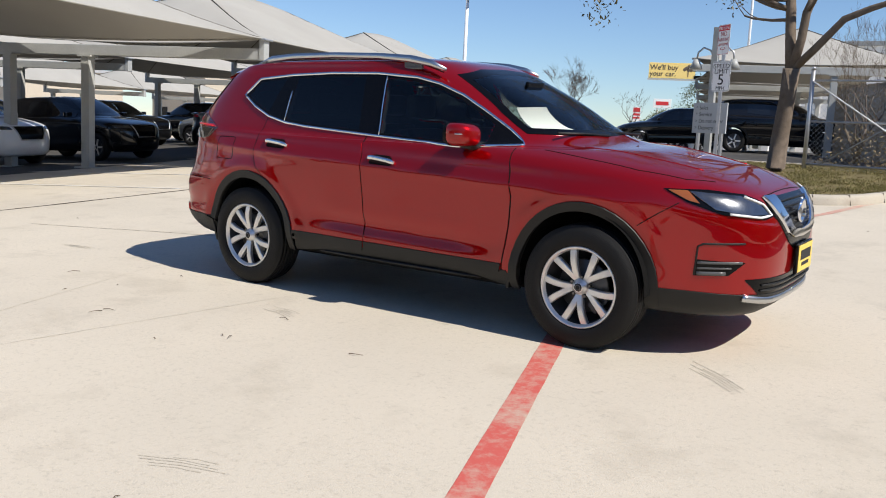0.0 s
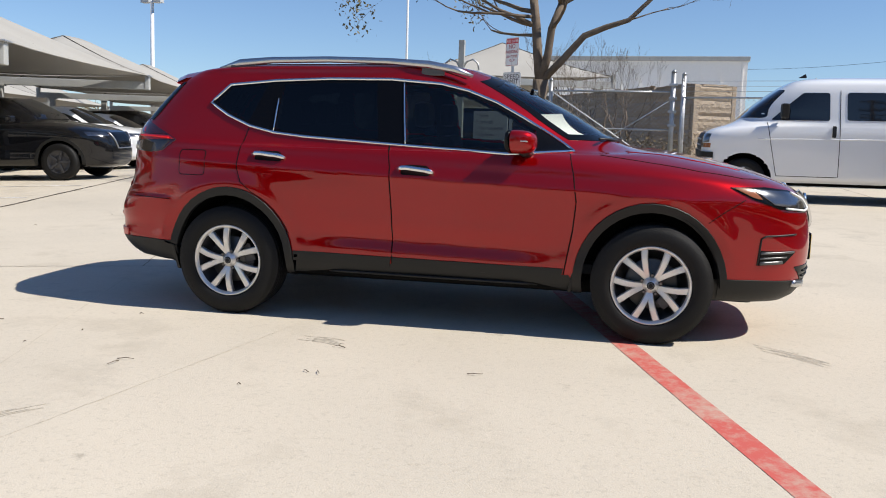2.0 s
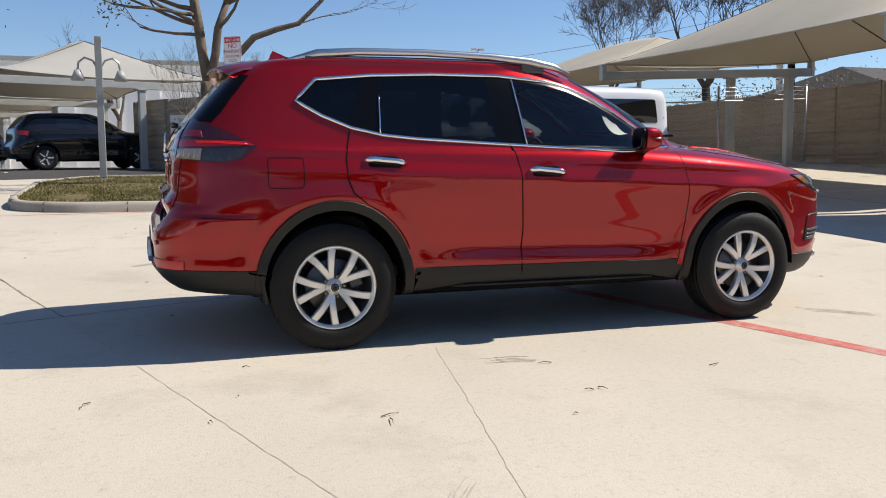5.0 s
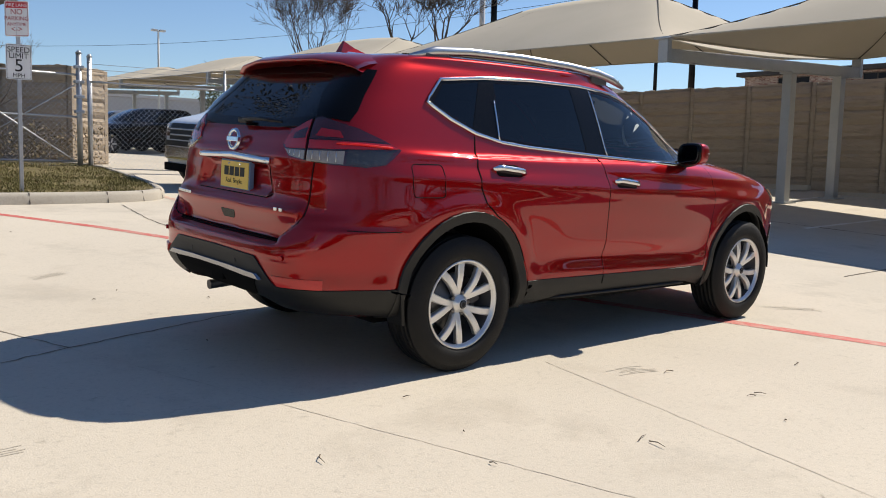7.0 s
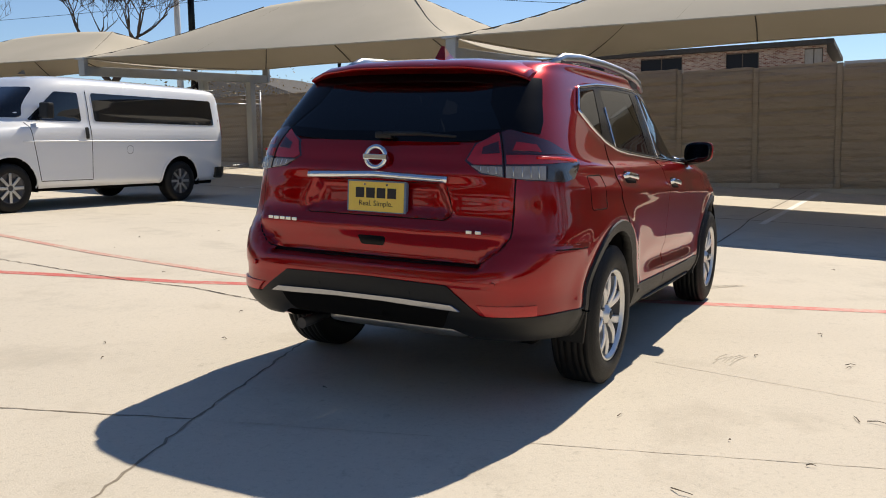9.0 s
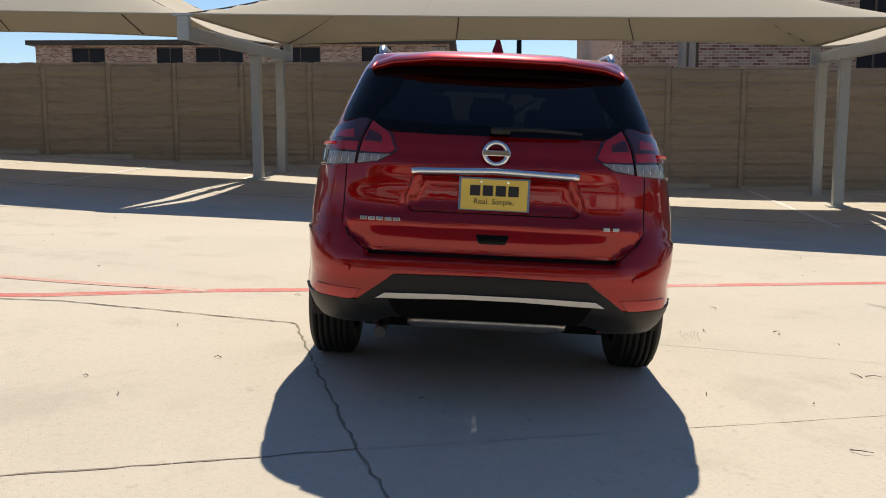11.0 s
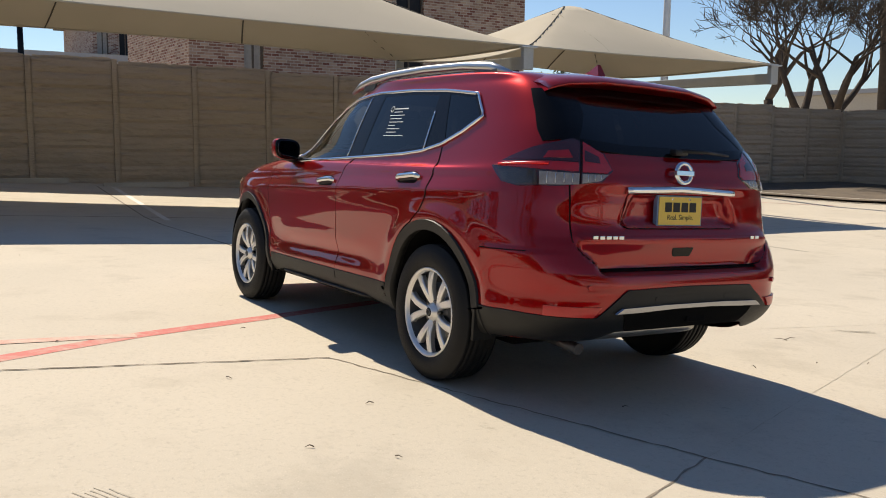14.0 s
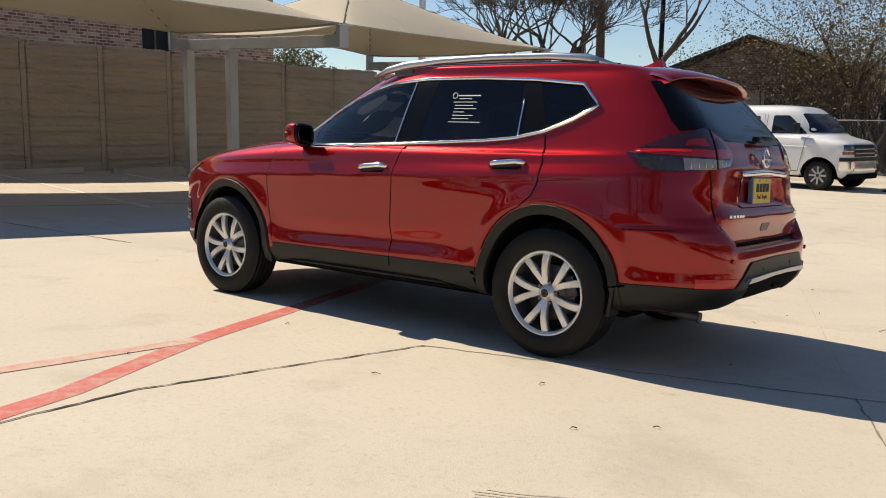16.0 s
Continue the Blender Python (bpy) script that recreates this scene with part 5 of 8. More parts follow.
    # front face, both sides at once
    part("grille", S.patch("grille", [(-0.40, 0.885), (0.40, 0.885), (0.34, 0.78), (0.22, 0.655), (0.16, 0.625), (-0.16, 0.625), (-0.22, 0.655), (-0.34, 0.78)], "x", 1, GLOSS_BLACK, 0.004, 0.03), GLOSS_BLACK, car)
    for i in range(6):
        z = 0.69 + i * 0.033
        wd = 0.15 + 0.18 * (i / 5)
        part("grille_bar", tube_mesh("g", S.line([(-wd, z), (0, z), (wd, z)], "x", 1, 0.008), 0.006, BLACK_PLASTIC, 6), BLACK_PLASTIC, car)
    part("lower_grille", S.patch("lower_grille", rounded([(-0.60, 0.46), (0.60, 0.46), (0.50, 0.37), (-0.50, 0.37)], 0.02), "x", 1, GLOSS_BLACK, 0.004, 0.03), GLOSS_BLACK, car)
    for z in (0.395, 0.425):
        part("lower_grille_bar", tube_mesh("g", S.line([(-0.5, z), (0, z), (0.5, z)], "x", 1, 0.008), 0.006, BLACK_PLASTIC, 6), BLACK_PLASTIC, car)
    vs, fs = lathe([(0.0, 0.0), (0.05, 0.0), (0.055, -0.008), (0.068, -0.008), (0.07, 0.004)], 32)
    part("nose_badge", mesh_of("nose_badge", vs, fs, CHROME), CHROME, car, "round chrome badge", pose(2.30, 0, 0.79, 0, 0, 90))
    fp = empty("front_plate", pose(2.338, 0, 0.530, 0, 0, 0))
    fp.parent = car
    part("plate_holder", box_bm((-0.02, -0.165, -0.085), (0.0, 0.165, 0.085), None, 0.006), GLOSS_BLACK, fp)
    part("plate_sheet", box_bm((0.0, -0.152, -0.076), (0.004, 0.152, 0.076), None, 0.0015), PLATE_YELLOW, fp, "yellow dealer plate")
    for z, h, w in ((0.018, 0.028, 0.11), (-0.035, 0.01, 0.08)):
        part("plate_mark", box_bm((0.004, -w, z - h), (0.006, w, z + h)), INK, fp)
    # bonnet seams
    for s in (1, -1):
        ln = [(1.02, 0.74 * s), (1.3, 0.745 * s), (1.6, 0.73 * s), (1.85, 0.66 * s), (1.97, 0.55 * s)]
        part("bonnet_gap", tube_mesh("g", S.line(ln, "z", 1, -0.001), 0.004, GAP, 5), GAP, car)
        part("bonnet_crease", tube_mesh("g", S.line([(1.16, 0.50 * s), (1.5, 0.47 * s), (1.85, 0.40 * s)], "z", 1, -0.002), 0.006, RED, 6), RED, car)
    part("bonnet_gap", tube_mesh("g", S.line([(24, 0.892), (12, 0.902), (0, 0.905), (-12, 0.902), (-24, 0.892)], "f", 1, -0.001, unit=50.0), 0.004, GAP, 5), GAP, car)
    # windscreen
    frit = shrink(WINDSCREEN_EDGE, 0.035)
    part("windscreen_surround", S.patch("windscreen_surround", WINDSCREEN_EDGE, "x", 1, GLOSS_BLACK, 0.003, 0.04, holes=(frit,), skirt=0.006), GLOSS_BLACK, car)
    part("windscreen", S.patch("windscreen", frit, "x", 1, WINDSCREEN, 0.002, 0.06, skirt=0), WINDSCREEN, car, "clear windscreen with a paper behind it").visible_shadow = False
    for y0, y1 in ((0.45, -0.15), (-0.05, -0.55)):
        part("wiper", tube_mesh("g", [(1.10, y0, 1.165), (1.05, (y0 + y1) / 2, 1.18), (1.0, y1, 1.185)], 0.009, BLACK_PLASTIC, 6), BLACK_PLASTIC, car)
    # hatch: panel, glass, spoiler
    gate = empty("tailgate")
    gate.parent = car
    part("hatch_panel", S.patch("hatch_panel", shrink(HATCH, 0.004), "x", -1, RED, 0.003, 0.022, skirt=0.01), RED, gate)
    part("hatch_gap", tube_mesh("g", S.line(HATCH, "x", -1, -0.001, closed=True), 0.004, GAP, 5, closed=True), GAP, gate)
    hole = shrink(HATCH_GLASS, 0.045)
    part("hatch_glass_edge", S.patch("hatch_glass_edge", HATCH_GLASS, "x", -1, GLOSS_BLACK, 0.005, 0.035, holes=(hole,), skirt=0.006), GLOSS_BLACK, gate)
    part("hatch_glass", S.patch("hatch_glass", hole, "x", -1, PANE_TINT, 0.004, 0.06, skirt=0), PANE_TINT, gate, "dark privacy glass").visible_shadow = False
    # spoiler over the glass
    pr = [(-1.56, 1.612), (-1.72, 1.612), (-1.86, 1.588), (-1.925, 1.562), (-1.93, 1.553), (-1.90, 1.545), (-1.80, 1.525), (-1.74, 1.53), (-1.62, 1.585)]
    n, vs, fs = len(pr), [], []
    ys = [-0.60, -0.57, -0.5, -0.3, 0, 0.3, 0.5, 0.57, 0.60]
    for y in ys:
        u = abs(y) / 0.60
        for x, z in pr:
            vs.append((x + (0.07 * u ** 4 if x < -1.7 else 0), y, z - 0.012 * u * u - (0.045 * u ** 6)))
    for i in range(len(ys) - 1):
        for j in range(n):
            fs.append((i * n + j, i * n + (j + 1) % n, (i + 1) * n + (j + 1) % n, (i + 1) * n + j))
    fs += [tuple(range(n)), tuple(range((len(ys) - 1) * n, len(ys) * n))[::-1]]
    part("spoiler", mesh_of("spoiler", vs, fs, RED), RED, gate, "red roof spoiler")
    part("brake_lamp", box_bm((-1.915, -0.14, 1.548), (-1.885, 0.14, 1.566), None, 0.004), LENS_RED, gate, "high red brake lamp")
    # chrome strip, plate recess, plate, pull, badges
    rec = [(-0.36, 1.02), (0.36, 1.02), (0.40, 0.90), (0.37, 0.858), (-0.37, 0.858), (-0.40, 0.90)]
    part("plate_recess", S.patch("plate_recess", rounded(rec, 0.02), "x", -1, RED, 0.006, 0.03, skirt=0.004), RED, gate)
    part("recess_gap", tube_mesh("g", S.line(rounded(rec, 0.02), "x", -1, 0.002, closed=True), 0.0035, GAP, 5, closed=True), GAP, gate)
    part("chrome_strip", tube_mesh("g", S.line([(-0.37, 1.038), (0, 1.05), (0.37, 1.038)], "x", -1, 0.012), 0.017, CHROME, 8, 0.8), CHROME, gate, "chrome strip")
    lp = empty("number_plate", pose(-2.176, 0, 0.938, 0, 1.5, 0))
    lp.parent = gate
    part("plate_frame", box_bm((-0.014, -0.158, -0.081), (0.012, 0.158, 0.081), None, 0.004), PLATE_BLUE, lp, "blue-grey plate frame")
    part("plate_sheet", box_bm((-0.018, -0.148, -0.062), (-0.012, 0.148, 0.074), None, 0.0015), PLATE_YELLOW, lp, "yellow dealer plate with dark bars")
    for k in range(4):
        y = 0.0855 - 0.057 * k
        part("plate_mark", box_bm((-0.0195, y - 0.023, 0.0), (-0.0178, y + 0.023, 0.047), None, 0.0), INK, lp)
    part("plate_words", text_mesh("plate_words", "Real. Simple.", 0.036, INK, 0.0006), INK, lp, m=pose(-0.0186, 0, -0.026) @ pose(0, 0, 0, 90, 0, -90))
    part("frame_mark", box_bm((-0.0155, -0.10, -0.076), (-0.0136, 0.10, -0.067)), INK, lp)
    for y in (-0.06, 0.06):
        part("plate_screw", cyl_bm((-0.012, y, 0.062), (-0.021, y, 0.062), 0.006, 0.005, 10), CHROME, lp)
    vs, fs = lathe([(0.042, 0.0), (0.046, -0.01), (0.062, -0.01), (0.066, 0.0)], 40)
    badge = empty("round_badge", pose(-2.196, 0, 1.128, 0, 0, -90) @ pose(0, 0, 0, -6, 0, 0) @ Matrix.Diagonal((0.94, 1, 0.88, 1)))
    badge.parent = gate
    part("badge_ring", mesh_of("badge_ring", vs, fs, CHROME), CHROME, badge, "round chrome badge")
    part("badge_bar", box_bm((-0.066, -0.014, -0.014), (0.066, 0.0, 0.014), None, 0.003), CHROME, badge)
    part("hatch_pull", S.patch("hatch_pull", rounded([(-0.075, 0.77), (0.075, 0.77), (0.06, 0.725), (-0.06, 0.725)], 0.012), "x", -1, GLOSS_BLACK, 0.005, 0.02), GLOSS_BLACK, gate)
    for k in range(5):
        y = 0.575 - 0.037 * k
        q, nn = S.put(y, 0.818, "x", -1)
        part("name_badge", box_bm((-0.005, -0.015, -0.008), (0.002, 0.015, 0.008), None, 0.002), CHROME, gate, m=Matrix.Translation(Vector(q) + Vector(nn) * 0.004))
    for k in range(2):
        y = -0.50 - 0.042 * k
        q, nn = S.put(y, 0.815, "x", -1)
        part("name_badge", box_bm((-0.005, -0.014, -0.008), (0.002, 0.014, 0.008), None, 0.002), CHROME, gate, m=Matrix.Translation(Vector(q) + Vector(nn) * 0.004))
    part("wiper_pivot", box_bm((-2.165, -0.06, 1.212), (-2.12, 0.03, 1.245), None, 0.012), BLACK_PLASTIC, gate)
    part("rear_wiper", tube_mesh("g", [(-2.155, -0.02, 1.235), (-2.155, -0.2, 1.238), (-2.142, -0.38, 1.228)], [0.013, 0.011, 0.007], BLACK_PLASTIC, 6), BLACK_PLASTIC, gate, "black wiper arm")
    # lower bumper: diffuser, silver strip, tow cover, exhaust
    part("diffuser", S.patch("diffuser", rounded([(-0.46, 0.50), (0.46, 0.50), (0.40, 0.392), (-0.40, 0.392)], 0.03), "x", -1, LINER, 0.012, 0.03), LINER, car)
    part("bumper_strip", S.patch("bumper_strip", [(-0.50, 0.482), (-0.46, 0.504), (-0.2, 0.510), (0.2, 0.510), (0.46, 0.504), (0.50, 0.482), (0.44, 0.484), (0.40, 0.484), (0.12, 0.492), (-0.12, 0.492), (-0.40, 0.484), (-0.44, 0.484)], "x", -1, STRIP, 0.026, 0.03, skirt=0.03), STRIP, car, "silver bumper strip")
    vs, fs = lathe([(0.0, -0.38), (0.045, -0.378), (0.062, -0.36), (0.066, -0.3), (0.066, 0.3), (0.062, 0.36), (0.045, 0.378), (0.0, 0.38)], 24)
    part("muffler", mesh_of("muffler", vs, fs, GALV_PIPE), GALV_PIPE, car, "oval steel muffler under the bumper", pose(-1.92, 0.0, 0.325) @ Matrix.Diagonal((1.7, 1, 0.75, 1)))
    part("tow_cover", box_bm((-2.302, -0.11, 0.415), (-2.28, 0.02, 0.462), None, 0.006), LINER, car)
    part("exhaust_pipe", cyl_bm((-1.85, 0.50, 0.285), (-2.08, 0.50, 0.27), 0.026, 0.028, 14), RIM_DARK, car)
    part("bumper_ledge_gap", tube_mesh("g", [(-2.222, -0.55, 0.664), (-2.235, -0.3, 0.662), (-2.237, 0, 0.662), (-2.235, 0.3, 0.662), (-2.222, 0.55, 0.664)], 0.010, GAP, 6), GAP, car)
    # fin aerial
    vs = [(-1.38, 0, 1.635), (-1.58, 0.032, 1.618), (-1.58, -0.032, 1.618), (-1.545, 0.010, 1.692), (-1.545, -0.010, 1.692), (-1.47, 0, 1.662)]
    part("roof_aerial", mesh_of("roof_aerial", vs, [(0, 5, 3, 1), (0, 2, 4, 5), (5, 4, 3), (1, 3, 4, 2)], RED, smooth=False), RED, car)
    # cabin
    part("dashboard", box_bm((0.62, -0.66, 0.75), (1.05, 0.66, 1.10), None, 0.06), CABIN, car)
    part("cabin_floor", box_bm((-2.0, -0.7, 0.36), (1.0, 0.7, 0.42)), CABIN, car)
    for x, ys in ((0.0, (-0.37, 0.37)), (-0.85, (-0.42, 0.0, 0.42)), (-1.5, (-0.35, 0.35))):
        for y in ys:
            seat = empty("seat", pose(x, y, 0.45))
            seat.parent = car
            part("cushion", box_bm((-0.05, -0.22, 0.08), (0.45, 0.22, 0.28), None, 0.06), CABIN, seat)
            part("backrest", box_bm((-0.12, -0.22, 0.2), (0.04, 0.22, 0.74), pose(0, 0, 0, 0, -12, 0), 0.06), CABIN, seat)
            part("headrest", box_bm((-0.22, -0.13, 0.78), (-0.12, 0.13, 0.95), None, 0.05), CABIN, seat)
    vs, fs = lathe([(0.165 + 0.014 * math.cos(radians(a)), 0.014 * math.sin(radians(a))) for a in range(0, 361, 45)], 32)
    part("steering_wheel", mesh_of("steering_wheel", vs, fs, CABIN), CABIN, car, m=pose(0.48, 0.37, 1.0, 0, 0, 90) @ pose(0, 0, 0, -25))
    part("inner_mirror", box_bm((0.50, -0.11, 1.44), (0.525, 0.11, 1.50), None, 0.01), GLOSS_BLACK, car)
    # price sheet curled on the dash
    vs, fs = [], []
    for i in range(9):
        t = i / 8
        z = 1.185 + 0.145 * (1 - t) ** 1.7
        vs += [(0.58 + 0.16 * t ** 1.3, -0.34 + 0.04 * t, z), (0.73 + 0.19 * t ** 1.3, -0.22 + 0.10 * t, z + 0.008)]
    fs = [(2 * i, 2 * i + 1, 2 * i + 3, 2 * i + 2) for i in range(8)]
    part("price_sheet", mesh_of("price_sheet", vs, fs, PAPER), PAPER, car, "white paper curled on the dashboard")
    # sticker inside the rear left window
    st = empty("window_sticker")
    st.parent = car
    part("sticker_ring", tube_mesh("g", S.line(arc(-0.555, 1.425, 0.017, 0, 340, 14), "y", 1, 0.004, 0.01), 0.0022, PAPER, 4), PAPER, st)
    for k, (wd, ind) in enumerate(((0.12, 0.03), (0.07, 0.04), (0.13, 0.0), (0.10, 0.02), (0.12, 0.02), (0.06, 0.02), (0.11, 0.02), (0.09, 0.02), (0.17, 0.0))):
        z, x1 = 1.428 - 0.020 * k, -0.55 - ind
        wd *= 1.35
        hh = 0.0065 if k == 0 else 0.004
        poly = [(x1 - wd, z), (x1, z), (x1, z - hh), (x1 - wd, z - hh)]
        part("sticker_line", S.patch("sticker_line", poly, "y", 1, PAPER, 0.0045, 0.05, skirt=0), PAPER, st, "white printed sticker line")
    # wheels
    for s, fx, yaw in ((-1, WHEEL_X, 0), (-1, -WHEEL_X, 0), (1, WHEEL_X, 180), (1, -WHEEL_X, 180)):
        make_wheel(car, pose(fx, s * 0.797, WHEEL_Z, 0, 0, yaw) @ pose(0, 0, 0, 0, 11 + 23 * fx, 0), s)
    return car


RED_CAR = build_red_car()

# ---- other vehicles
def plain_wheel(parent, m, r=0.36, hw=0.11, rim_mat=None, spokes=5):
    w = empty("wheel", m)
    w.parent = parent
    k = r / 0.357
    vs, fs = lathe([(0.22 * k, -hw + 0.01), (0.26 * k, -hw - 0.004), (0.33 * k, -hw), (0.352 * k, -hw + 0.03), (r, -hw + 0.05), (r, hw - 0.05), (0.33 * k, hw), (0.2 * k, hw)], 36)
    part("tyre", mesh_of("tyre", vs, fs, RUBBER), RUBBER, w)
    vs, fs = lathe([(0.0, -hw + 0.03), (0.05 * k, -hw + 0.03), (0.07 * k, -hw + 0.045), (0.15 * k, -hw + 0.05), (0.2 * k, -hw + 0.035), (0.225 * k, -hw + 0.006), (0.23 * k, -hw + 0.02)], 30)
    rim = part("rim", mesh_of("rim", vs, fs, RIM_DARK), RIM_DARK, w)
    for i in range(spokes):
        a = 360 / spokes * i
        part("spoke", box_bm((0.04 * k, -hw + 0.012, -0.022 * k), (0.215 * k, -hw + 0.035, 0.022 * k), pose(0, 0, 0, 0, a, 0), 0.006), rim_mat or RIM, rim)
    return w


VAN_LOW = [(0.30, 0.34, 0.36, 2.45, -2.75, 0.90, 9, 9), (0.42, 0.42, 0.44, 2.56, -2.82, 0.97, 9, 10), (0.62, 0.60, 0.60, 2.58, -2.84, 0.985, 9, 10),
           (0.90, 0.92, 0.92, 2.58, -2.84, 1.0, 9, 10), (1.08, 1.13, 1.15, 2.55, -2.84, 1.0, 9, 10), (1.20, 1.25, 1.28, 2.42, -2.84, 0.985, 7, 10)]
VAN_TOP = [(1.34, 1.34, 1.38, 2.02, -2.83, 0.965, 4, 10), (1.62, 1.60, 1.62, 1.70, -2.81, 0.925, 5, 10), (1.92, 1.89, 1.90, 1.30, -2.77, 0.87, 6, 10),
           (2.04, 2.03, 2.03, 1.05, -2.70, 0.76, 5, 8), (2.09, 2.09, 2.08, 0.6, -2.3, 0.4, 4, 5), (2.10, 2.10, 2.09, 0.2, -1.8, 0.001, 3, 3)]


def build_van(m, label, side_panes, longer=0.0):
    """longer: metres by which the tail and rear wheels stand further back."""
    S = Shell([(*q[:4], q[4] - longer, *q[5:]) for q in VAN_LOW + VAN_TOP], nu=110, sub=6, pf=4, pr=3)
    van = empty("passenger_van", m)
    tagged(van, label, "van", group="white vans")
    FX, RX, HZ, AR = 1.90, -1.55 - longer, 0.365, 0.455

    def gone(c):
        return abs(c[1]) > 0.55 and min((c[0] - FX) ** 2 + (c[2] - HZ) ** 2, (c[0] - RX) ** 2 + (c[2] - HZ) ** 2) < (AR + 0.015) ** 2
    part("body", S.skin("body", WHITE_PAINT, gone), WHITE_PAINT, van, "white painted van body")
    part("chassis", box_bm((-2.6, -0.75, 0.28), (2.6, 0.75, 0.42), None, 0.02), LINER, van)
    door = [(0.46, 1.86), (0.42, 0.45), (1.38, 0.45), (1.50, 1.0), (1.56, 1.33)]
    for s in (1, -1):
        for fx in (FX, RX):
            ring = arc(fx, HZ, AR + 0.045, -2, 182) + arc(fx, HZ, AR, 182, -2)
            part("arch_lip", S.patch("arch_lip", ring, "y", s, WHITE_PAINT, 0.012, 0.04, skirt=0.03), WHITE_PAINT, van)
            pts = [[(fx + r * math.cos(radians(a)), s * yy, HZ + r * math.sin(radians(a))) for r, yy in ((AR + 0.01, 0.97), (AR, 0.6), (0.05, 0.58))] for a in range(-10, 191, 20)]
            part("wheel_well", mesh_of("g", [p for q in pts for p in q], [(i * 3 + j, i * 3 + j + 1, i * 3 + j + 4, i * 3 + j + 3) for i in range(len(pts) - 1) for j in range(2)], LINER), LINER, van)
        for poly in side_panes:
            part("side_window", S.patch("side_window", rounded(poly, 0.05), "y", s, DARK_GLASS, 0.006, 0.08), DARK_GLASS, van, "dark tinted van window")
        part("front_window", S.patch("front_window", rounded([(0.62, 1.82), (1.02, 1.82), (1.2, 1.66), (1.50, 1.37), (0.60, 1.37)], 0.04), "y", s, DARK_GLASS, 0.006, 0.08), DARK_GLASS, van)
        part("door_gap", tube_mesh("g", S.line(door, "y", s, -0.001), 0.006, GAP, 5), GAP, van)
        part("waist_line", tube_mesh("g", S.line([(-2.7, 1.10), (-1, 1.08), (0.5, 1.07), (1.7, 1.05)], "y", s, -0.004), 0.012, WHITE_PAINT, 6), WHITE_PAINT, van)
        part("handle", S.patch("handle", rounded([(0.50, 1.28), (0.56, 1.28), (0.56, 1.10), (0.50, 1.10)], 0.015), "y", s, BLACK_PLASTIC, 0.02, 0.03), BLACK_PLASTIC, van)
        part("fuel_flap", tube_mesh("g", S.line(arc(-0.35, 0.93, 0.07, 0, 330, 14), "y", s, 0.0), 0.003, GAP, 5), GAP, van)
        for x0, x1 in ((0.38, -0.92), (-1.02, -2.35 - longer)) if longer else ():
            part("panel_gap", tube_mesh("g", S.line(rounded([(x0, 1.86), (x1, 1.86), (x1, 1.14), (x0, 1.14)], 0.05), "y", s, -0.001, closed=True), 0.006, SATIN, 5, closed=True), SATIN, van)
        mir = empty("door_mirror")
        mir.parent = van
        part("mirror_shell", box_bm((1.26, s * 1.06 - 0.10, 1.40), (1.38, s * 1.06 + 0.10, 1.64), None, 0.03), BLACK_PLASTIC, mir)
        part("mirror_arm", box_bm((1.29, s * 0.98 - 0.08, 1.42), (1.35, s * 0.98 + 0.05, 1.46), None, 0.01), BLACK_PLASTIC, mir)
        part("headlamp", S.patch("headlamp", [(37, 1.12), (22, 1.12), (22, 0.98), (37, 0.98)], "f", s, LENS_WHITE, 0.006, 0.04, unit=50), LENS_WHITE, van)
        part("turn_lamp", S.patch("turn_lamp", [(38, 0.965), (22, 0.965), (22, 0.89), (38, 0.89)], "f", s, LENS_AMBER, 0.006, 0.04, unit=50), LENS_AMBER, van, "amber turn lamp")
        part("tail_lamp", S.patch("tail_lamp", rounded([(-2.815 - longer, 1.62), (-2.74 - longer, 1.66), (-2.72 - longer, 1.22), (-2.815 - longer, 1.18)], 0.02), "y", s, LENS_RED, 0.01, 0.03), LENS_RED, van, "red tail lamp")
        for fx in (FX, RX):
            plain_wheel(van, pose(fx, s * 0.86, HZ, 0, 0, 0 if s < 0 else 180), 0.365, 0.115, SATIN, 8)
    part("windscreen", S.patch("windscreen", rounded([(-0.80, 1.40), (0.80, 1.40), (0.70, 1.87), (-0.70, 1.87)], 0.06), "x", 1, DARK_GLASS, 0.006, 0.08), DARK_GLASS, van)
    part("grille", S.patch("grille", [(-0.55, 1.12), (0.55, 1.12), (0.55, 0.84), (-0.55, 0.84)], "x", 1, BLACK_PLASTIC, 0.008, 0.05), BLACK_PLASTIC, van)
    for z in (0.92, 1.02):
        part("grille_bar", tube_mesh("g", S.line([(-0.5, z), (0, z), (0.5, z)], "x", 1, 0.012), 0.015, SATIN, 6), SATIN, van)
    part("front_bumper_trim", S.patch("front_bumper_trim", [(40, 0.82), (0, 0.82), (0, 0.73), (40, 0.73)], "f", 1, BLACK_PLASTIC, 0.03, 0.06, unit=50), BLACK_PLASTIC, van)
    part("front_bumper_trim", S.patch("front_bumper_trim", [(40, 0.82), (0, 0.82), (0, 0.73), (40, 0.73)], "f", -1, BLACK_PLASTIC, 0.03, 0.06, unit=50), BLACK_PLASTIC, van)
    for s in (1, -1):
        part("front_bumper", S.patch("front_bumper", [(40, 0.715), (0, 0.715), (0, 0.50), (40, 0.50)], "f", s, CHROME, 0.035, 0.06, unit=50, skirt=0.03), CHROME, van, "chrome front bumper")
        part("rear_bumper", S.patch("rear_bumper", [(40, 0.60), (0, 0.60), (0, 0.42), (40, 0.42)], "r", s, BLACK_PLASTIC, 0.05, 0.06, unit=50, skirt=0.04), BLACK_PLASTIC, van)
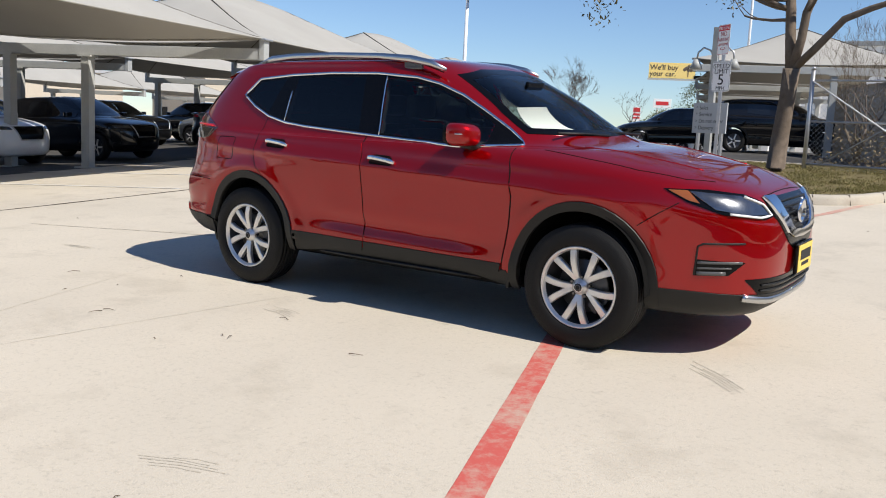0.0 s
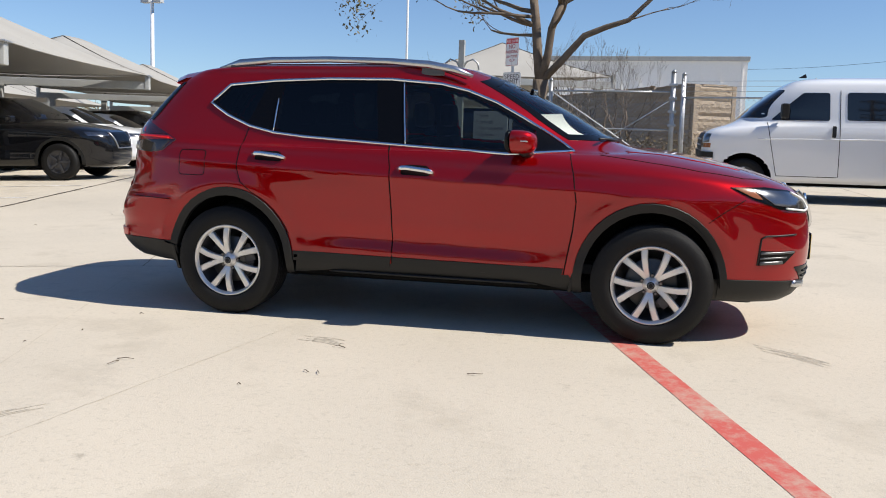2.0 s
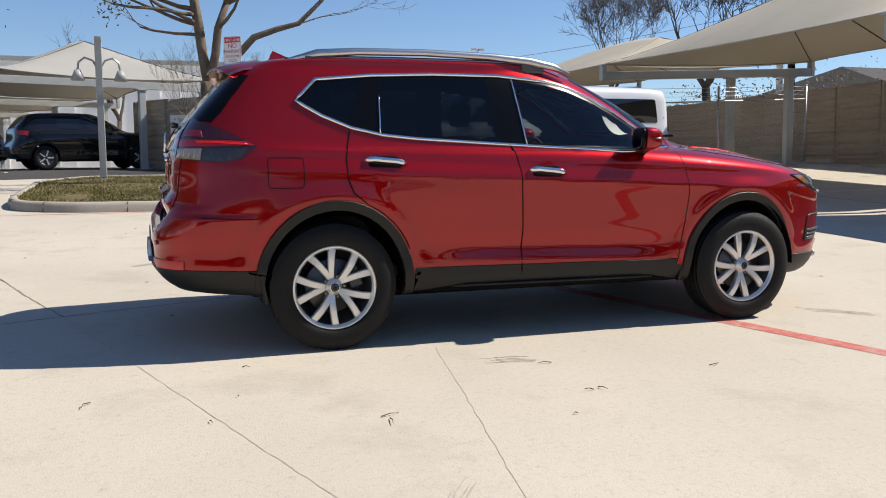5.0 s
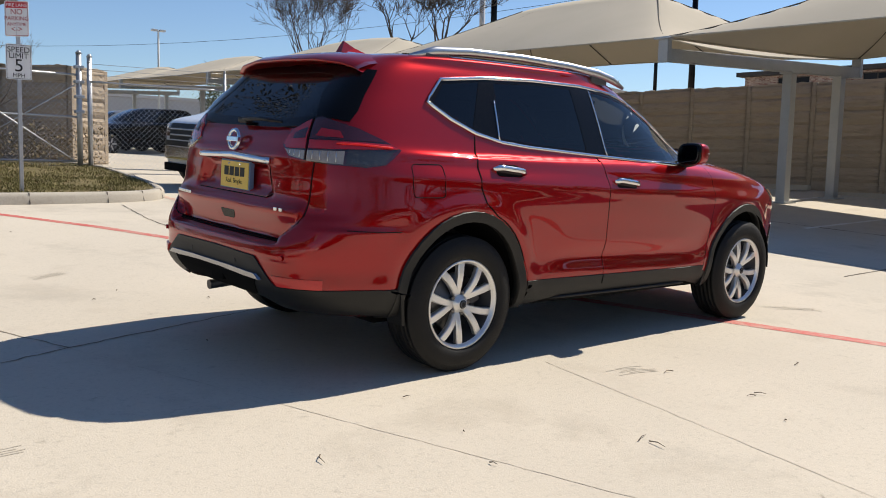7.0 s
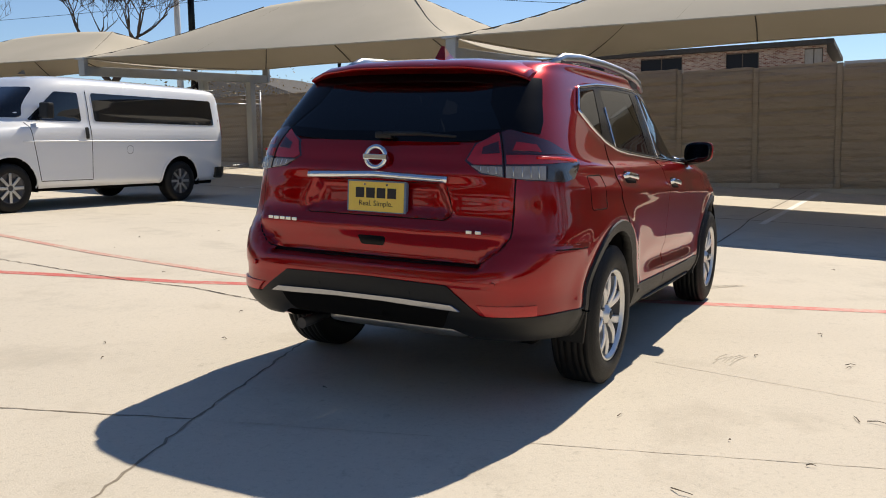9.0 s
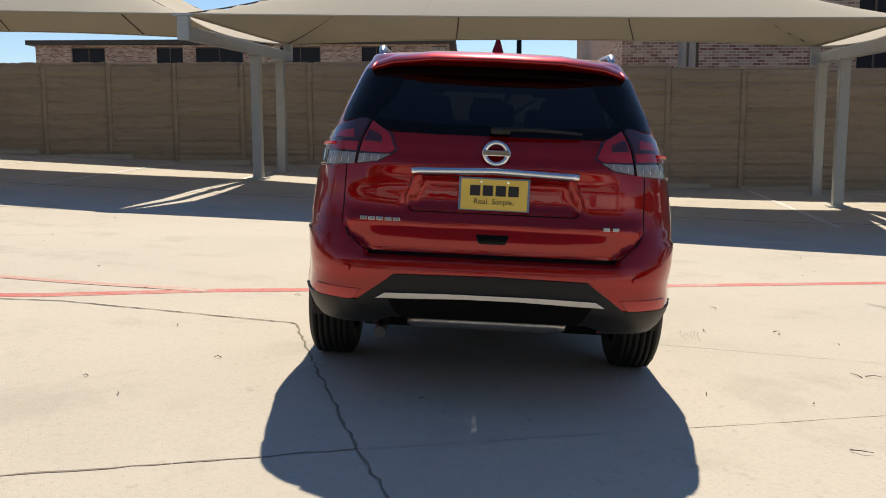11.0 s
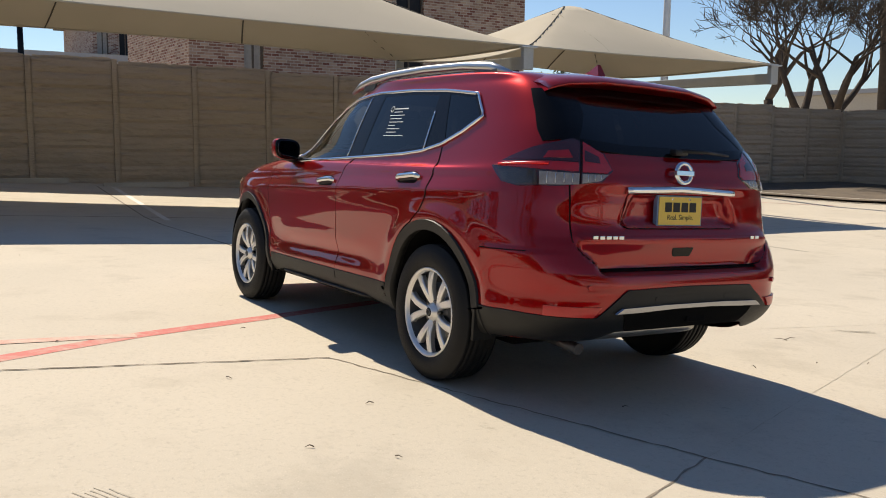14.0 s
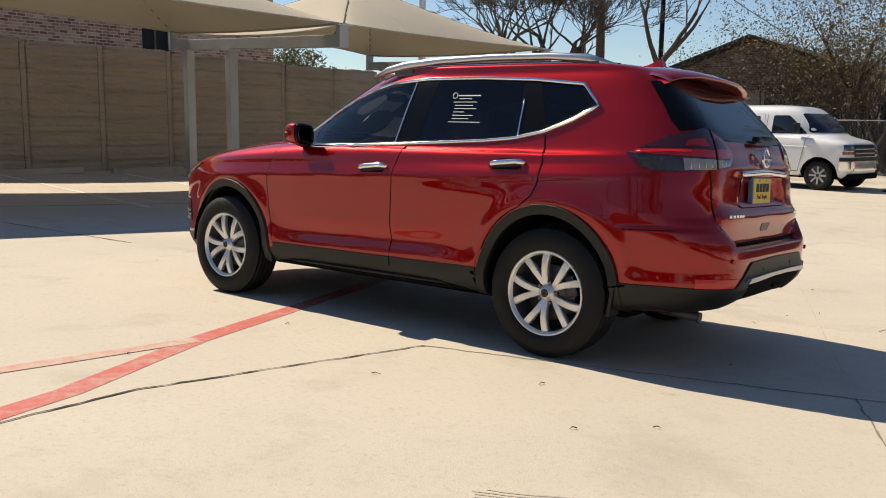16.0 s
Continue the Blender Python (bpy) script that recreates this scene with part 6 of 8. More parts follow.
    vs = [(1.0, 0, 2.10), (0.86, 0.03, 2.10), (0.86, -0.03, 2.10), (0.88, 0, 2.17)]
    part("roof_aerial", mesh_of("g", vs, [(0, 3, 1), (0, 2, 3), (1, 3, 2)], BLACK_PLASTIC, smooth=False), BLACK_PLASTIC, van)
    return van


def on_ground(x, y, yaw):
    e = 0.5
    sx, sy = (height(x + e, y) - height(x - e, y)) / (2 * e), (height(x, y + e) - height(x, y - e)) / (2 * e)
    n = Vector((-sx, -sy, 1)).normalized()
    q = Vector((0, 0, 1)).rotation_difference(n).to_matrix().to_4x4()
    return Matrix.Translation((x, y, height(x, y))) @ q @ pose(0, 0, 0, 0, 0, yaw)


LONG_PANE = [[(0.36, 1.83), (-2.42, 1.83), (-2.46, 1.38), (0.34, 1.38)]]
build_van(on_ground(4.75, 10.28, 180), "white full-size passenger van with dark side windows", LONG_PANE)
build_van(on_ground(3.62, -18.97, 168), "white cargo van parked by a leafy fence", [[(0.26, 1.80), (-0.62, 1.80), (-0.62, 1.40), (0.26, 1.40)]], 0.55)


LOT_MESHES = {}


def lot_car(m, paint, scale, label, kind="suv"):
    """A parked car seen from afar: body, panes, lamps, wheels."""
    root = empty("pickup_truck" if kind == "pickup" else "parked_car", m @ Matrix.Diagonal((*scale, 1)))
    tagged(root, label, "pickup" if kind == "pickup" else "car", group="parked cars in the far bays")
    S = FAR_SHELL if kind == "suv" else PICKUP_SHELL

    def kept(key, make):
        key = (kind,) + key
        if key not in LOT_MESHES:
            LOT_MESHES[key] = make()
        return LOT_MESHES[key]

    def gone(c):
        return abs(c[1]) > 0.55 and min((c[0] - 1.4) ** 2, (c[0] + 1.4) ** 2) + (c[2] - 0.36) ** 2 < 0.42 ** 2
    part("body", kept(("body", paint.name), lambda: S.skin("body", paint, gone)), paint, root)
    part("chassis", box_bm((-1.9, -0.7, 0.24), (1.9, 0.7, 0.5)), LINER, root)
    for s in (1, -1):
        panes = ((FRONT_PANE, "side_window"), (REAR_PANE, "side_window")) if kind == "suv" else (([(-0.16, 1.5), (0.10, 1.5), (0.30, 1.42), (0.62, 1.2), (-0.16, 1.19)], "side_window"), ([(-0.86, 1.5), (-0.22, 1.5), (-0.22, 1.19), (-0.86, 1.19)], "side_window"))
        for poly, nm in panes:
            part(nm, kept((nm, s, poly[0]), lambda: S.patch(nm, poly, "y", s, DARK_GLASS, 0.008, 0.09, skirt=0)), DARK_GLASS, root)
        for fx in (1.4, -1.4):
            ring = arc(fx, 0.36, 0.46, -8, 188, 14) + arc(fx, 0.36, 0.405, 188, -8, 14)
            part("arch_trim", kept(("arch_trim", s, fx), lambda: S.patch("arch_trim", ring, "y", s, BLACK_PLASTIC, 0.01, 0.06, skirt=0.05)), BLACK_PLASTIC, root)
            plain_wheel(root, pose(fx, s * 0.79, 0.355, 0, 0, 0 if s < 0 else 180), 0.355, 0.105, RIM if paint is not BLACK_PAINT or kind == "suv" else RIM_DARK)
        part("headlamp", kept(("headlamp", s), lambda: S.patch("headlamp", [(54, 0.92), (30, 0.90), (26, 0.83), (50, 0.84)], "f", s, LENS_WHITE, 0.008, 0.05, unit=50)), LENS_WHITE, root)
        part("tail_lamp", kept(("tail_lamp", s), lambda: S.patch("tail_lamp", [(58, 1.10), (36, 1.14), (34, 1.02), (56, 0.98)], "r", s, LENS_RED, 0.008, 0.05, unit=50)), LENS_RED, root)
        part("door_mirror", box_bm((0.52, s * 0.97 - 0.1, 1.12), (0.64, s * 0.97 + 0.1, 1.24), None, 0.03), paint, root)
    part("windscreen", kept(("windscreen", s), lambda: S.patch("windscreen", WINDSCREEN_EDGE, "x", 1, DARK_GLASS, 0.008, 0.09, skirt=0)), DARK_GLASS, root)
    if kind == "suv":
        part("rear_window", kept(("rear_window", s), lambda: S.patch("rear_window", HATCH_GLASS, "x", -1, DARK_GLASS, 0.008, 0.09, skirt=0)), DARK_GLASS, root)
    else:
        part("load_bed", box_bm((-2.15, -0.72, 1.02), (-1.06, 0.72, 1.09)), LINER, root)
        part("roll_bar", tube_mesh("g", [(-1.75, -0.7, 1.1), (-1.15, -0.62, 1.45), (-1.15, 0.62, 1.45), (-1.75, 0.7, 1.1)], 0.035, BLACK_PLASTIC, 6), BLACK_PLASTIC, root)
    part("grille", kept(("grille", s), lambda: S.patch("grille", [(-0.42, 0.90), (0.42, 0.90), (0.30, 0.60), (-0.30, 0.60)], "x", 1, GLOSS_BLACK, 0.008, 0.06)), GLOSS_BLACK, root)
    part("grille_trim", tube_mesh("g", S.line([(-0.42, 0.90), (-0.30, 0.60), (0.30, 0.60), (0.42, 0.90)], "x", 1, 0.014), 0.014, SATIN, 6), SATIN, root)
    return root


FAR_SHELL = Shell(LOWER + UPPER, nu=70, sub=4)
CAB = [(1.145, 1.125, 1.10, 1.12, -1.02, 0.82, 3.4, 10), (1.30, 1.28, 1.28, 0.90, -0.99, 0.78, 4.0, 10), (1.54, 1.52, 1.52, 0.42, -0.93, 0.70, 5, 10), (1.60, 1.60, 1.60, 0.20, -0.86, 0.62, 5, 8), (1.615, 1.62, 1.615, -0.2, -0.4, 0.001, 3, 3)]
DECK = [(1.0, 1.05, 1.02, 1.93, -2.2, 0.88, 3.6, 8), (1.09, 1.08, 1.08, 1.5, -2.16, 0.85, 3.4, 8)]
PICKUP_SHELL = Shell(LOWER + DECK + CAB, nu=70, sub=4)
lot_car(on_ground(-16.9, 4.6, 14), WHITE_PAINT, (0.9, 0.98, 0.95), "small white crossover parked under a canopy")
lot_car(on_ground(-17.0, 7.6, 14), BLACK_PAINT, (0.9, 0.98, 0.95), "small black crossover parked under a canopy")
lot_car(on_ground(-12.2, 10.2, 9), BLACK_PAINT, (1.12, 1.03, 1.08), "black pickup truck parked under a canopy", "pickup")
lot_car(on_ground(-13.7, 14.3, 12), WHITE_PAINT, (0.98, 1.0, 1.0), "white SUV parked under a canopy")
lot_car(on_ground(-14.6, 17.3, 14), WHITE_PAINT, (0.95, 1.0, 0.9), "white car parked under a canopy")
lot_car(on_ground(-15.5, 20.2, 14), BLACK_PAINT, (0.98, 1.0, 1.0), "black SUV parked under a canopy")
lot_car(on_ground(-21.5, 16.5, 195), GREY_PAINT, (0.9, 0.98, 0.95), "silver and black crossover parked under a canopy")
for i, (x, y) in enumerate(((-23.5, 8.5), (-24.5, 11.5), (-25.4, 14.2), (-27.5, 19.5), (-28.5, 22.3), (-18.6, 24.8), (-19.8, 28.6))):
    lot_car(on_ground(x, y, 15 + 180 * (i % 2)), BLACK_PAINT, (0.97, 1.0, 1.0), "black SUV parked in the far bays")
# out of view under the added south canopies, dark shapes for the doors to reflect
for x, y in ((-7.2, -17.4), (-10.3, -18.4), (-13.2, -19.5), (-19.0, -21.4)):
    lot_car(on_ground(x, y, 109), BLACK_PAINT, (0.97, 1.0, 1.0), "unseen black SUV added across the lot for dark reflections")
lot_car(on_ground(-4.1, 24.1, 19), BLACK_PAINT, (1.0, 1.0, 1.05), "black SUV parked beside the gate canopy")
lot_car(on_ground(-9.2, 28.4, 199), BLACK_PAINT, (0.98, 1.0, 0.97), "black car parked under a canopy")
lot_car(on_ground(-26.5, 75.5, 112), WHITE_PAINT, (1.15, 1.1, 1.3), "tall white van-like car far off in the lot")
for i, (x, y) in enumerate(((-25.2, 49.5), (-24.6, 52.5), (-23.9, 55.5), (-23.2, 58.5), (-22.2, 61.0), (-21.4, 63.5))):
    lot_car(on_ground(x, y, 20 + 180 * (i % 2)), (BLACK_PAINT, GREY_PAINT, BLACK_PAINT, GREY_PAINT, WHITE_PAINT, BLACK_PAINT)[i], (0.98, 1.0, 0.97), "car parked in a row far down the lot")
lot_car(on_ground(-20.0, 52.0, 250), WHITE_PAINT, (1.1, 1.0, 1.1), "white pickup truck far off", "pickup")
lot_car(on_ground(-29.0, 47.0, 190), plain("blue_paint", (0.02, 0.04, 0.14), 0.2, coat=1.0), (1.0, 1.0, 0.95), "dark blue car far off in the open lot")
for i, x in enumerate((-27, -31.5, -36, -41)):
    lot_car(on_ground(x, 78 + 2 * i, 100), (WHITE_PAINT, BLACK_PAINT, GREY_PAINT, WHITE_PAINT)[i], (1, 1, 0.95), "car far off in the open lot")


for i, (x, y, c) in enumerate(((8.2, 27.5, BLACK_PAINT), (8.6, 30.6, GREY_PAINT), (9.0, 33.4, BLACK_PAINT), (9.5, 36.6, GREY_PAINT), (10.2, 40.0, BLACK_PAINT), (3.5, 33.5, BLACK_PAINT), (3.9, 37.0, GREY_PAINT))):
    lot_car(on_ground(x, y, 184), c, (1.0, 1.0, 1.0), "dark SUV parked beyond the chain-link fence")


# ---- kerbed island with grass, signs and a tree
GRASS = None


def island_outline():
    p = [(-4.4, 9.3), (-4.2, 8.4), (-3.4, 7.95), (-2.0, 7.85), (-0.6, 7.85), (0.3, 7.97), (0.85, 8.2), (1.2, 8.7), (1.5, 9.8), (1.9, 12.0), (2.2, 14.0), (2.0, 15.4), (-1.0, 15.8), (-3.6, 15.6), (-4.5, 14.0)]
    return rounded(p, 0.6, 5)


def build_island():
    out = island_outline()
    inn = shrink(out, 0.15)
    n = len(out)
    bm_v, fs = [], []
    prof = [(out, 0.0), (shrink(out, 0.012), 0.10), (shrink(out, 0.04), 0.138), (shrink(out, 0.07), 0.147), (shrink(out, 0.135), 0.147), (inn, 0.135), (inn, 0.06)]
    for loop, dz in prof:
        bm_v += [(x, y, height(x, y) + dz - (0.03 if dz == 0 else 0)) for x, y in loop]
    for k in range(len(prof) - 1):
        for i in range(n):
            fs.append((k * n + i, k * n + (i + 1) % n, (k + 1) * n + (i + 1) % n, (k + 1) * n + i))
    kerb = part("kerb", mesh_of("kerb", bm_v, fs, KERB), KERB, None)
    tagged(kerb, "worn concrete kerb round a grass island", "kerb", kind="structure")
    for k in range(0, n, 6):
        p, q = Vector(out[k]), Vector(inn[k])
        z = height(p.x, p.y)
        d = (q - p).normalized()
        vs = [(p.x - d.x * 0.003, p.y - d.y * 0.003, z), (p.x + d.x * 0.03, p.y + d.y * 0.03, z + 0.146), (q.x, q.y, z + 0.149)]
        part("kerb_joint", tube_mesh("g", vs, 0.006, JOINT, 4), JOINT, kerb)
    # soil and blades
    soil = plain("dry_turf", (0.14, 0.115, 0.055), 0.95, spec=0.1, vary=0.35, scale=2.5, bump=0.6, bump_scale=60)
    P = dense(inn, 0.3)
    vs = [Vector(p) for p in P]
    rnd = random.Random(3)
    es = [(i, (i + 1) % len(P)) for i in range(len(P))]
    for i in range(16):
        for j in range(20):
            x, y = -4.4 + i * 0.42, 7.9 + j * 0.4
            if inside(shrink(inn, 0.15), x, y):
                vs.append(Vector((x, y)))
    V, _, F, *_ = delaunay_2d_cdt(vs, es, [], 0, 1e-6)
    tri = [tuple(f) for f in F if inside(P, sum(V[i].x for i in f) / 3, sum(V[i].y for i in f) / 3)]
    lawn = part("lawn", mesh_of("lawn", [(v.x, v.y, height(v.x, v.y) + 0.12 + 0.02 * noise.noise((v.x, v.y, 0))) for v in V], tri, soil), soil, None)
    tagged(lawn, "patchy dry turf with fallen leaves", "lawn", kind="structure")
    gv, gf = [], []
    while len(gf) < 26000:
        x, y = rnd.uniform(-4.5, 2.2), rnd.uniform(7.9, 15.6)
        if y > 11 and rnd.random() < 0.5:
            continue
        if not inside(inn, x, y) or noise.noise((x * 1.3, y * 1.3, 2)) < rnd.uniform(-0.5, 0.25):
            continue
        z, a, hh = height(x, y) + 0.12, rnd.uniform(0, 6.28), rnd.uniform(0.02, 0.06)
        w, lx, ly = 0.006, rnd.uniform(-0.03, 0.03), rnd.uniform(-0.03, 0.03)
        k = len(gv)
        gv += [(x - w * math.cos(a), y - w * math.sin(a), z), (x + w * math.cos(a), y + w * math.sin(a), z), (x + lx, y + ly, z + hh)]
        gf.append((k, k + 1, k + 2))
    gm = plain("dry_green_grass", (0.17, 0.15, 0.055), 0.8, spec=0.2, vary=0.45, scale=3)
    tagged(part("grass", mesh_of("grass", gv, gf, gm, smooth=False), gm, None), "short yellow-green grass on the island", "grass", kind="stuff")
    lv, lf = [], []
    for _ in range(2600):
        x, y = rnd.uniform(-4.5, 2.2), rnd.uniform(7.9, 15.6)
        if not inside(inn, x, y):
            continue
        z, a, r = height(x, y) + rnd.uniform(0.135, 0.16), rnd.uniform(0, 6.28), rnd.uniform(0.015, 0.03)
        c, s, k = math.cos(a) * r, math.sin(a) * r, len(lv)
        lv += [(x + c, y + s, z), (x - s * 0.5, y + c * 0.5, z + rnd.uniform(-0.01, 0.012)), (x - c, y - s, z), (x + s * 0.5, y - c * 0.5, z + rnd.uniform(-0.01, 0.012))]
        lf.append((k, k + 1, k + 2, k + 3))
    lm = plain("fallen_leaf", (0.23, 0.16, 0.075), 0.8, vary=0.45, scale=4)
    tagged(part("fallen_leaves", mesh_of("fallen_leaves", lv, lf, lm, smooth=False), lm, None), "brown fallen leaves on the turf", "leaves", kind="stuff")


build_island()
SIGN_WHITE = plain("sign_white", (0.78, 0.79, 0.78), 0.35, vary=0.05)
SIGN_RED = plain("sign_red", (0.55, 0.03, 0.035), 0.4)
SIGN_GREY = plain("sign_grey", (0.42, 0.44, 0.45), 0.4, vary=0.04)
INK_GREY = plain("sign_dark_letters", (0.05, 0.055, 0.06), 0.5)


def sign_sheet(parent, z, yaw, w, h, rows, name, red_band=False):
    pl = empty(name, pose(0, 0, z, 0, 0, yaw))
    pl.parent = parent
    poly = rounded([(-w / 2, -h / 2), (w / 2, -h / 2), (w / 2, h / 2), (-w / 2, h / 2)], 0.03)
    n = len(poly)
    vs = [(x, -0.028, y) for x, y in poly] + [(x, -0.025, y) for x, y in poly]
    part("sheet", mesh_of("g", vs, [tuple(range(n)), tuple(range(n, 2 * n))[::-1]] + [(i, n + i, n + (i + 1) % n, (i + 1) % n) for i in range(n)], SIGN_WHITE, smooth=False), SIGN_WHITE, pl)
    edge = [(x, -0.0295, y) for x, y in shrink(poly, 0.012)]
    part("border", tube_mesh("g", edge, 0.0025, SIGN_RED if red_band else INK, 4, 1.0, True), INK, pl)
    if red_band:
        part("band", box_bm((-w / 2 + 0.018, -0.0305, h / 2 - 0.095), (w / 2 - 0.018, -0.028, h / 2 - 0.018)), SIGN_RED, pl)
    for text, size, zz, mat in rows:
        me = text_mesh("lettering", text, size, mat, 0.0008)
        part("lettering", me, mat, pl, m=pose(0, -0.0318, zz, 90, 0, 0))
    return pl


def build_signs():
    x, y = -0.97, 8.35
    g = height(x, y) + 0.12
    post = empty("sign_post", pose(x, y, g))
    tagged(post, "steel post carrying a speed limit sign and a no parking sign", "road sign")
    part("post", box_bm((-0.025, -0.02, -0.2), (0.025, 0.02, 2.50), None, 0.006), GALV, post)
    sign_sheet(post, 1.72, -12, 0.31, 0.46, [("SPEED", 0.10, 0.155, INK), ("LIMIT", 0.10, 0.075, INK), ("5", 0.23, -0.055, INK), ("MPH", 0.075, -0.18, INK)], "speed_limit_sign")
    sign_sheet(post, 2.28, -38, 0.31, 0.46, [("FIRE LANE", 0.06, 0.172, SIGN_WHITE), ("NO", 0.10, 0.085, INK_RED), ("PARKING", 0.075, 0.0, INK_RED), ("ANYTIME", 0.06, -0.075, INK_RED), ("<->", 0.10, -0.14, INK_RED)], "no_parking_sign", True)
    x, y = -1.55, 9.75
    g = height(x, y) + 0.12
    s = empty("direction_sign", pose(x, y, g, 0, 0, -22))
    tagged(s, "low grey direction board on two posts in the grass", "sign")
    for px in (-0.25, 0.25):
        part("leg", box_bm((px - 0.025, -0.025, -0.2), (px + 0.025, 0.025, 1.30), None, 0.005), GALV, s)
    b = part("board", box_bm((-0.365, -0.045, 0.80), (0.365, -0.02, 1.32), None, 0.004), SIGN_GREY, s)
    for k, (w, ar) in enumerate((("Sales", "^"), ("Service", "^"), ("Do not enter", ">"), ("Delivery", ">"))):
        part("lettering", text_mesh("lettering", ar, 0.085, INK_GREY), INK_GREY, b, m=pose(-0.285, -0.0465, 1.235 - 0.115 * k, 90, 0, 0))
        part("lettering", text_mesh("lettering", w, 0.098, INK_GREY, 0.001, "LEFT"), INK_GREY, b, m=pose(-0.23, -0.0465, 1.235 - 0.115 * k, 90, 0, 0))


INK_RED = plain("sign_red_letters", (0.40, 0.05, 0.05), 0.5)
build_signs()

# ---- trees, hedges
BARK = plain("grey_brown_bark", (0.16, 0.125, 0.095), 0.95, spec=0.15, vary=0.35, scale=9, bump=0.9, bump_scale=45)
BARK_DARK = plain("dark_bare_bark", (0.085, 0.068, 0.055), 0.95, spec=0.15, vary=0.3, scale=7, bump=0.6, bump_scale=45)
LEAF = plain("live_oak_leaf", (0.10, 0.085, 0.035), 0.55, vary=0.4, scale=3)
LEAF_DRY = plain("dry_brush_leaf", (0.17, 0.125, 0.06), 0.75, vary=0.45, scale=2)
LEAF_FAR = plain("far_green_leaf", (0.10, 0.115, 0.04), 0.7, vary=0.35, scale=1)


def limb(vs, fs, pts, radii, n):
    k = len(vs)
    v, f = tube_data(pts, radii, n)
    vs += v
    fs += [tuple(i + k for i in g) for g in f]


def grow(vs, fs, tips, rnd, p, d, length, r, depth, spread, lift, split, wav=0.25, thin=0.004):
    """One branch and its children, tapering; tips collects the ends."""
    r = max(r, thin)
    pts, rad, q, w = [p.copy()], [r], p.copy(), d.normalized()
    steps = 5 if depth > 1 else 3
    for i in range(steps):
        w = (w + Vector((rnd.uniform(-1, 1), rnd.uniform(-1, 1), rnd.uniform(-0.6, 0.9) * (1 if lift > 0 else 0.4))) * wav * 0.6 + Vector((0, 0, lift * 0.12))).normalized()
        q = q + w * (length / steps)
        pts.append(q.copy())
        rad.append(r * (1 - 0.5 * (i + 1) / steps))
    limb(vs, fs, pts, rad, 8 if r > 0.09 else (5 if r > 0.02 else 3))
    if depth <= 0:
        tips.append((q, w))
        return
    for c in range(split if depth > 1 else split + 1):
        t = rnd.uniform(0.45, 1.0) if c else 1.0
        i = min(steps, max(1, int(t * steps + 0.5)))
        a = Vector((rnd.uniform(-1, 1), rnd.uniform(-1, 1), rnd.uniform(-0.4, 0.8))).normalized()
        grow(vs, fs, tips, rnd, pts[i], (w + a * spread), length * rnd.uniform(0.6, 0.85), rad[i] * rnd.uniform(0.55, 0.8), depth - 1, spread, lift, split, wav, thin)


def leaf_cloud(name, centres, per, radius, size, mat, parent, seed, flat=0.75):
    """Small folded leaves scattered round twig ends."""
    rnd = random.Random(seed)
    vs, fs = [], []
    for c in centres:
        for _ in range(per):
            o = Vector((rnd.gauss(0, 1), rnd.gauss(0, 1), rnd.gauss(0, flat))) * radius
            p, s = c + o, size * rnd.uniform(0.6, 1.3)
            u = Vector((rnd.uniform(-1, 1), rnd.uniform(-1, 1), rnd.uniform(-1, 1))).normalized()
            w = u.cross(Vector((rnd.uniform(-1, 1), rnd.uniform(-1, 1), rnd.uniform(-1, 1)))).normalized()
            k = len(vs)
            vs += [p - u * s, p + w * s * 0.45, p + u * s, p - w * s * 0.45]
            fs.append((k, k + 1, k + 2, k + 3))
    return part(name, mesh_of(name, vs, fs, mat, smooth=False), mat, parent)


def bare_tree(x, y, h, seed, label, trunk=0.2, depth=5, split=2, spread=0.75, lift=0.35, stems=1, lean=(0, 0), first=0.34, mat=None, leaves=None):
    rnd = random.Random(seed)
    t = empty("bare_tree", pose(x, y, height(x, y)))
    tagged(t, label, "tree", group="bare trees")
    vs, fs, tips = [], [], []
    tv, tf = [], []
    for s in range(stems):
        a = 6.28 * s / stems + rnd.uniform(0, 1)
        d = Vector((lean[0] + (0.4 * math.cos(a) if stems > 1 else 0), lean[1] + (0.4 * math.sin(a) if stems > 1 else 0), 1)).normalized()
        top = d * (h * first)
        pts = [Vector((0, 0, -0.2)), Vector((0, 0, 0)) + d * 0.15, top * 0.4 + Vector((rnd.uniform(-1, 1), rnd.uniform(-1, 1), 0)) * 0.05 * h * first, top]
        limb(tv, tf, pts, [trunk * 1.35, trunk * 1.08, trunk * 0.92, trunk * 0.78], 10)
        for c in range(3 if stems == 1 else 2):
            b = rnd.uniform(0, 6.28)
            grow(vs, fs, tips, rnd, top, d + Vector((math.cos(b), math.sin(b), rnd.uniform(0.1, 0.6))) * spread, h * 0.27, trunk * 0.62, depth, spread, lift, split, 0.25, 0.055 * trunk)
    m = mat or BARK_DARK
    part("trunk", mesh_of("trunk", tv, tf, m), m, t)
    part("crown", mesh_of("crown", vs, fs, m), m, t)
    if leaves:
        leaf_cloud("foliage", [q[0] for q in tips], leaves[0], leaves[1], leaves[2], leaves[3], t, seed)
    return t


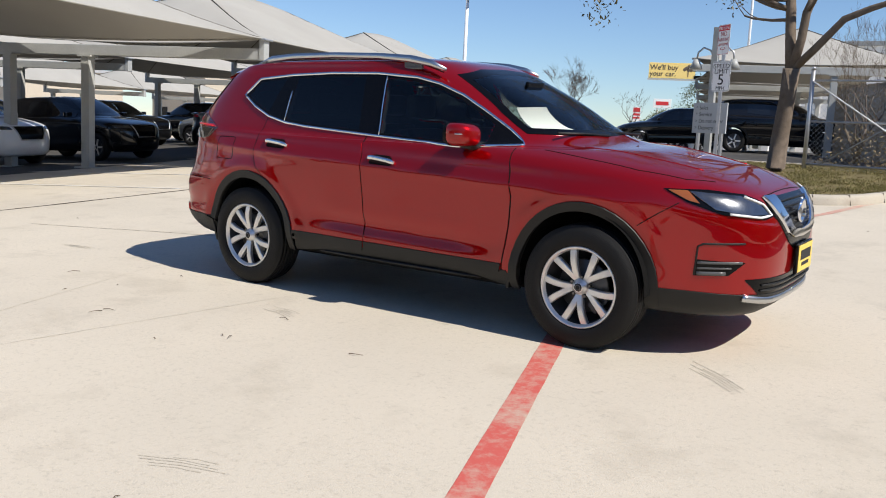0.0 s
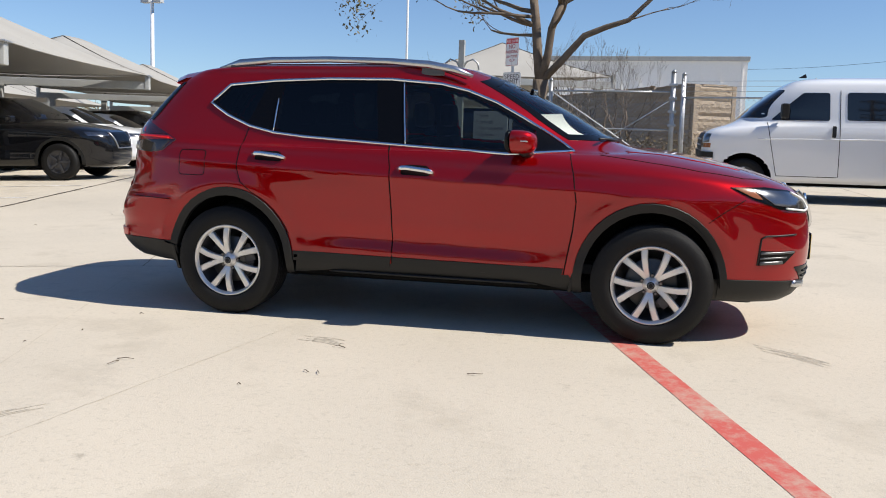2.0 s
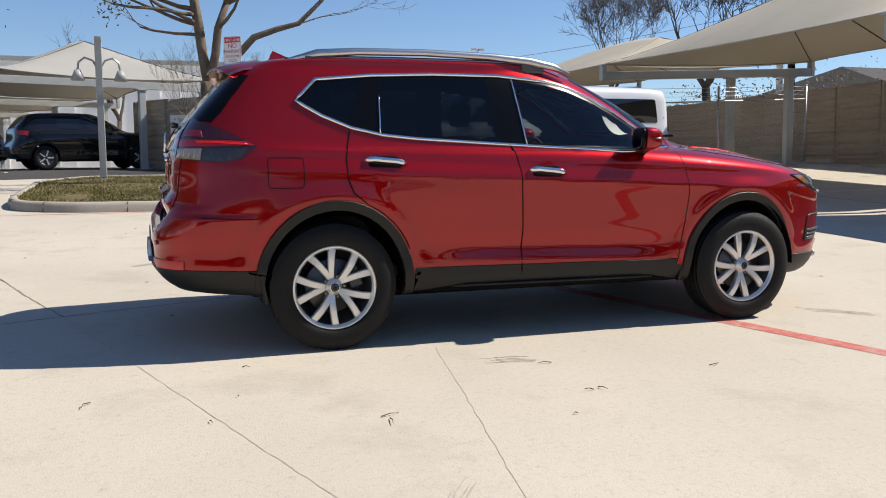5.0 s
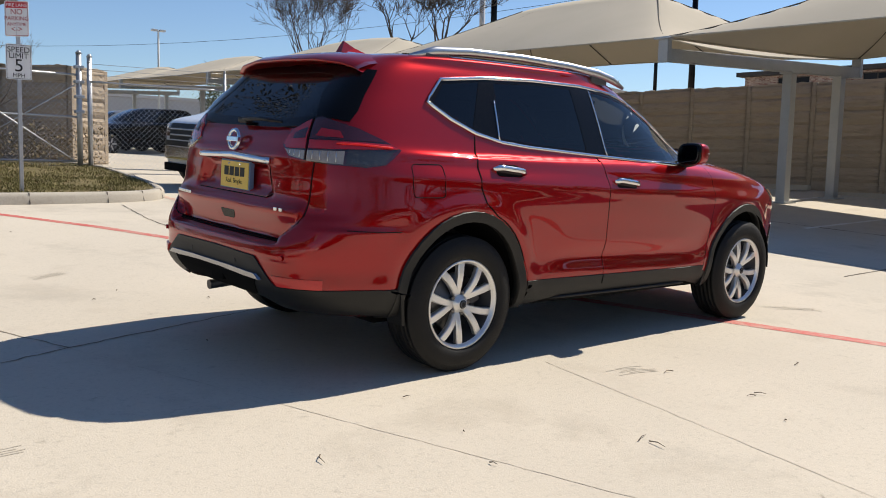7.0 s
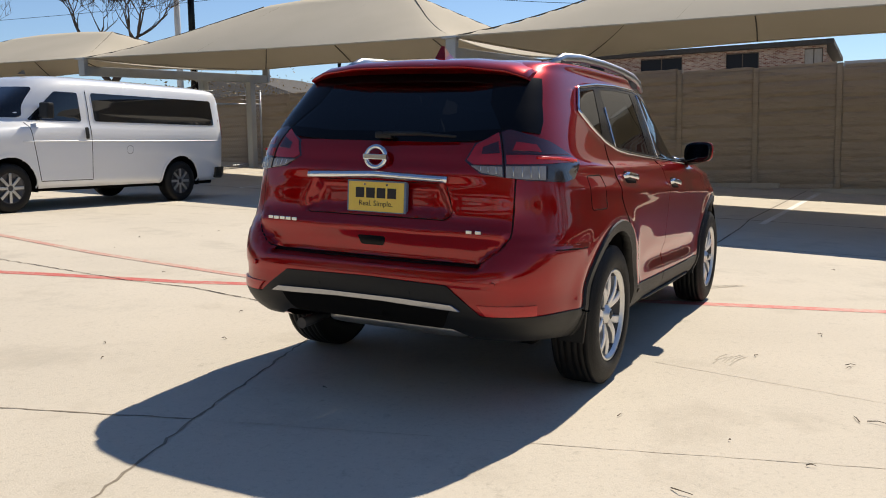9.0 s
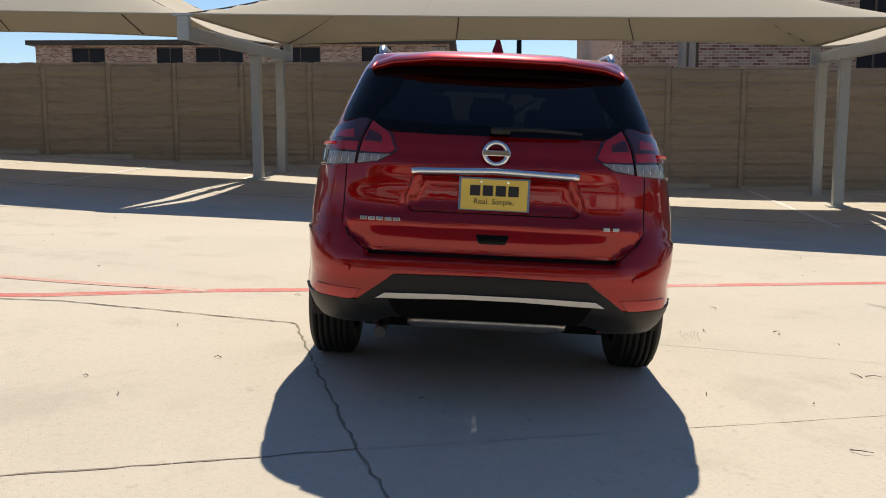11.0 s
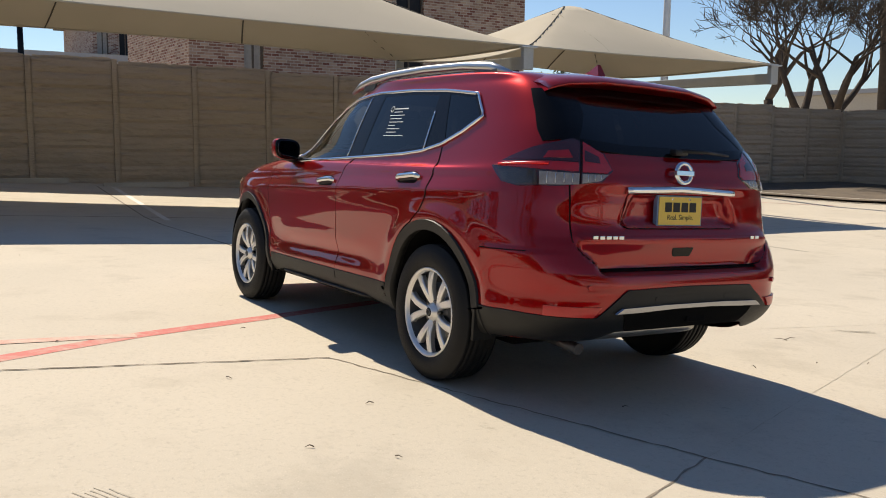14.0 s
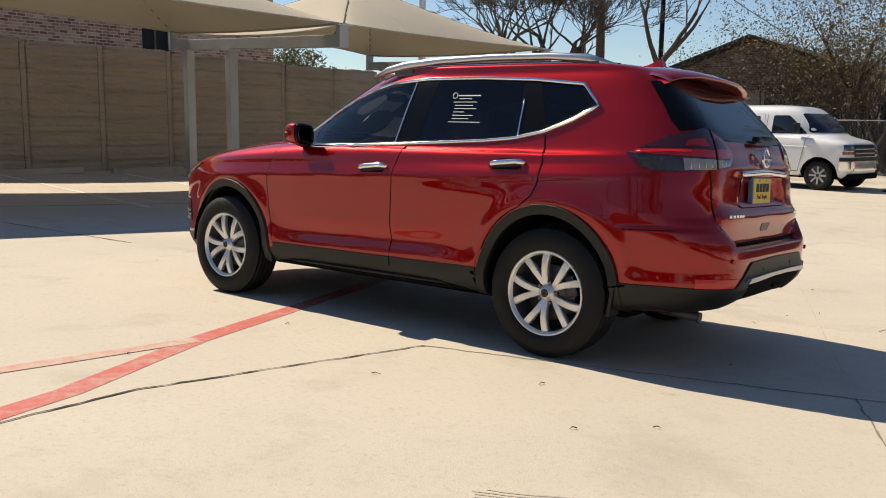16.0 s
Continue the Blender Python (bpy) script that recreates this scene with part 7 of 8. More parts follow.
def oak():
    """The island's tree: a leaning trunk that forks low, one long bare limb, sparse small leaves."""
    rnd = random.Random(11)
    x, y = -1.15, 12.75
    g = height(x, y) + 0.1
    t = empty("oak_tree", pose(x, y, g))
    tagged(t, "rough-barked live oak with sparse leaves on a grass island", "tree")
    tv, tf = [], []
    limb(tv, tf, [Vector(p) for p in ((0, 0, -0.2), (-0.02, 0, 0.1), (0.02, 0.0, 0.8), (0.07, 0.02, 1.5), (0.10, 0.0, 2.05))], [0.26, 0.19, 0.165, 0.155, 0.17], 12)
    part("trunk", mesh_of("trunk", tv, tf, BARK), BARK, t)
    vs, fs, tips = [], [], []
    fork = Vector((0.10, 0.0, 2.0))
    # left upright stem, right stem, long bare limb to the right
    limb(vs, fs, [fork, Vector((0.0, 0.1, 2.6)), Vector((-0.06, 0.15, 3.2)), Vector((-0.16, 0.2, 3.9))], [0.12, 0.10, 0.10, 0.09], 10)
    limb(vs, fs, [fork, Vector((0.24, -0.05, 2.6)), Vector((0.30, -0.1, 3.1)), Vector((0.48, -0.1, 3.6))], [0.10, 0.085, 0.08, 0.07], 10)
    limb(vs, fs, [fork, Vector((0.55, -0.1, 2.45)), Vector((1.0, -0.15, 2.95)), Vector((1.45, -0.2, 3.12)), Vector((1.9, -0.25, 3.25)), Vector((2.4, -0.2, 3.75)), Vector((2.75, -0.2, 4.3))], [0.085, 0.08, 0.07, 0.06, 0.05, 0.04, 0.03], 8)
    for p, d, L, r in (((-0.16, 0.2, 3.9), (-0.9, 0.1, 0.45), 1.7, 0.065), ((-0.16, 0.2, 3.9), (-0.2, 0.5, 0.9), 1.6, 0.065), ((-0.06, 0.15, 3.2), (-1, -0.5, 0.35), 1.5, 0.05), ((-0.1, 0.15, 3.5), (-1.0, 0.6, 0.2), 1.9, 0.055),
                       ((0.48, -0.1, 3.6), (0.9, 0.3, 0.5), 1.5, 0.05), ((0.48, -0.1, 3.6), (0.2, -0.6, 0.9), 1.5, 0.055), ((2.75, -0.2, 4.3), (0.6, 0, 0.8), 1.2, 0.03), ((0.30, -0.1, 3.1), (0.5, -0.9, 0.5), 1.5, 0.04), ((1.9, -0.25, 3.25), (0.7, 0.4, 0.3), 0.9, 0.02),
                       ((-0.16, 0.2, 3.9), (-0.3, -1.0, 0.9), 1.9, 0.06), ((0.48, -0.1, 3.6), (-0.2, -1.2, 0.9), 2.0, 0.055), ((-0.16, 0.2, 3.9), (-0.8, 0.8, 1.0), 1.9, 0.06), ((0.48, -0.1, 3.6), (0.8, 0.2, 1.3), 1.8, 0.05),
                       ((-0.06, 0.15, 3.2), (-1.0, 0.1, 0.12), 1.5, 0.045), ((-0.10, 0.15, 3.4), (-1.0, -0.5, -0.05), 1.7, 0.045), ((-0.02, 0.12, 3.0), (-0.9, 0.7, 0.1), 1.4, 0.04)):
        grow(vs, fs, tips, rnd, Vector(p), Vector(d), L, r, 4, 0.8, 0.2, 2)
    part("limb", mesh_of("limb", vs, fs, BARK), BARK, t)
    tips = [q[0] for q in tips if q[0].z > 2.7 and q[0].x < 1.2]
    leaf_cloud("crown", tips, 55, 0.22, 0.05, LEAF, t, 4)


oak()
bare_tree(0.4, 17.3, 3.0, 21, "bare many-stemmed crape myrtle behind a fence", 0.045, 5, 2, 0.6, 0.4, 6, first=0.30, mat=BARK)
bare_tree(-0.9, 19.5, 3.3, 22, "bare many-stemmed crape myrtle behind a fence", 0.045, 5, 2, 0.6, 0.4, 5, first=0.30, mat=BARK)
bare_tree(31.0, 54.0, 14.5, 23, "bare spreading tree beyond the lot", 0.28, 6, 3, 0.95, 0.3, first=0.25)
bare_tree(20.6, 26.5, 8.6, 24, "bare spreading tree beyond the wall", 0.22, 6, 3, 0.9, 0.3)
bare_tree(15.2, -27.2, 9.5, 25, "large bare tree with many crooked limbs behind the wall", 0.26, 6, 3, 0.85, 0.15, 3, first=0.26)
bare_tree(24.5, -36.0, 10.5, 26, "large bare tree behind the wall", 0.3, 5, 3, 0.8, 0.3)
bare_tree(8.6, -22.0, 7.5, 27, "slender leaning bare tree in front of the wall", 0.15, 4, 2, 0.7, 0.4, lean=(-0.12, 0), first=0.45)
bare_tree(2.5, -28.5, 8.0, 28, "scrubby tree with a few dry leaves", 0.16, 5, 2, 0.8, 0.25, 3, leaves=(8, 0.13, 0.05, LEAF_DRY))
bare_tree(-2.0, -26.5, 8.5, 29, "scrubby tree with a few yellow-green leaves", 0.2, 5, 2, 0.8, 0.25, 2, leaves=(8, 0.13, 0.05, LEAF_DRY))
bare_tree(-7.5, -27.5, 8.5, 30, "scrubby tree with a few yellow-green leaves", 0.2, 5, 2, 0.8, 0.25, 2, leaves=(8, 0.13, 0.05, LEAF_FAR))
bare_tree(-3.6, 45.0, 7.5, 31, "bare tree beyond the far canopies", 0.16, 4, 2, 0.8, 0.35)
bare_tree(-14.5, 56.0, 7.0, 32, "bare tree beyond the far canopies", 0.16, 4, 2, 0.8, 0.35)


bare_tree(-41.5, 80.0, 8.5, 33, "bare tree far beyond the lot", 0.2, 5, 3, 0.9, 0.3)
bare_tree(-37.0, 88.0, 6.5, 34, "bare tree far beyond the lot", 0.16, 5, 2, 0.9, 0.3)


def far_trees():
    """Green crowns and scrub on the skyline."""
    rnd = random.Random(77)
    for k, (x, y, h, w, m) in enumerate(((-26.3, 85, 8.4, 7, LEAF_FAR), (-31.5, 84, 4.2, 4.5, LEAF_FAR), (-48, 86, 6.5, 6, LEAF_FAR), (-64, 84, 6.0, 8, LEAF_DRY), (-44, 130, 8, 10, LEAF_FAR), (22, 46, 5.5, 5, LEAF_FAR), (26, -9.5, 4.2, 4, LEAF_FAR), (34, -30, 5.5, 5, LEAF_FAR))):
        t = empty("leafy_tree", pose(x, y, height(x, y)))
        tagged(t, "leafy green tree far beyond the lot", "tree", group="far leafy trees")
        part("trunk", cyl_bm((0, 0, -0.3), (0, 0, h * 0.5), 0.22, 0.12, 8), BARK_DARK, t)
        cs = []
        for _ in range(70):
            a, b = rnd.uniform(0, 6.28), rnd.uniform(-0.5, 1)
            r = math.sqrt(max(0.05, 1 - b * b)) * w * 0.5 * rnd.uniform(0.5, 1)
            cs.append(Vector((r * math.cos(a), r * math.sin(a), h * 0.62 + b * h * 0.34)))
        leaf_cloud("crown", cs, 60, w * 0.06, 0.11, m, t, k)


far_trees()


def brush():
    """Tangled dry brush along the south fence."""
    rnd = random.Random(41)
    vs, fs, tips = [], [], []
    # the western stretch is unseen, added as a dark backdrop for reflections
    for i in range(80):
        x, y = rnd.uniform(-26, 9.5), rnd.uniform(-30, -26.0)
        for s in range(3):
            d = Vector((rnd.uniform(-0.6, 0.6), rnd.uniform(-0.5, 0.5), 1))
            grow(vs, fs, tips, rnd, Vector((x, y, height(x, y))), d, rnd.uniform(1.2, 2.1), rnd.uniform(0.03, 0.06), 3, 0.8, 0.2, 2)
    tagged(part("brush_stems", mesh_of("brush_stems", vs, fs, BARK_DARK), BARK_DARK, None), "tangled dry stems along the south fence", "brush", kind="stuff")
    a = [q[0] for q in tips if rnd.random() < 0.9]
    o = leaf_cloud("brush_leaves", a, 9, 0.30, 0.05, LEAF_DRY, None, 5)
    tagged(o, "dry brown and yellow-green leaves of the brush", "foliage", kind="stuff")
    vs, fs, tips = [], [], []
    for i in range(40):
        x, y = rnd.uniform(-3.5, 6.2), rnd.uniform(-28.6, -26.2)
        for k in range(2):
            d = Vector((rnd.uniform(-0.5, 0.5), rnd.uniform(-0.4, 0.4), 1))
            grow(vs, fs, tips, rnd, Vector((x, y, height(x, y))), d, rnd.uniform(1.7, 2.6), rnd.uniform(0.04, 0.08), 4, 0.85, 0.15, 2)
    tagged(part("thicket_stems", mesh_of("thicket_stems", vs, fs, BARK_DARK), BARK_DARK, None), "crooked grey-brown stems of a thicket before the house", "brush", kind="stuff")
    o = leaf_cloud("thicket_leaves", [q[0] for q in tips], 14, 0.36, 0.052, LEAF_DRY, None, 12)
    tagged(o, "small dry tan and olive leaves of the thicket", "foliage", kind="stuff")
    low = [Vector((rnd.uniform(-26, 9), rnd.uniform(-29.5, -26.5), rnd.uniform(0, 2.6))) for _ in range(900)]
    o = leaf_cloud("ivy_leaves", low, 14, 0.35, 0.055, LEAF, None, 6)
    tagged(o, "dark ivy and weeds low in the brush", "foliage", kind="stuff")


    bank = [Vector((wall_x(y) + rnd.uniform(1.2, 5), y, rnd.uniform(1.5, 4.2))) for y in [rnd.uniform(17, 30) for _ in range(150)]]
    o = leaf_cloud("bank_leaves", bank, 24, 0.4, 0.06, LEAF_DRY, None, 8)
    tagged(o, "dry brown scrub behind the wall", "foliage", kind="stuff")
    gate_low = [Vector((rnd.uniform(-0.9, 2.6), rnd.uniform(15.2, 16.2), height(0, 15.5) + rnd.uniform(0, 0.85))) for _ in range(120)]
    o = leaf_cloud("hedge_leaves", gate_low, 22, 0.16, 0.035, LEAF_DRY, None, 7)
    tagged(o, "dry dark hedge behind the gate", "foliage", kind="stuff")


brush()

# ---- fences, buildings, poles, wires
def wire_net(name, a, b, h, parent, gap=0.075, r=0.0032):
    """Diamond chain-link between two plan points, as thin zigzag wires."""
    a, b = Vector(a), Vector(b)
    L = (b - a).length
    d = (b - a) / L
    vs, fs = [], []

    def stick(p, q):
        k = len(vs)
        n = Vector((-d.y, d.x, 0)) * r
        for e in (p, q):
            vs.extend([e + n, e - n + Vector((0, 0, r)), e - n - Vector((0, 0, r))])
        fs.extend([(k, k + 1, k + 4, k + 3), (k + 1, k + 2, k + 5, k + 4), (k + 2, k, k + 3, k + 5)])

    def at(s, z):
        p = a + d * s
        return Vector((p.x, p.y, height(p.x, p.y) + 0.06 + z))
    c = -h
    while c < L:
        s0, s1 = max(0, c), min(L, c + h)
        if s1 > s0:
            stick(at(s0, s0 - c), at(s1, s1 - c))
            stick(at(s0, h - (s0 - c)), at(s1, h - (s1 - c)))
        c += gap * 1.414
    return part(name, mesh_of(name, vs, fs, GALV, smooth=False), GALV, parent)


def fence(pts, h, label, top_wires=True, every=2.9):
    root = empty("chain_link_fence")
    tagged(root, label, "fence", kind="structure")
    for i in range(len(pts) - 1):
        a, b = Vector(pts[i]), Vector(pts[i + 1])
        n = max(1, round((b - a).length / every))
        for k in range(n + (1 if i == len(pts) - 2 else 0)):
            p = a.lerp(b, k / n)
            z = height(p.x, p.y)
            po = part("fence_post", cyl_bm((p.x, p.y, z - 0.1), (p.x, p.y, z + h + (0.38 if top_wires else 0.05)), 0.03, 0.03, 10), GALV, root)
            part("post_cap", cyl_bm((p.x, p.y, z + h + (0.38 if top_wires else 0.05)), (p.x, p.y, z + h + (0.42 if top_wires else 0.09)), 0.038, 0.012, 10), GALV, po)
        rails = [(h, 0.022), (0.08, 0.012)] + ([(h + 0.14, 0.005), (h + 0.25, 0.005), (h + 0.36, 0.005)] if top_wires else [])
        for dz, r in rails:
            part("fence_rail", tube_mesh("g", [(p.x, p.y, height(p.x, p.y) + dz) for p in (a.lerp(b, t / 6) for t in range(7))], r, GALV, 6), GALV, root)
        o = wire_net("chain_link", a, b, h - 0.06, root)
        o["kind"] = "stuff"
    return root


fence([(1.95, 14.25), (4.6, 13.5), (9.0, 13.9), (15.9, 15.1)], 1.85, "galvanised chain-link fence with strands of wire above it")
fence([(-24, -24.6), (-8, -24.4), (6.3, -25.2)], 1.75, "chain-link fence before dry brush", False)


def gate():
    root = empty("swing_gate")
    tagged(root, "galvanised chain-link swing gate with a diagonal brace", "gate")
    a, b = Vector((-1.0, 14.35)), Vector((1.75, 14.25))
    for p, r, h in ((a, 0.045, 2.1), (b, 0.055, 2.30), (Vector((1.98, 14.3)), 0.05, 2.25)):
        z = height(p.x, p.y) + 0.1
        part("gate_post", cyl_bm((p.x, p.y, z - 0.2), (p.x, p.y, z + h), r, r, 12), GALV, root)
        part("post_cap", cyl_bm((p.x, p.y, z + h), (p.x, p.y, z + h + 0.06), r * 1.25, r * 0.5, 12), GALV, root)
    z0, z1 = height(a.x, a.y) + 0.22, height(b.x, b.y) + 0.22
    for h in (0.0, 0.9, 1.75):
        part("gate_rail", tube_mesh("g", [(a.x, a.y, z0 + h), (b.x, b.y, z1 + h)], 0.022, GALV, 8), GALV, root)
    part("gate_brace", tube_mesh("g", [(a.x, a.y - 0.03, z0 + 1.75), (b.x - 0.1, b.y - 0.03, z1)], 0.016, SIGN_WHITE, 6), SIGN_WHITE, root)
    part("gate_brace", tube_mesh("g", [(a.x + 0.3, a.y - 0.02, z0), (b.x, b.y - 0.02, z1 + 1.6)], 0.014, GALV, 6), GALV, root)
    wire_net("chain_link", a, b, 1.75, root)
    for z in (1.2, 1.5, 1.8, 2.1):
        part("hinge", box_bm((1.66, 14.18, height(1.75, 14.2) + z), (1.84, 14.32, height(1.75, 14.2) + z + 0.06), None, 0.01), GALV, root)


gate()


def camera_post():
    x, y = -3.2, 14.6
    g = height(x, y)
    root = empty("lamp_post", pose(x, y, g))
    tagged(root, "square grey post with two hooded lamps on goosenecks", "post")
    part("post", box_bm((-0.07, -0.07, -0.1), (0.07, 0.07, 3.15), None, 0.01), STEEL_PAINT, root)
    for s in (-1, 1):
        arm = part("gooseneck", tube_mesh("g", [(0, 0, 2.42), (0.12 * s, 0, 2.64), (0.28 * s, 0, 2.70), (0.4 * s, 0, 2.60), (0.43 * s, 0, 2.42)], 0.022, GALV, 8), GALV, root)
        part("lamp_hood", cyl_bm((0.43 * s, 0, 2.22), (0.43 * s, 0, 2.44), 0.15, 0.06, 16), STEEL_PAINT, arm)


camera_post()

# brick buildings beyond the wall
def brick():
    m, n, l, b = node_mat("mottled_brick")
    b.inputs["Roughness"].default_value = 0.9
    co, mp, br = n.new("ShaderNodeTexCoord"), n.new("ShaderNodeMapping"), n.new("ShaderNodeTexBrick")
    sep, comb, add = n.new("ShaderNodeSeparateXYZ"), n.new("ShaderNodeCombineXYZ"), n.new("ShaderNodeMath")
    l.new(co.outputs["Object"], sep.inputs[0])
    l.new(sep.outputs["X"], add.inputs[0]), l.new(sep.outputs["Y"], add.inputs[1])
    l.new(add.outputs[0], comb.inputs["X"]), l.new(sep.outputs["Z"], comb.inputs["Y"])
    l.new(comb.outputs[0], br.inputs["Vector"])
    br.inputs["Color1"].default_value, br.inputs["Color2"].default_value, br.inputs["Mortar"].default_value = (0.27, 0.10, 0.065, 1), (0.66, 0.48, 0.36, 1), (0.60, 0.52, 0.44, 1)
    br.inputs["Scale"].default_value, br.inputs["Brick Width"].default_value, br.inputs["Row Height"].default_value, br.inputs["Mortar Size"].default_value = 1.0, 0.25, 0.09, 0.012
    br.inputs["Bias"].default_value = -0.1
    t, x = n.new("ShaderNodeTexNoise"), n.new("ShaderNodeMix")
    t.inputs["Scale"].default_value = 1.2
    x.data_type, x.blend_type = "RGBA", "MULTIPLY"
    x.inputs["Factor"].default_value = 0.5
    t.inputs["Detail"].default_value = 5
    l.new(co.outputs["Object"], t.inputs["Vector"]), l.new(br.outputs["Color"], x.inputs["A"]), l.new(t.outputs["Fac"], x.inputs["B"])
    l.new(x.outputs["Result"], b.inputs["Base Color"])
    k = n.new("ShaderNodeBump")
    k.inputs["Strength"].default_value, k.inputs["Distance"].default_value = 0.6, 0.02
    l.new(br.outputs["Fac"], k.inputs["Height"])
    k.invert = True
    l.new(k.outputs[0], b.inputs["Normal"])
    return m


BRICK = brick()
# window panes painted near black for the shade in their recesses
SHADE_PANE = plain("shaded_window_pane", (0.012, 0.013, 0.017), 0.5, spec=0.2)
ROOF = plain("dark_shingle", (0.055, 0.048, 0.042), 0.9, vary=0.3, scale=4, bump=0.5, bump_scale=30)
TRIM = plain("brown_trim", (0.10, 0.075, 0.055), 0.7)
STONE = plain("grey_render", (0.36, 0.33, 0.29), 0.9, vary=0.2, bump=0.4, bump_scale=60)


def block(name, x0, x1, y0, y1, z0, z1, label, wins, roof="flat", face="x", group="brick buildings"):
    """A building with its windows cut into boxes of wall: piers between recessed panes on the face towards the lot."""
    root = empty(name)
    tagged(root, label, "building", group=group)
    part("wall", box_bm((x0 + 0.25, y0 + 0.25, z0), (x1, y1 - 0.25, z1)), BRICK, root)
    # faced skin with real openings: columns of brick between window strips
    ys = [y0] + [v for w in wins for v in w[:2]] + [y1]
    for i in range(0, len(ys), 2):
        part("brick_pier", box_bm((x0, ys[i], z0), (x0 + 0.25, ys[i + 1], z1)), BRICK, root)
    for a, b, lo, hi, mat in wins:
        part("brick_sill", box_bm((x0, a, z0), (x0 + 0.25, b, lo)), BRICK, root)
        part("brick_head", box_bm((x0, a, hi), (x0 + 0.25, b, z1)), BRICK, root)
        w = part("window", box_bm((x0 + 0.14, a, lo), (x0 + 0.2, b, hi)), mat, root)
        part("window_frame", box_bm((x0 + 0.10, a, lo), (x0 + 0.16, a + 0.07, hi)), TRIM, w)
        part("window_frame", box_bm((x0 + 0.10, (a + b) / 2 - 0.03, lo), (x0 + 0.16, (a + b) / 2 + 0.03, hi)), TRIM, w)
        part("window_frame", box_bm((x0 + 0.10, a, hi - 0.07), (x0 + 0.16, b, hi)), TRIM, w)
    if roof == "gable":
        xm, e, up = (x0 + x1) / 2, 0.45, 1.15
        tri = [(x0 + 0.25, y, z1) for y in (y0 + 0.3, y1 - 0.3)] + [(x1, y, z1) for y in (y0 + 0.3, y1 - 0.3)] + [(xm, y, z1 + up - 0.1) for y in (y0 + 0.3, y1 - 0.3)]
        part("gable_wall", mesh_of("g", tri, [(0, 2, 4), (1, 5, 3), (0, 4, 5, 1), (2, 3, 5, 4)], BRICK, smooth=False), BRICK, root)
        for xe in (x0 - e, x1 + e):
            q = [(xe, y0 - e, z1 - 0.2), (xe, y1 + e, z1 - 0.2), (xm, y1 + e, z1 + up), (xm, y0 - e, z1 + up)]
            part("roof", mesh_of("g", q + [(x, y, z - 0.16) for x, y, z in q], [(0, 1, 2, 3), (7, 6, 5, 4), (0, 4, 5, 1), (1, 5, 6, 2), (2, 6, 7, 3), (3, 7, 4, 0)], ROOF, smooth=False), ROOF, root)
    elif roof == "flat":
        part("roof", box_bm((x0 - 0.55, y0 - 0.45, z1), (x1 + 0.4, y1 + 0.45, z1 + 0.32), None, 0.02), ROOF, root)
    else:
        ym, e = (y0 + y1) / 2, 0.5
        vs = [(x0 - e, y0 - e, z1), (x1 + e, y0 - e, z1), (x1 + e, y1 + e, z1), (x0 - e, y1 + e, z1), (x0 + 2.0, ym, z1 + roof), (x1 - 2.0, ym, z1 + roof)]
        part("roof", mesh_of("g", vs + [(x, y, z - 0.18) for x, y, z in vs[:4]], [(0, 1, 5, 4), (1, 2, 5), (2, 3, 4, 5), (3, 0, 4), (0, 3, 9, 6), (0, 6, 7, 1), (1, 7, 8, 2), (2, 8, 9, 3)], ROOF, smooth=False), ROOF, root)
    return root


W2 = [(-6.95, -6.3, 2.2, 5.4, STONE), (-9.7, -9.1, 4.6, 6.2, SHADE_PANE), (-12.8, -11.7, 2.4, 6.6, SHADE_PANE)]
block("brick_apartments", 21.2, 30, -17.2, -4.6, 0.0, 7.6, "two-storey mottled brick apartment block with dark windows", sorted(W2))
W1 = [(1.7, 2.8, 4.6, 7.7, STONE), (5.6, 7.7, 4.8, 7.7, SHADE_PANE), (10.6, 13.5, 4.8, 7.7, SHADE_PANE), (16.1, 19.5, 4.8, 7.7, SHADE_PANE), (20.4, 22.3, 4.8, 7.7, SHADE_PANE), (26.0, 28.4, 4.8, 7.7, SHADE_PANE)]
block("brick_apartments", 56, 68, 1.5, 31.0, 0.0, 7.85, "long two-storey mottled brick building with dark windows and an overhanging roof", W1)
W3 = [(-9.6, -8.9, 4.0, 8.6, STONE), (-11.1, -10.3, 4.4, 8.6, SHADE_PANE), (-13.4, -12.4, 4.4, 8.6, SHADE_PANE), (-17.5, -15.5, 4.4, 8.6, SHADE_PANE)]
block("brick_apartments", 56, 68, -26.0, -8.6, 0.0, 9.4, "far mottled brick apartment block with dark window bays", sorted(W3))
block("brick_house", 4.4, 11.0, -37.0, -29.5, -0.3, 3.55, "brick house with a dark gabled roof behind brush", [(-34.5, -33.3, 1.0, 2.6, DARK_GLASS)], "gable")
block("brick_house", 24, 33, 19.0, 30.0, 0.0, 3.5, "low house with a brown hipped roof", [(22, 23.2, 1, 2.4, DARK_GLASS)], 1.6)


def far_hall():
    root = empty("white_warehouse")
    tagged(root, "plain white metal-clad warehouse beyond the fence", "building")
    white = plain("white_cladding", (0.86, 0.84, 0.80), 0.6, vary=0.04)
    part("wall", box_bm((-14, 64, -0.5), (8.2, 95, 9.0)), white, root)
    part("parapet", box_bm((-14.15, 63.85, 8.85), (8.35, 95.1, 9.2), None, 0.03), STEEL_PAINT, root)
    for i in range(15):
        x = -13.2 + 1.5 * i
        part("cladding_rib", box_bm((x, 63.93, 0.4), (x + 0.08, 64.0, 8.85)), white, root)
    for i in range(8):
        y = 66 + 3.6 * i
        part("cladding_rib", box_bm((8.2, y, 0.4), (8.27, y + 0.08, 8.85)), white, root)


far_hall()


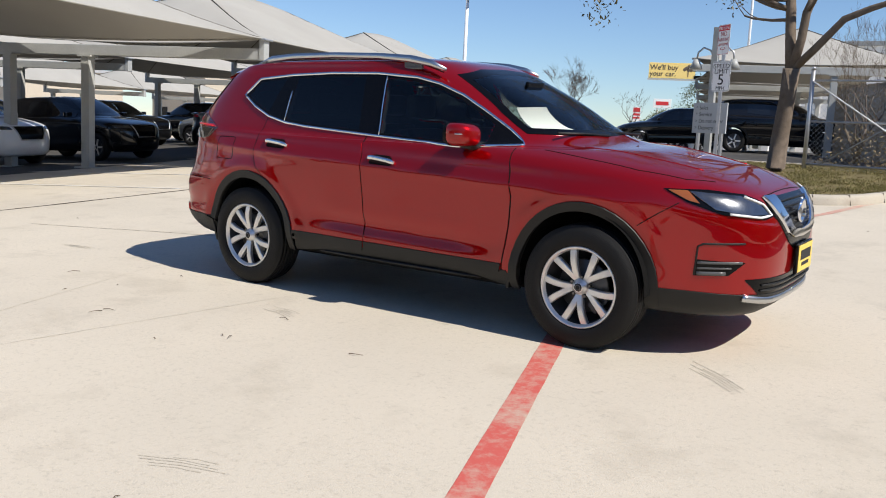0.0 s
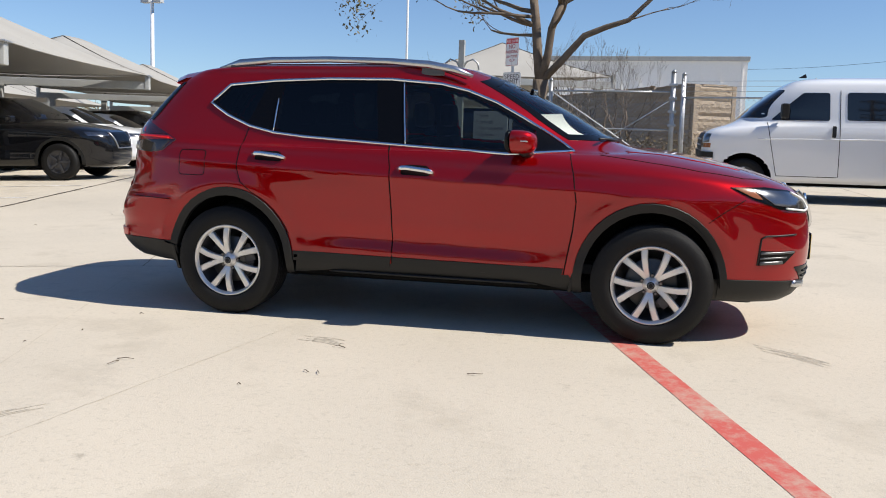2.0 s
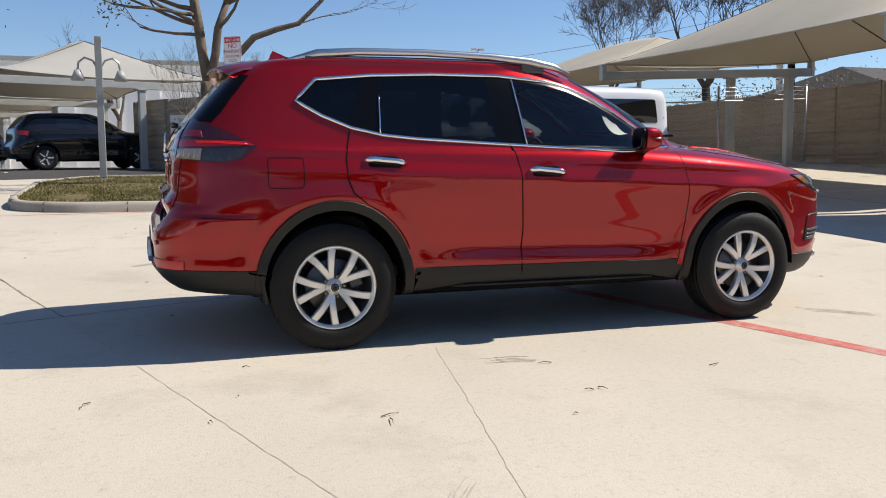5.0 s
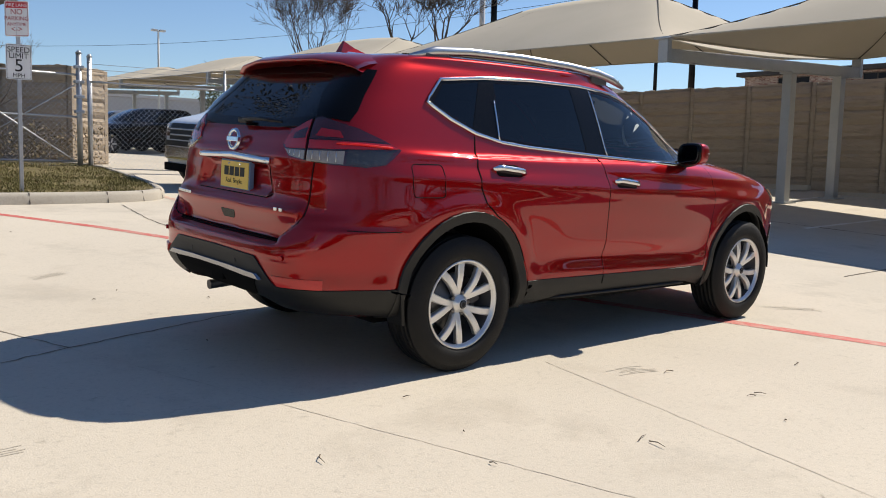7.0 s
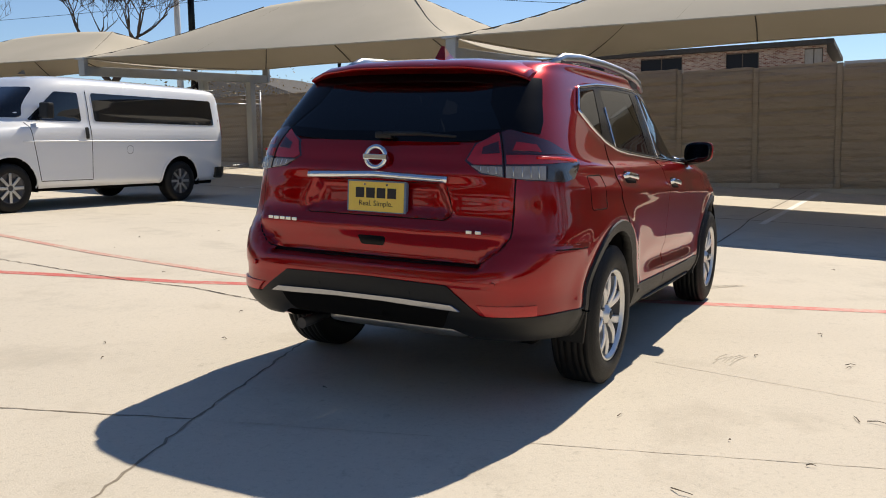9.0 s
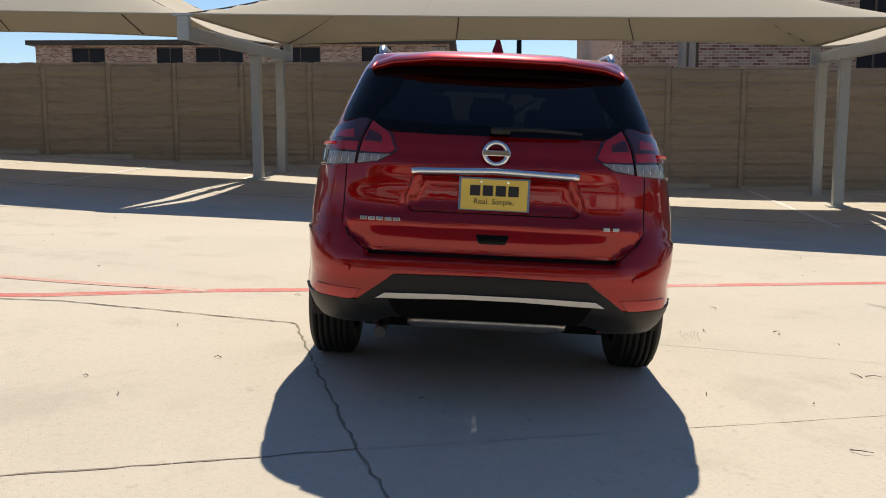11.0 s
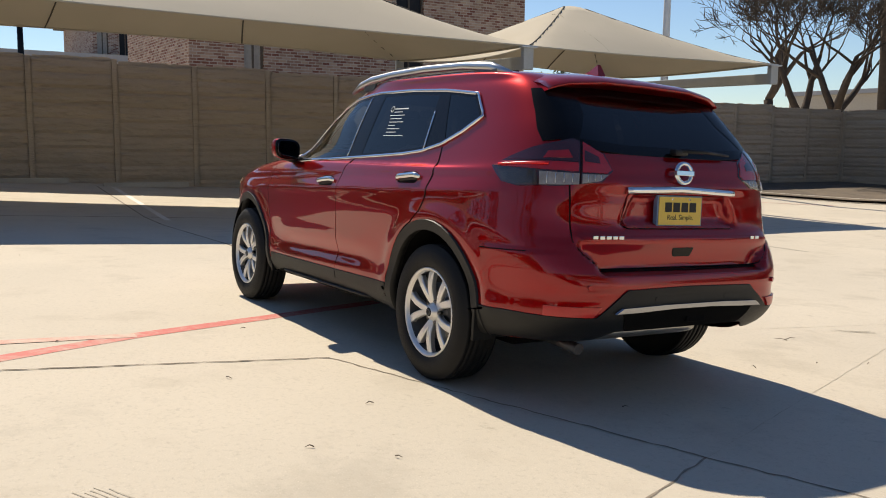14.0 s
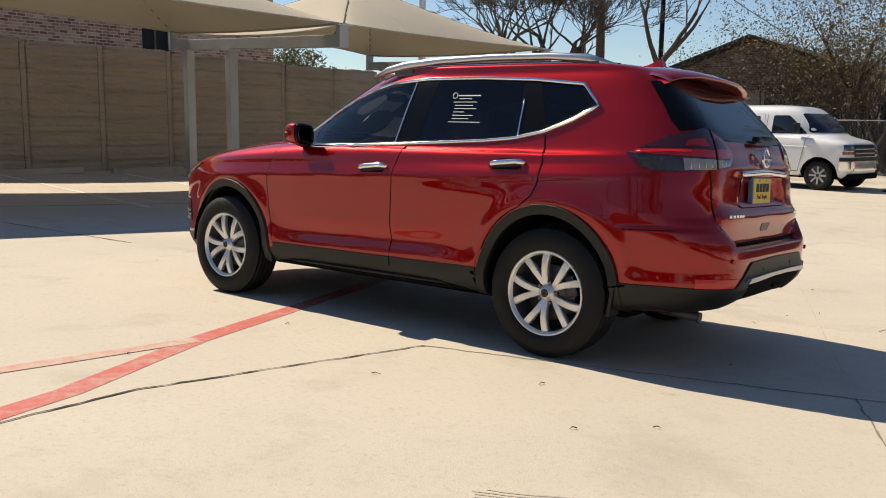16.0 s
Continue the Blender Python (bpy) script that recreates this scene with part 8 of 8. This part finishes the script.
def skyline():
    """Low sheds and shops on the horizon."""
    rnd = random.Random(9)
    cols = [plain("far_shed_" + c, v, 0.8, vary=0.1) for c, v in (("white", (0.62, 0.6, 0.57)), ("tan", (0.45, 0.39, 0.31)), ("grey", (0.33, 0.33, 0.34)))]
    for k, (x, y, w, d, h) in enumerate(((-95, 105, 18, 10, 6), (-120, 95, 14, 10, 9), (-78, 150, 30, 14, 3.2), (-60, 190, 26, 14, 3.4), (-110, 60, 16, 14, 6.5), (40, 120, 40, 20, 7), (-38, 230, 40, 14, 8), (-140, 70, 30, 14, 7), (70, 60, 20, 24, 6), (60, -20, 14, 40, 6), (30, -80, 40, 14, 6), (-30, -70, 60, 14, 6), (-70, -40, 14, 50, 6.5))):
        b = empty("far_building", pose(x, y, height(x, y)))
        tagged(b, "low commercial building on the skyline", "building", group="skyline buildings")
        part("wall", box_bm((-w / 2, -d / 2, -0.5), (w / 2, d / 2, h), None, 0.05), cols[k % 3], b)
        part("roof", box_bm((-w / 2 - 0.3, -d / 2 - 0.3, h), (w / 2 + 0.3, d / 2 + 0.3, h + 0.4)), cols[2], b)
        for j in range(int(w / 5)):
            px = -w / 2 + 2 + 5 * j
            part("window", box_bm((px, -d / 2 - 0.06, 1.0), (px + 2.2, -d / 2 + 0.02, 3.0)), DARK_GLASS, b)


skyline()


def pole(x, y, h, r, mat, label, name="utility_pole", top=None, lean=0.0):
    z = height(x, y)
    o = empty(name, pose(x, y, z, 0, lean, 0))
    tagged(o, label, "pole")
    part("shaft", cyl_bm((0, 0, -0.3), (0, 0, h), r, r * 0.7, 12), mat, o)
    if top == "arms":
        for dz in (0.4, 1.3):
            part("crossarm", box_bm((-1.1, -0.06, h - dz - 0.06), (1.1, 0.06, h - dz + 0.06), pose(0, 0, 0, 0, 0, 35)), mat, o)
        for q in (-0.9, -0.3, 0.3, 0.9):
            part("insulator", cyl_bm((q * 0.82, q * 0.57, h - 0.36), (q * 0.82, q * 0.57, h - 0.18), 0.05, 0.035, 8), GLOSS_BLACK, o)
    if top == "can":
        part("transformer", cyl_bm((0.38, 0, h - 2.9), (0.38, 0, h - 1.9), 0.26, 0.26, 16), SIGN_GREY, o)
        part("crossarm", box_bm((-0.9, -0.05, h - 0.5), (0.9, 0.05, h - 0.38)), mat, o)
    if top == "lamp":
        for s in (-1, 1):
            part("lamp_head", box_bm((0.1 * s - 0.25 * (s < 0) * 2, -0.18, h - 0.12), (0.1 * s + 0.25 * (s > 0) * 2, 0.18, h + 0.06), None, 0.03), SIGN_GREY, o)
    return o


WOOD_POLE = plain("weathered_pole", (0.13, 0.10, 0.075), 0.95, vary=0.3, scale=6, bump=0.5, bump_scale=40)
POLE_WHITE = plain("white_pole", (0.7, 0.71, 0.72), 0.5)
pole(-24.9, 36.3, 8.3, 0.13, POLE_WHITE, "white light pole with a flat lamp head", "light_pole", "lamp")
pole(-42.5, 148, 44, 0.26, POLE_WHITE, "very tall slim white flagpole", "flagpole")
pole(26.5, 69, 10.2, 0.11, STEEL_PAINT, "parking lot light pole with twin lamp heads", "light_pole", "lamp")
pole(14.4, -17.5, 11.5, 0.13, POLE_WHITE, "tall white light pole beside the wall", "light_pole", "lamp")
pole(24.2, 26.2, 12, 0.16, POLE_WHITE, "tall white light pole", "light_pole", "lamp")
pole(13.0, -27.3, 13, 0.2, WOOD_POLE, "weathered wooden utility pole behind the wall", "utility_pole", "arms", 1.0)
pole(24.0, -58.0, 15, 0.22, GLOSS_BLACK, "dark utility pole with a transformer", "utility_pole", "can")
pole(50.0, 31.7, 15, 0.26, GLOSS_BLACK, "dark steel utility pole with a transformer", "utility_pole", "can")
pole(50.0, 34.8, 13, 0.16, GLOSS_BLACK, "slim dark utility pole", "utility_pole")
pole(23.8, 25.0, 13, 0.17, GLOSS_BLACK, "dark steel utility pole", "utility_pole")
pole(42.0, -2.6, 9.5, 0.17, GLOSS_BLACK, "dark utility pole between the buildings", "utility_pole", "arms")
pole(27.5, -19.5, 9, 0.14, GLOSS_BLACK, "dark utility pole beyond the canopy", "utility_pole", "arms")


def wires():
    root = empty("overhead_wires")
    tagged(root, "thin black overhead wires strung between poles", "wires", kind="stuff")
    for a, b, sag in (((13, -27.3, 12.4), (24, -58, 14.3), 1.4), ((13, -27.3, 11.6), (24, -58, 13.4), 1.2), ((24, -58, 14.4), (-30, -52, 12), 2.0), ((24, -58, 13.0), (-30, -52, 10.5), 2.0), ((50, 31.7, 14.4), (42, -2.6, 9.0), 0.8), ((50, 31.7, 13.6), (42, -2.6, 8.4), 0.8),
                      ((50, 31.7, 14.4), (24, 25, 12.6), 0.6), ((42, -2.6, 8.8), (27.5, -19.5, 8.6), 0.6), ((50, 31.7, 14.2), (10, 110, 13), 2.5), ((13, -27.3, 10.2), (6, -33, 4.2), 0.5), ((27.5, -19.5, 8.4), (13, -27.3, 11.2), 0.6)):
        a, b = Vector(a), Vector(b)
        pts = [a.lerp(b, t / 16) - Vector((0, 0, sag * 4 * (t / 16) * (1 - t / 16))) for t in range(17)]
        part("wire", tube_mesh("g", pts, 0.016, GLOSS_BLACK, 4), GLOSS_BLACK, root)


wires()


def billboard():
    c = Vector((-86.8, 228.5, 21.3))
    o = empty("billboard", pose(c.x, c.y, 0, 0, 0, 20))
    tagged(o, "yellow roadside billboard on a dark pole", "billboard")
    yellow = plain("billboard_yellow", (0.78, 0.58, 0.20), 0.6, vary=0.04)
    b = part("panel", box_bm((-6.2, -0.3, c.z - 2.1), (6.2, 0.3, c.z + 2.1), None, 0.05), yellow, o)
    part("lower_rail", box_bm((-6.4, -0.9, c.z - 2.6), (6.4, 0.3, c.z - 2.2)), STEEL_PAINT, o)
    part("pole", cyl_bm((12.0, 0, 0), (12.0, 0, c.z - 1.5), 0.55, 0.55, 12), GLOSS_BLACK, o)
    part("arm", box_bm((5.9, -0.4, c.z - 2.2), (12.5, 0.4, c.z - 1.2)), GLOSS_BLACK, o)
    for k, w in enumerate(("We'll buy", "your car.")):
        part("lettering", text_mesh("lettering", w, 1.95, TRIM, 0.02, "LEFT"), TRIM, b, m=pose(-5.9, -0.36, c.z + 0.8 - 1.7 * k, 90, 0, 0))
    bm = bmesh.new()
    for q in range(9):
        a = q * 0.7
        bmesh.ops.create_icosphere(bm, subdivisions=1, radius=0.55, matrix=Matrix.Translation((4.3 + 1.0 * math.cos(a) * (q % 3) * 0.5, -0.3, c.z + 0.6 + 0.8 * math.sin(a) * (q % 3) * 0.4)) @ Matrix.Diagonal((1, 0.15, 1, 1)))
    part("picture", bm, TRIM, b)
    part("picture_stem", box_bm((4.2, -0.36, c.z - 1.6), (4.45, -0.3, c.z + 0.2)), TRIM, b)


billboard()


def roadside_sign(x, y, h, w, ph, label, bands):
    """A pylon sign on two posts with plain coloured bands for its writing."""
    o = empty("roadside_sign", pose(x, y, 0, 0, 0, 20))
    tagged(o, label, "sign")
    for s in (-0.25, 0.25):
        part("post", cyl_bm((w * s, 0, 0), (w * s, 0, h), 0.16, 0.16, 8), STEEL_PAINT, o)
    b = part("panel", box_bm((-w / 2, -0.2, h - ph), (w / 2, 0.2, h), None, 0.04), SIGN_WHITE, o)
    for z0, z1, k in bands:
        part("band", box_bm((-w * k / 2, -0.24, h - ph * z1), (w * k / 2, -0.2, h - ph * z0)), SIGN_RED, b)


roadside_sign(-55.5, 144.1, 9.1, 3.1, 1.6, "white roadside sign with a red band on two posts", ((0.3, 0.7, 0.7),))
roadside_sign(-51.7, 124.2, 6.7, 1.2, 2.2, "tall red and white pylon sign", ((0.05, 0.35, 0.85), (0.45, 0.6, 0.85), (0.7, 0.82, 0.85)))


def cone():
    x, y = 0.45, -18.6
    g = height(x, y)
    o = empty("traffic_cone", pose(x, y, g))
    tagged(o, "orange traffic cone with a white collar on the paving", "traffic cone")
    orange = plain("cone_orange", (0.75, 0.13, 0.03), 0.5)
    part("base", box_bm((-0.18, -0.18, 0), (0.18, 0.18, 0.035), None, 0.01), BLACK_PLASTIC, o)
    part("body", cyl_bm((0, 0, 0.03), (0, 0, 0.72), 0.13, 0.025, 24), orange, o)
    part("collar", cyl_bm((0, 0, 0.42), (0, 0, 0.54), 0.0775, 0.0595, 24), SIGN_WHITE, o)


cone()
# far kerb and dirt strip at the foot of the south-east corner
ribbon("kerb_strip", [(13.9, -14.6), (11.2, -17.2), (8.5, -18.6), (7.2, -20.0), (6.4, -23.0)], 0.16, KERB, 0.12, GROUND_OB, label="pale kerb along a dirt strip")


def dirt():
    o = [(13.8, -14.8), (11.3, -17.3), (8.6, -18.7), (7.3, -20.1), (6.5, -23.0), (6.4, -26.7), (13.3, -25.4)]
    soil = plain("leaf_litter_soil", (0.11, 0.085, 0.06), 0.95, vary=0.4, scale=3, bump=0.8, bump_scale=40)
    V, _, F, *_ = delaunay_2d_cdt([Vector(p) for p in dense(o, 0.6)], [], [], 0, 1e-6)
    tri = [tuple(f) for f in F if inside(o, sum(V[i].x for i in f) / 3, sum(V[i].y for i in f) / 3)]
    ob = part("dirt_strip", mesh_of("dirt_strip", [(v.x, v.y, height(v.x, v.y) + 0.06) for v in V], tri, soil), soil, None)
    tagged(ob, "bare soil with leaf litter at the foot of the wall", "soil", kind="structure")


dirt()
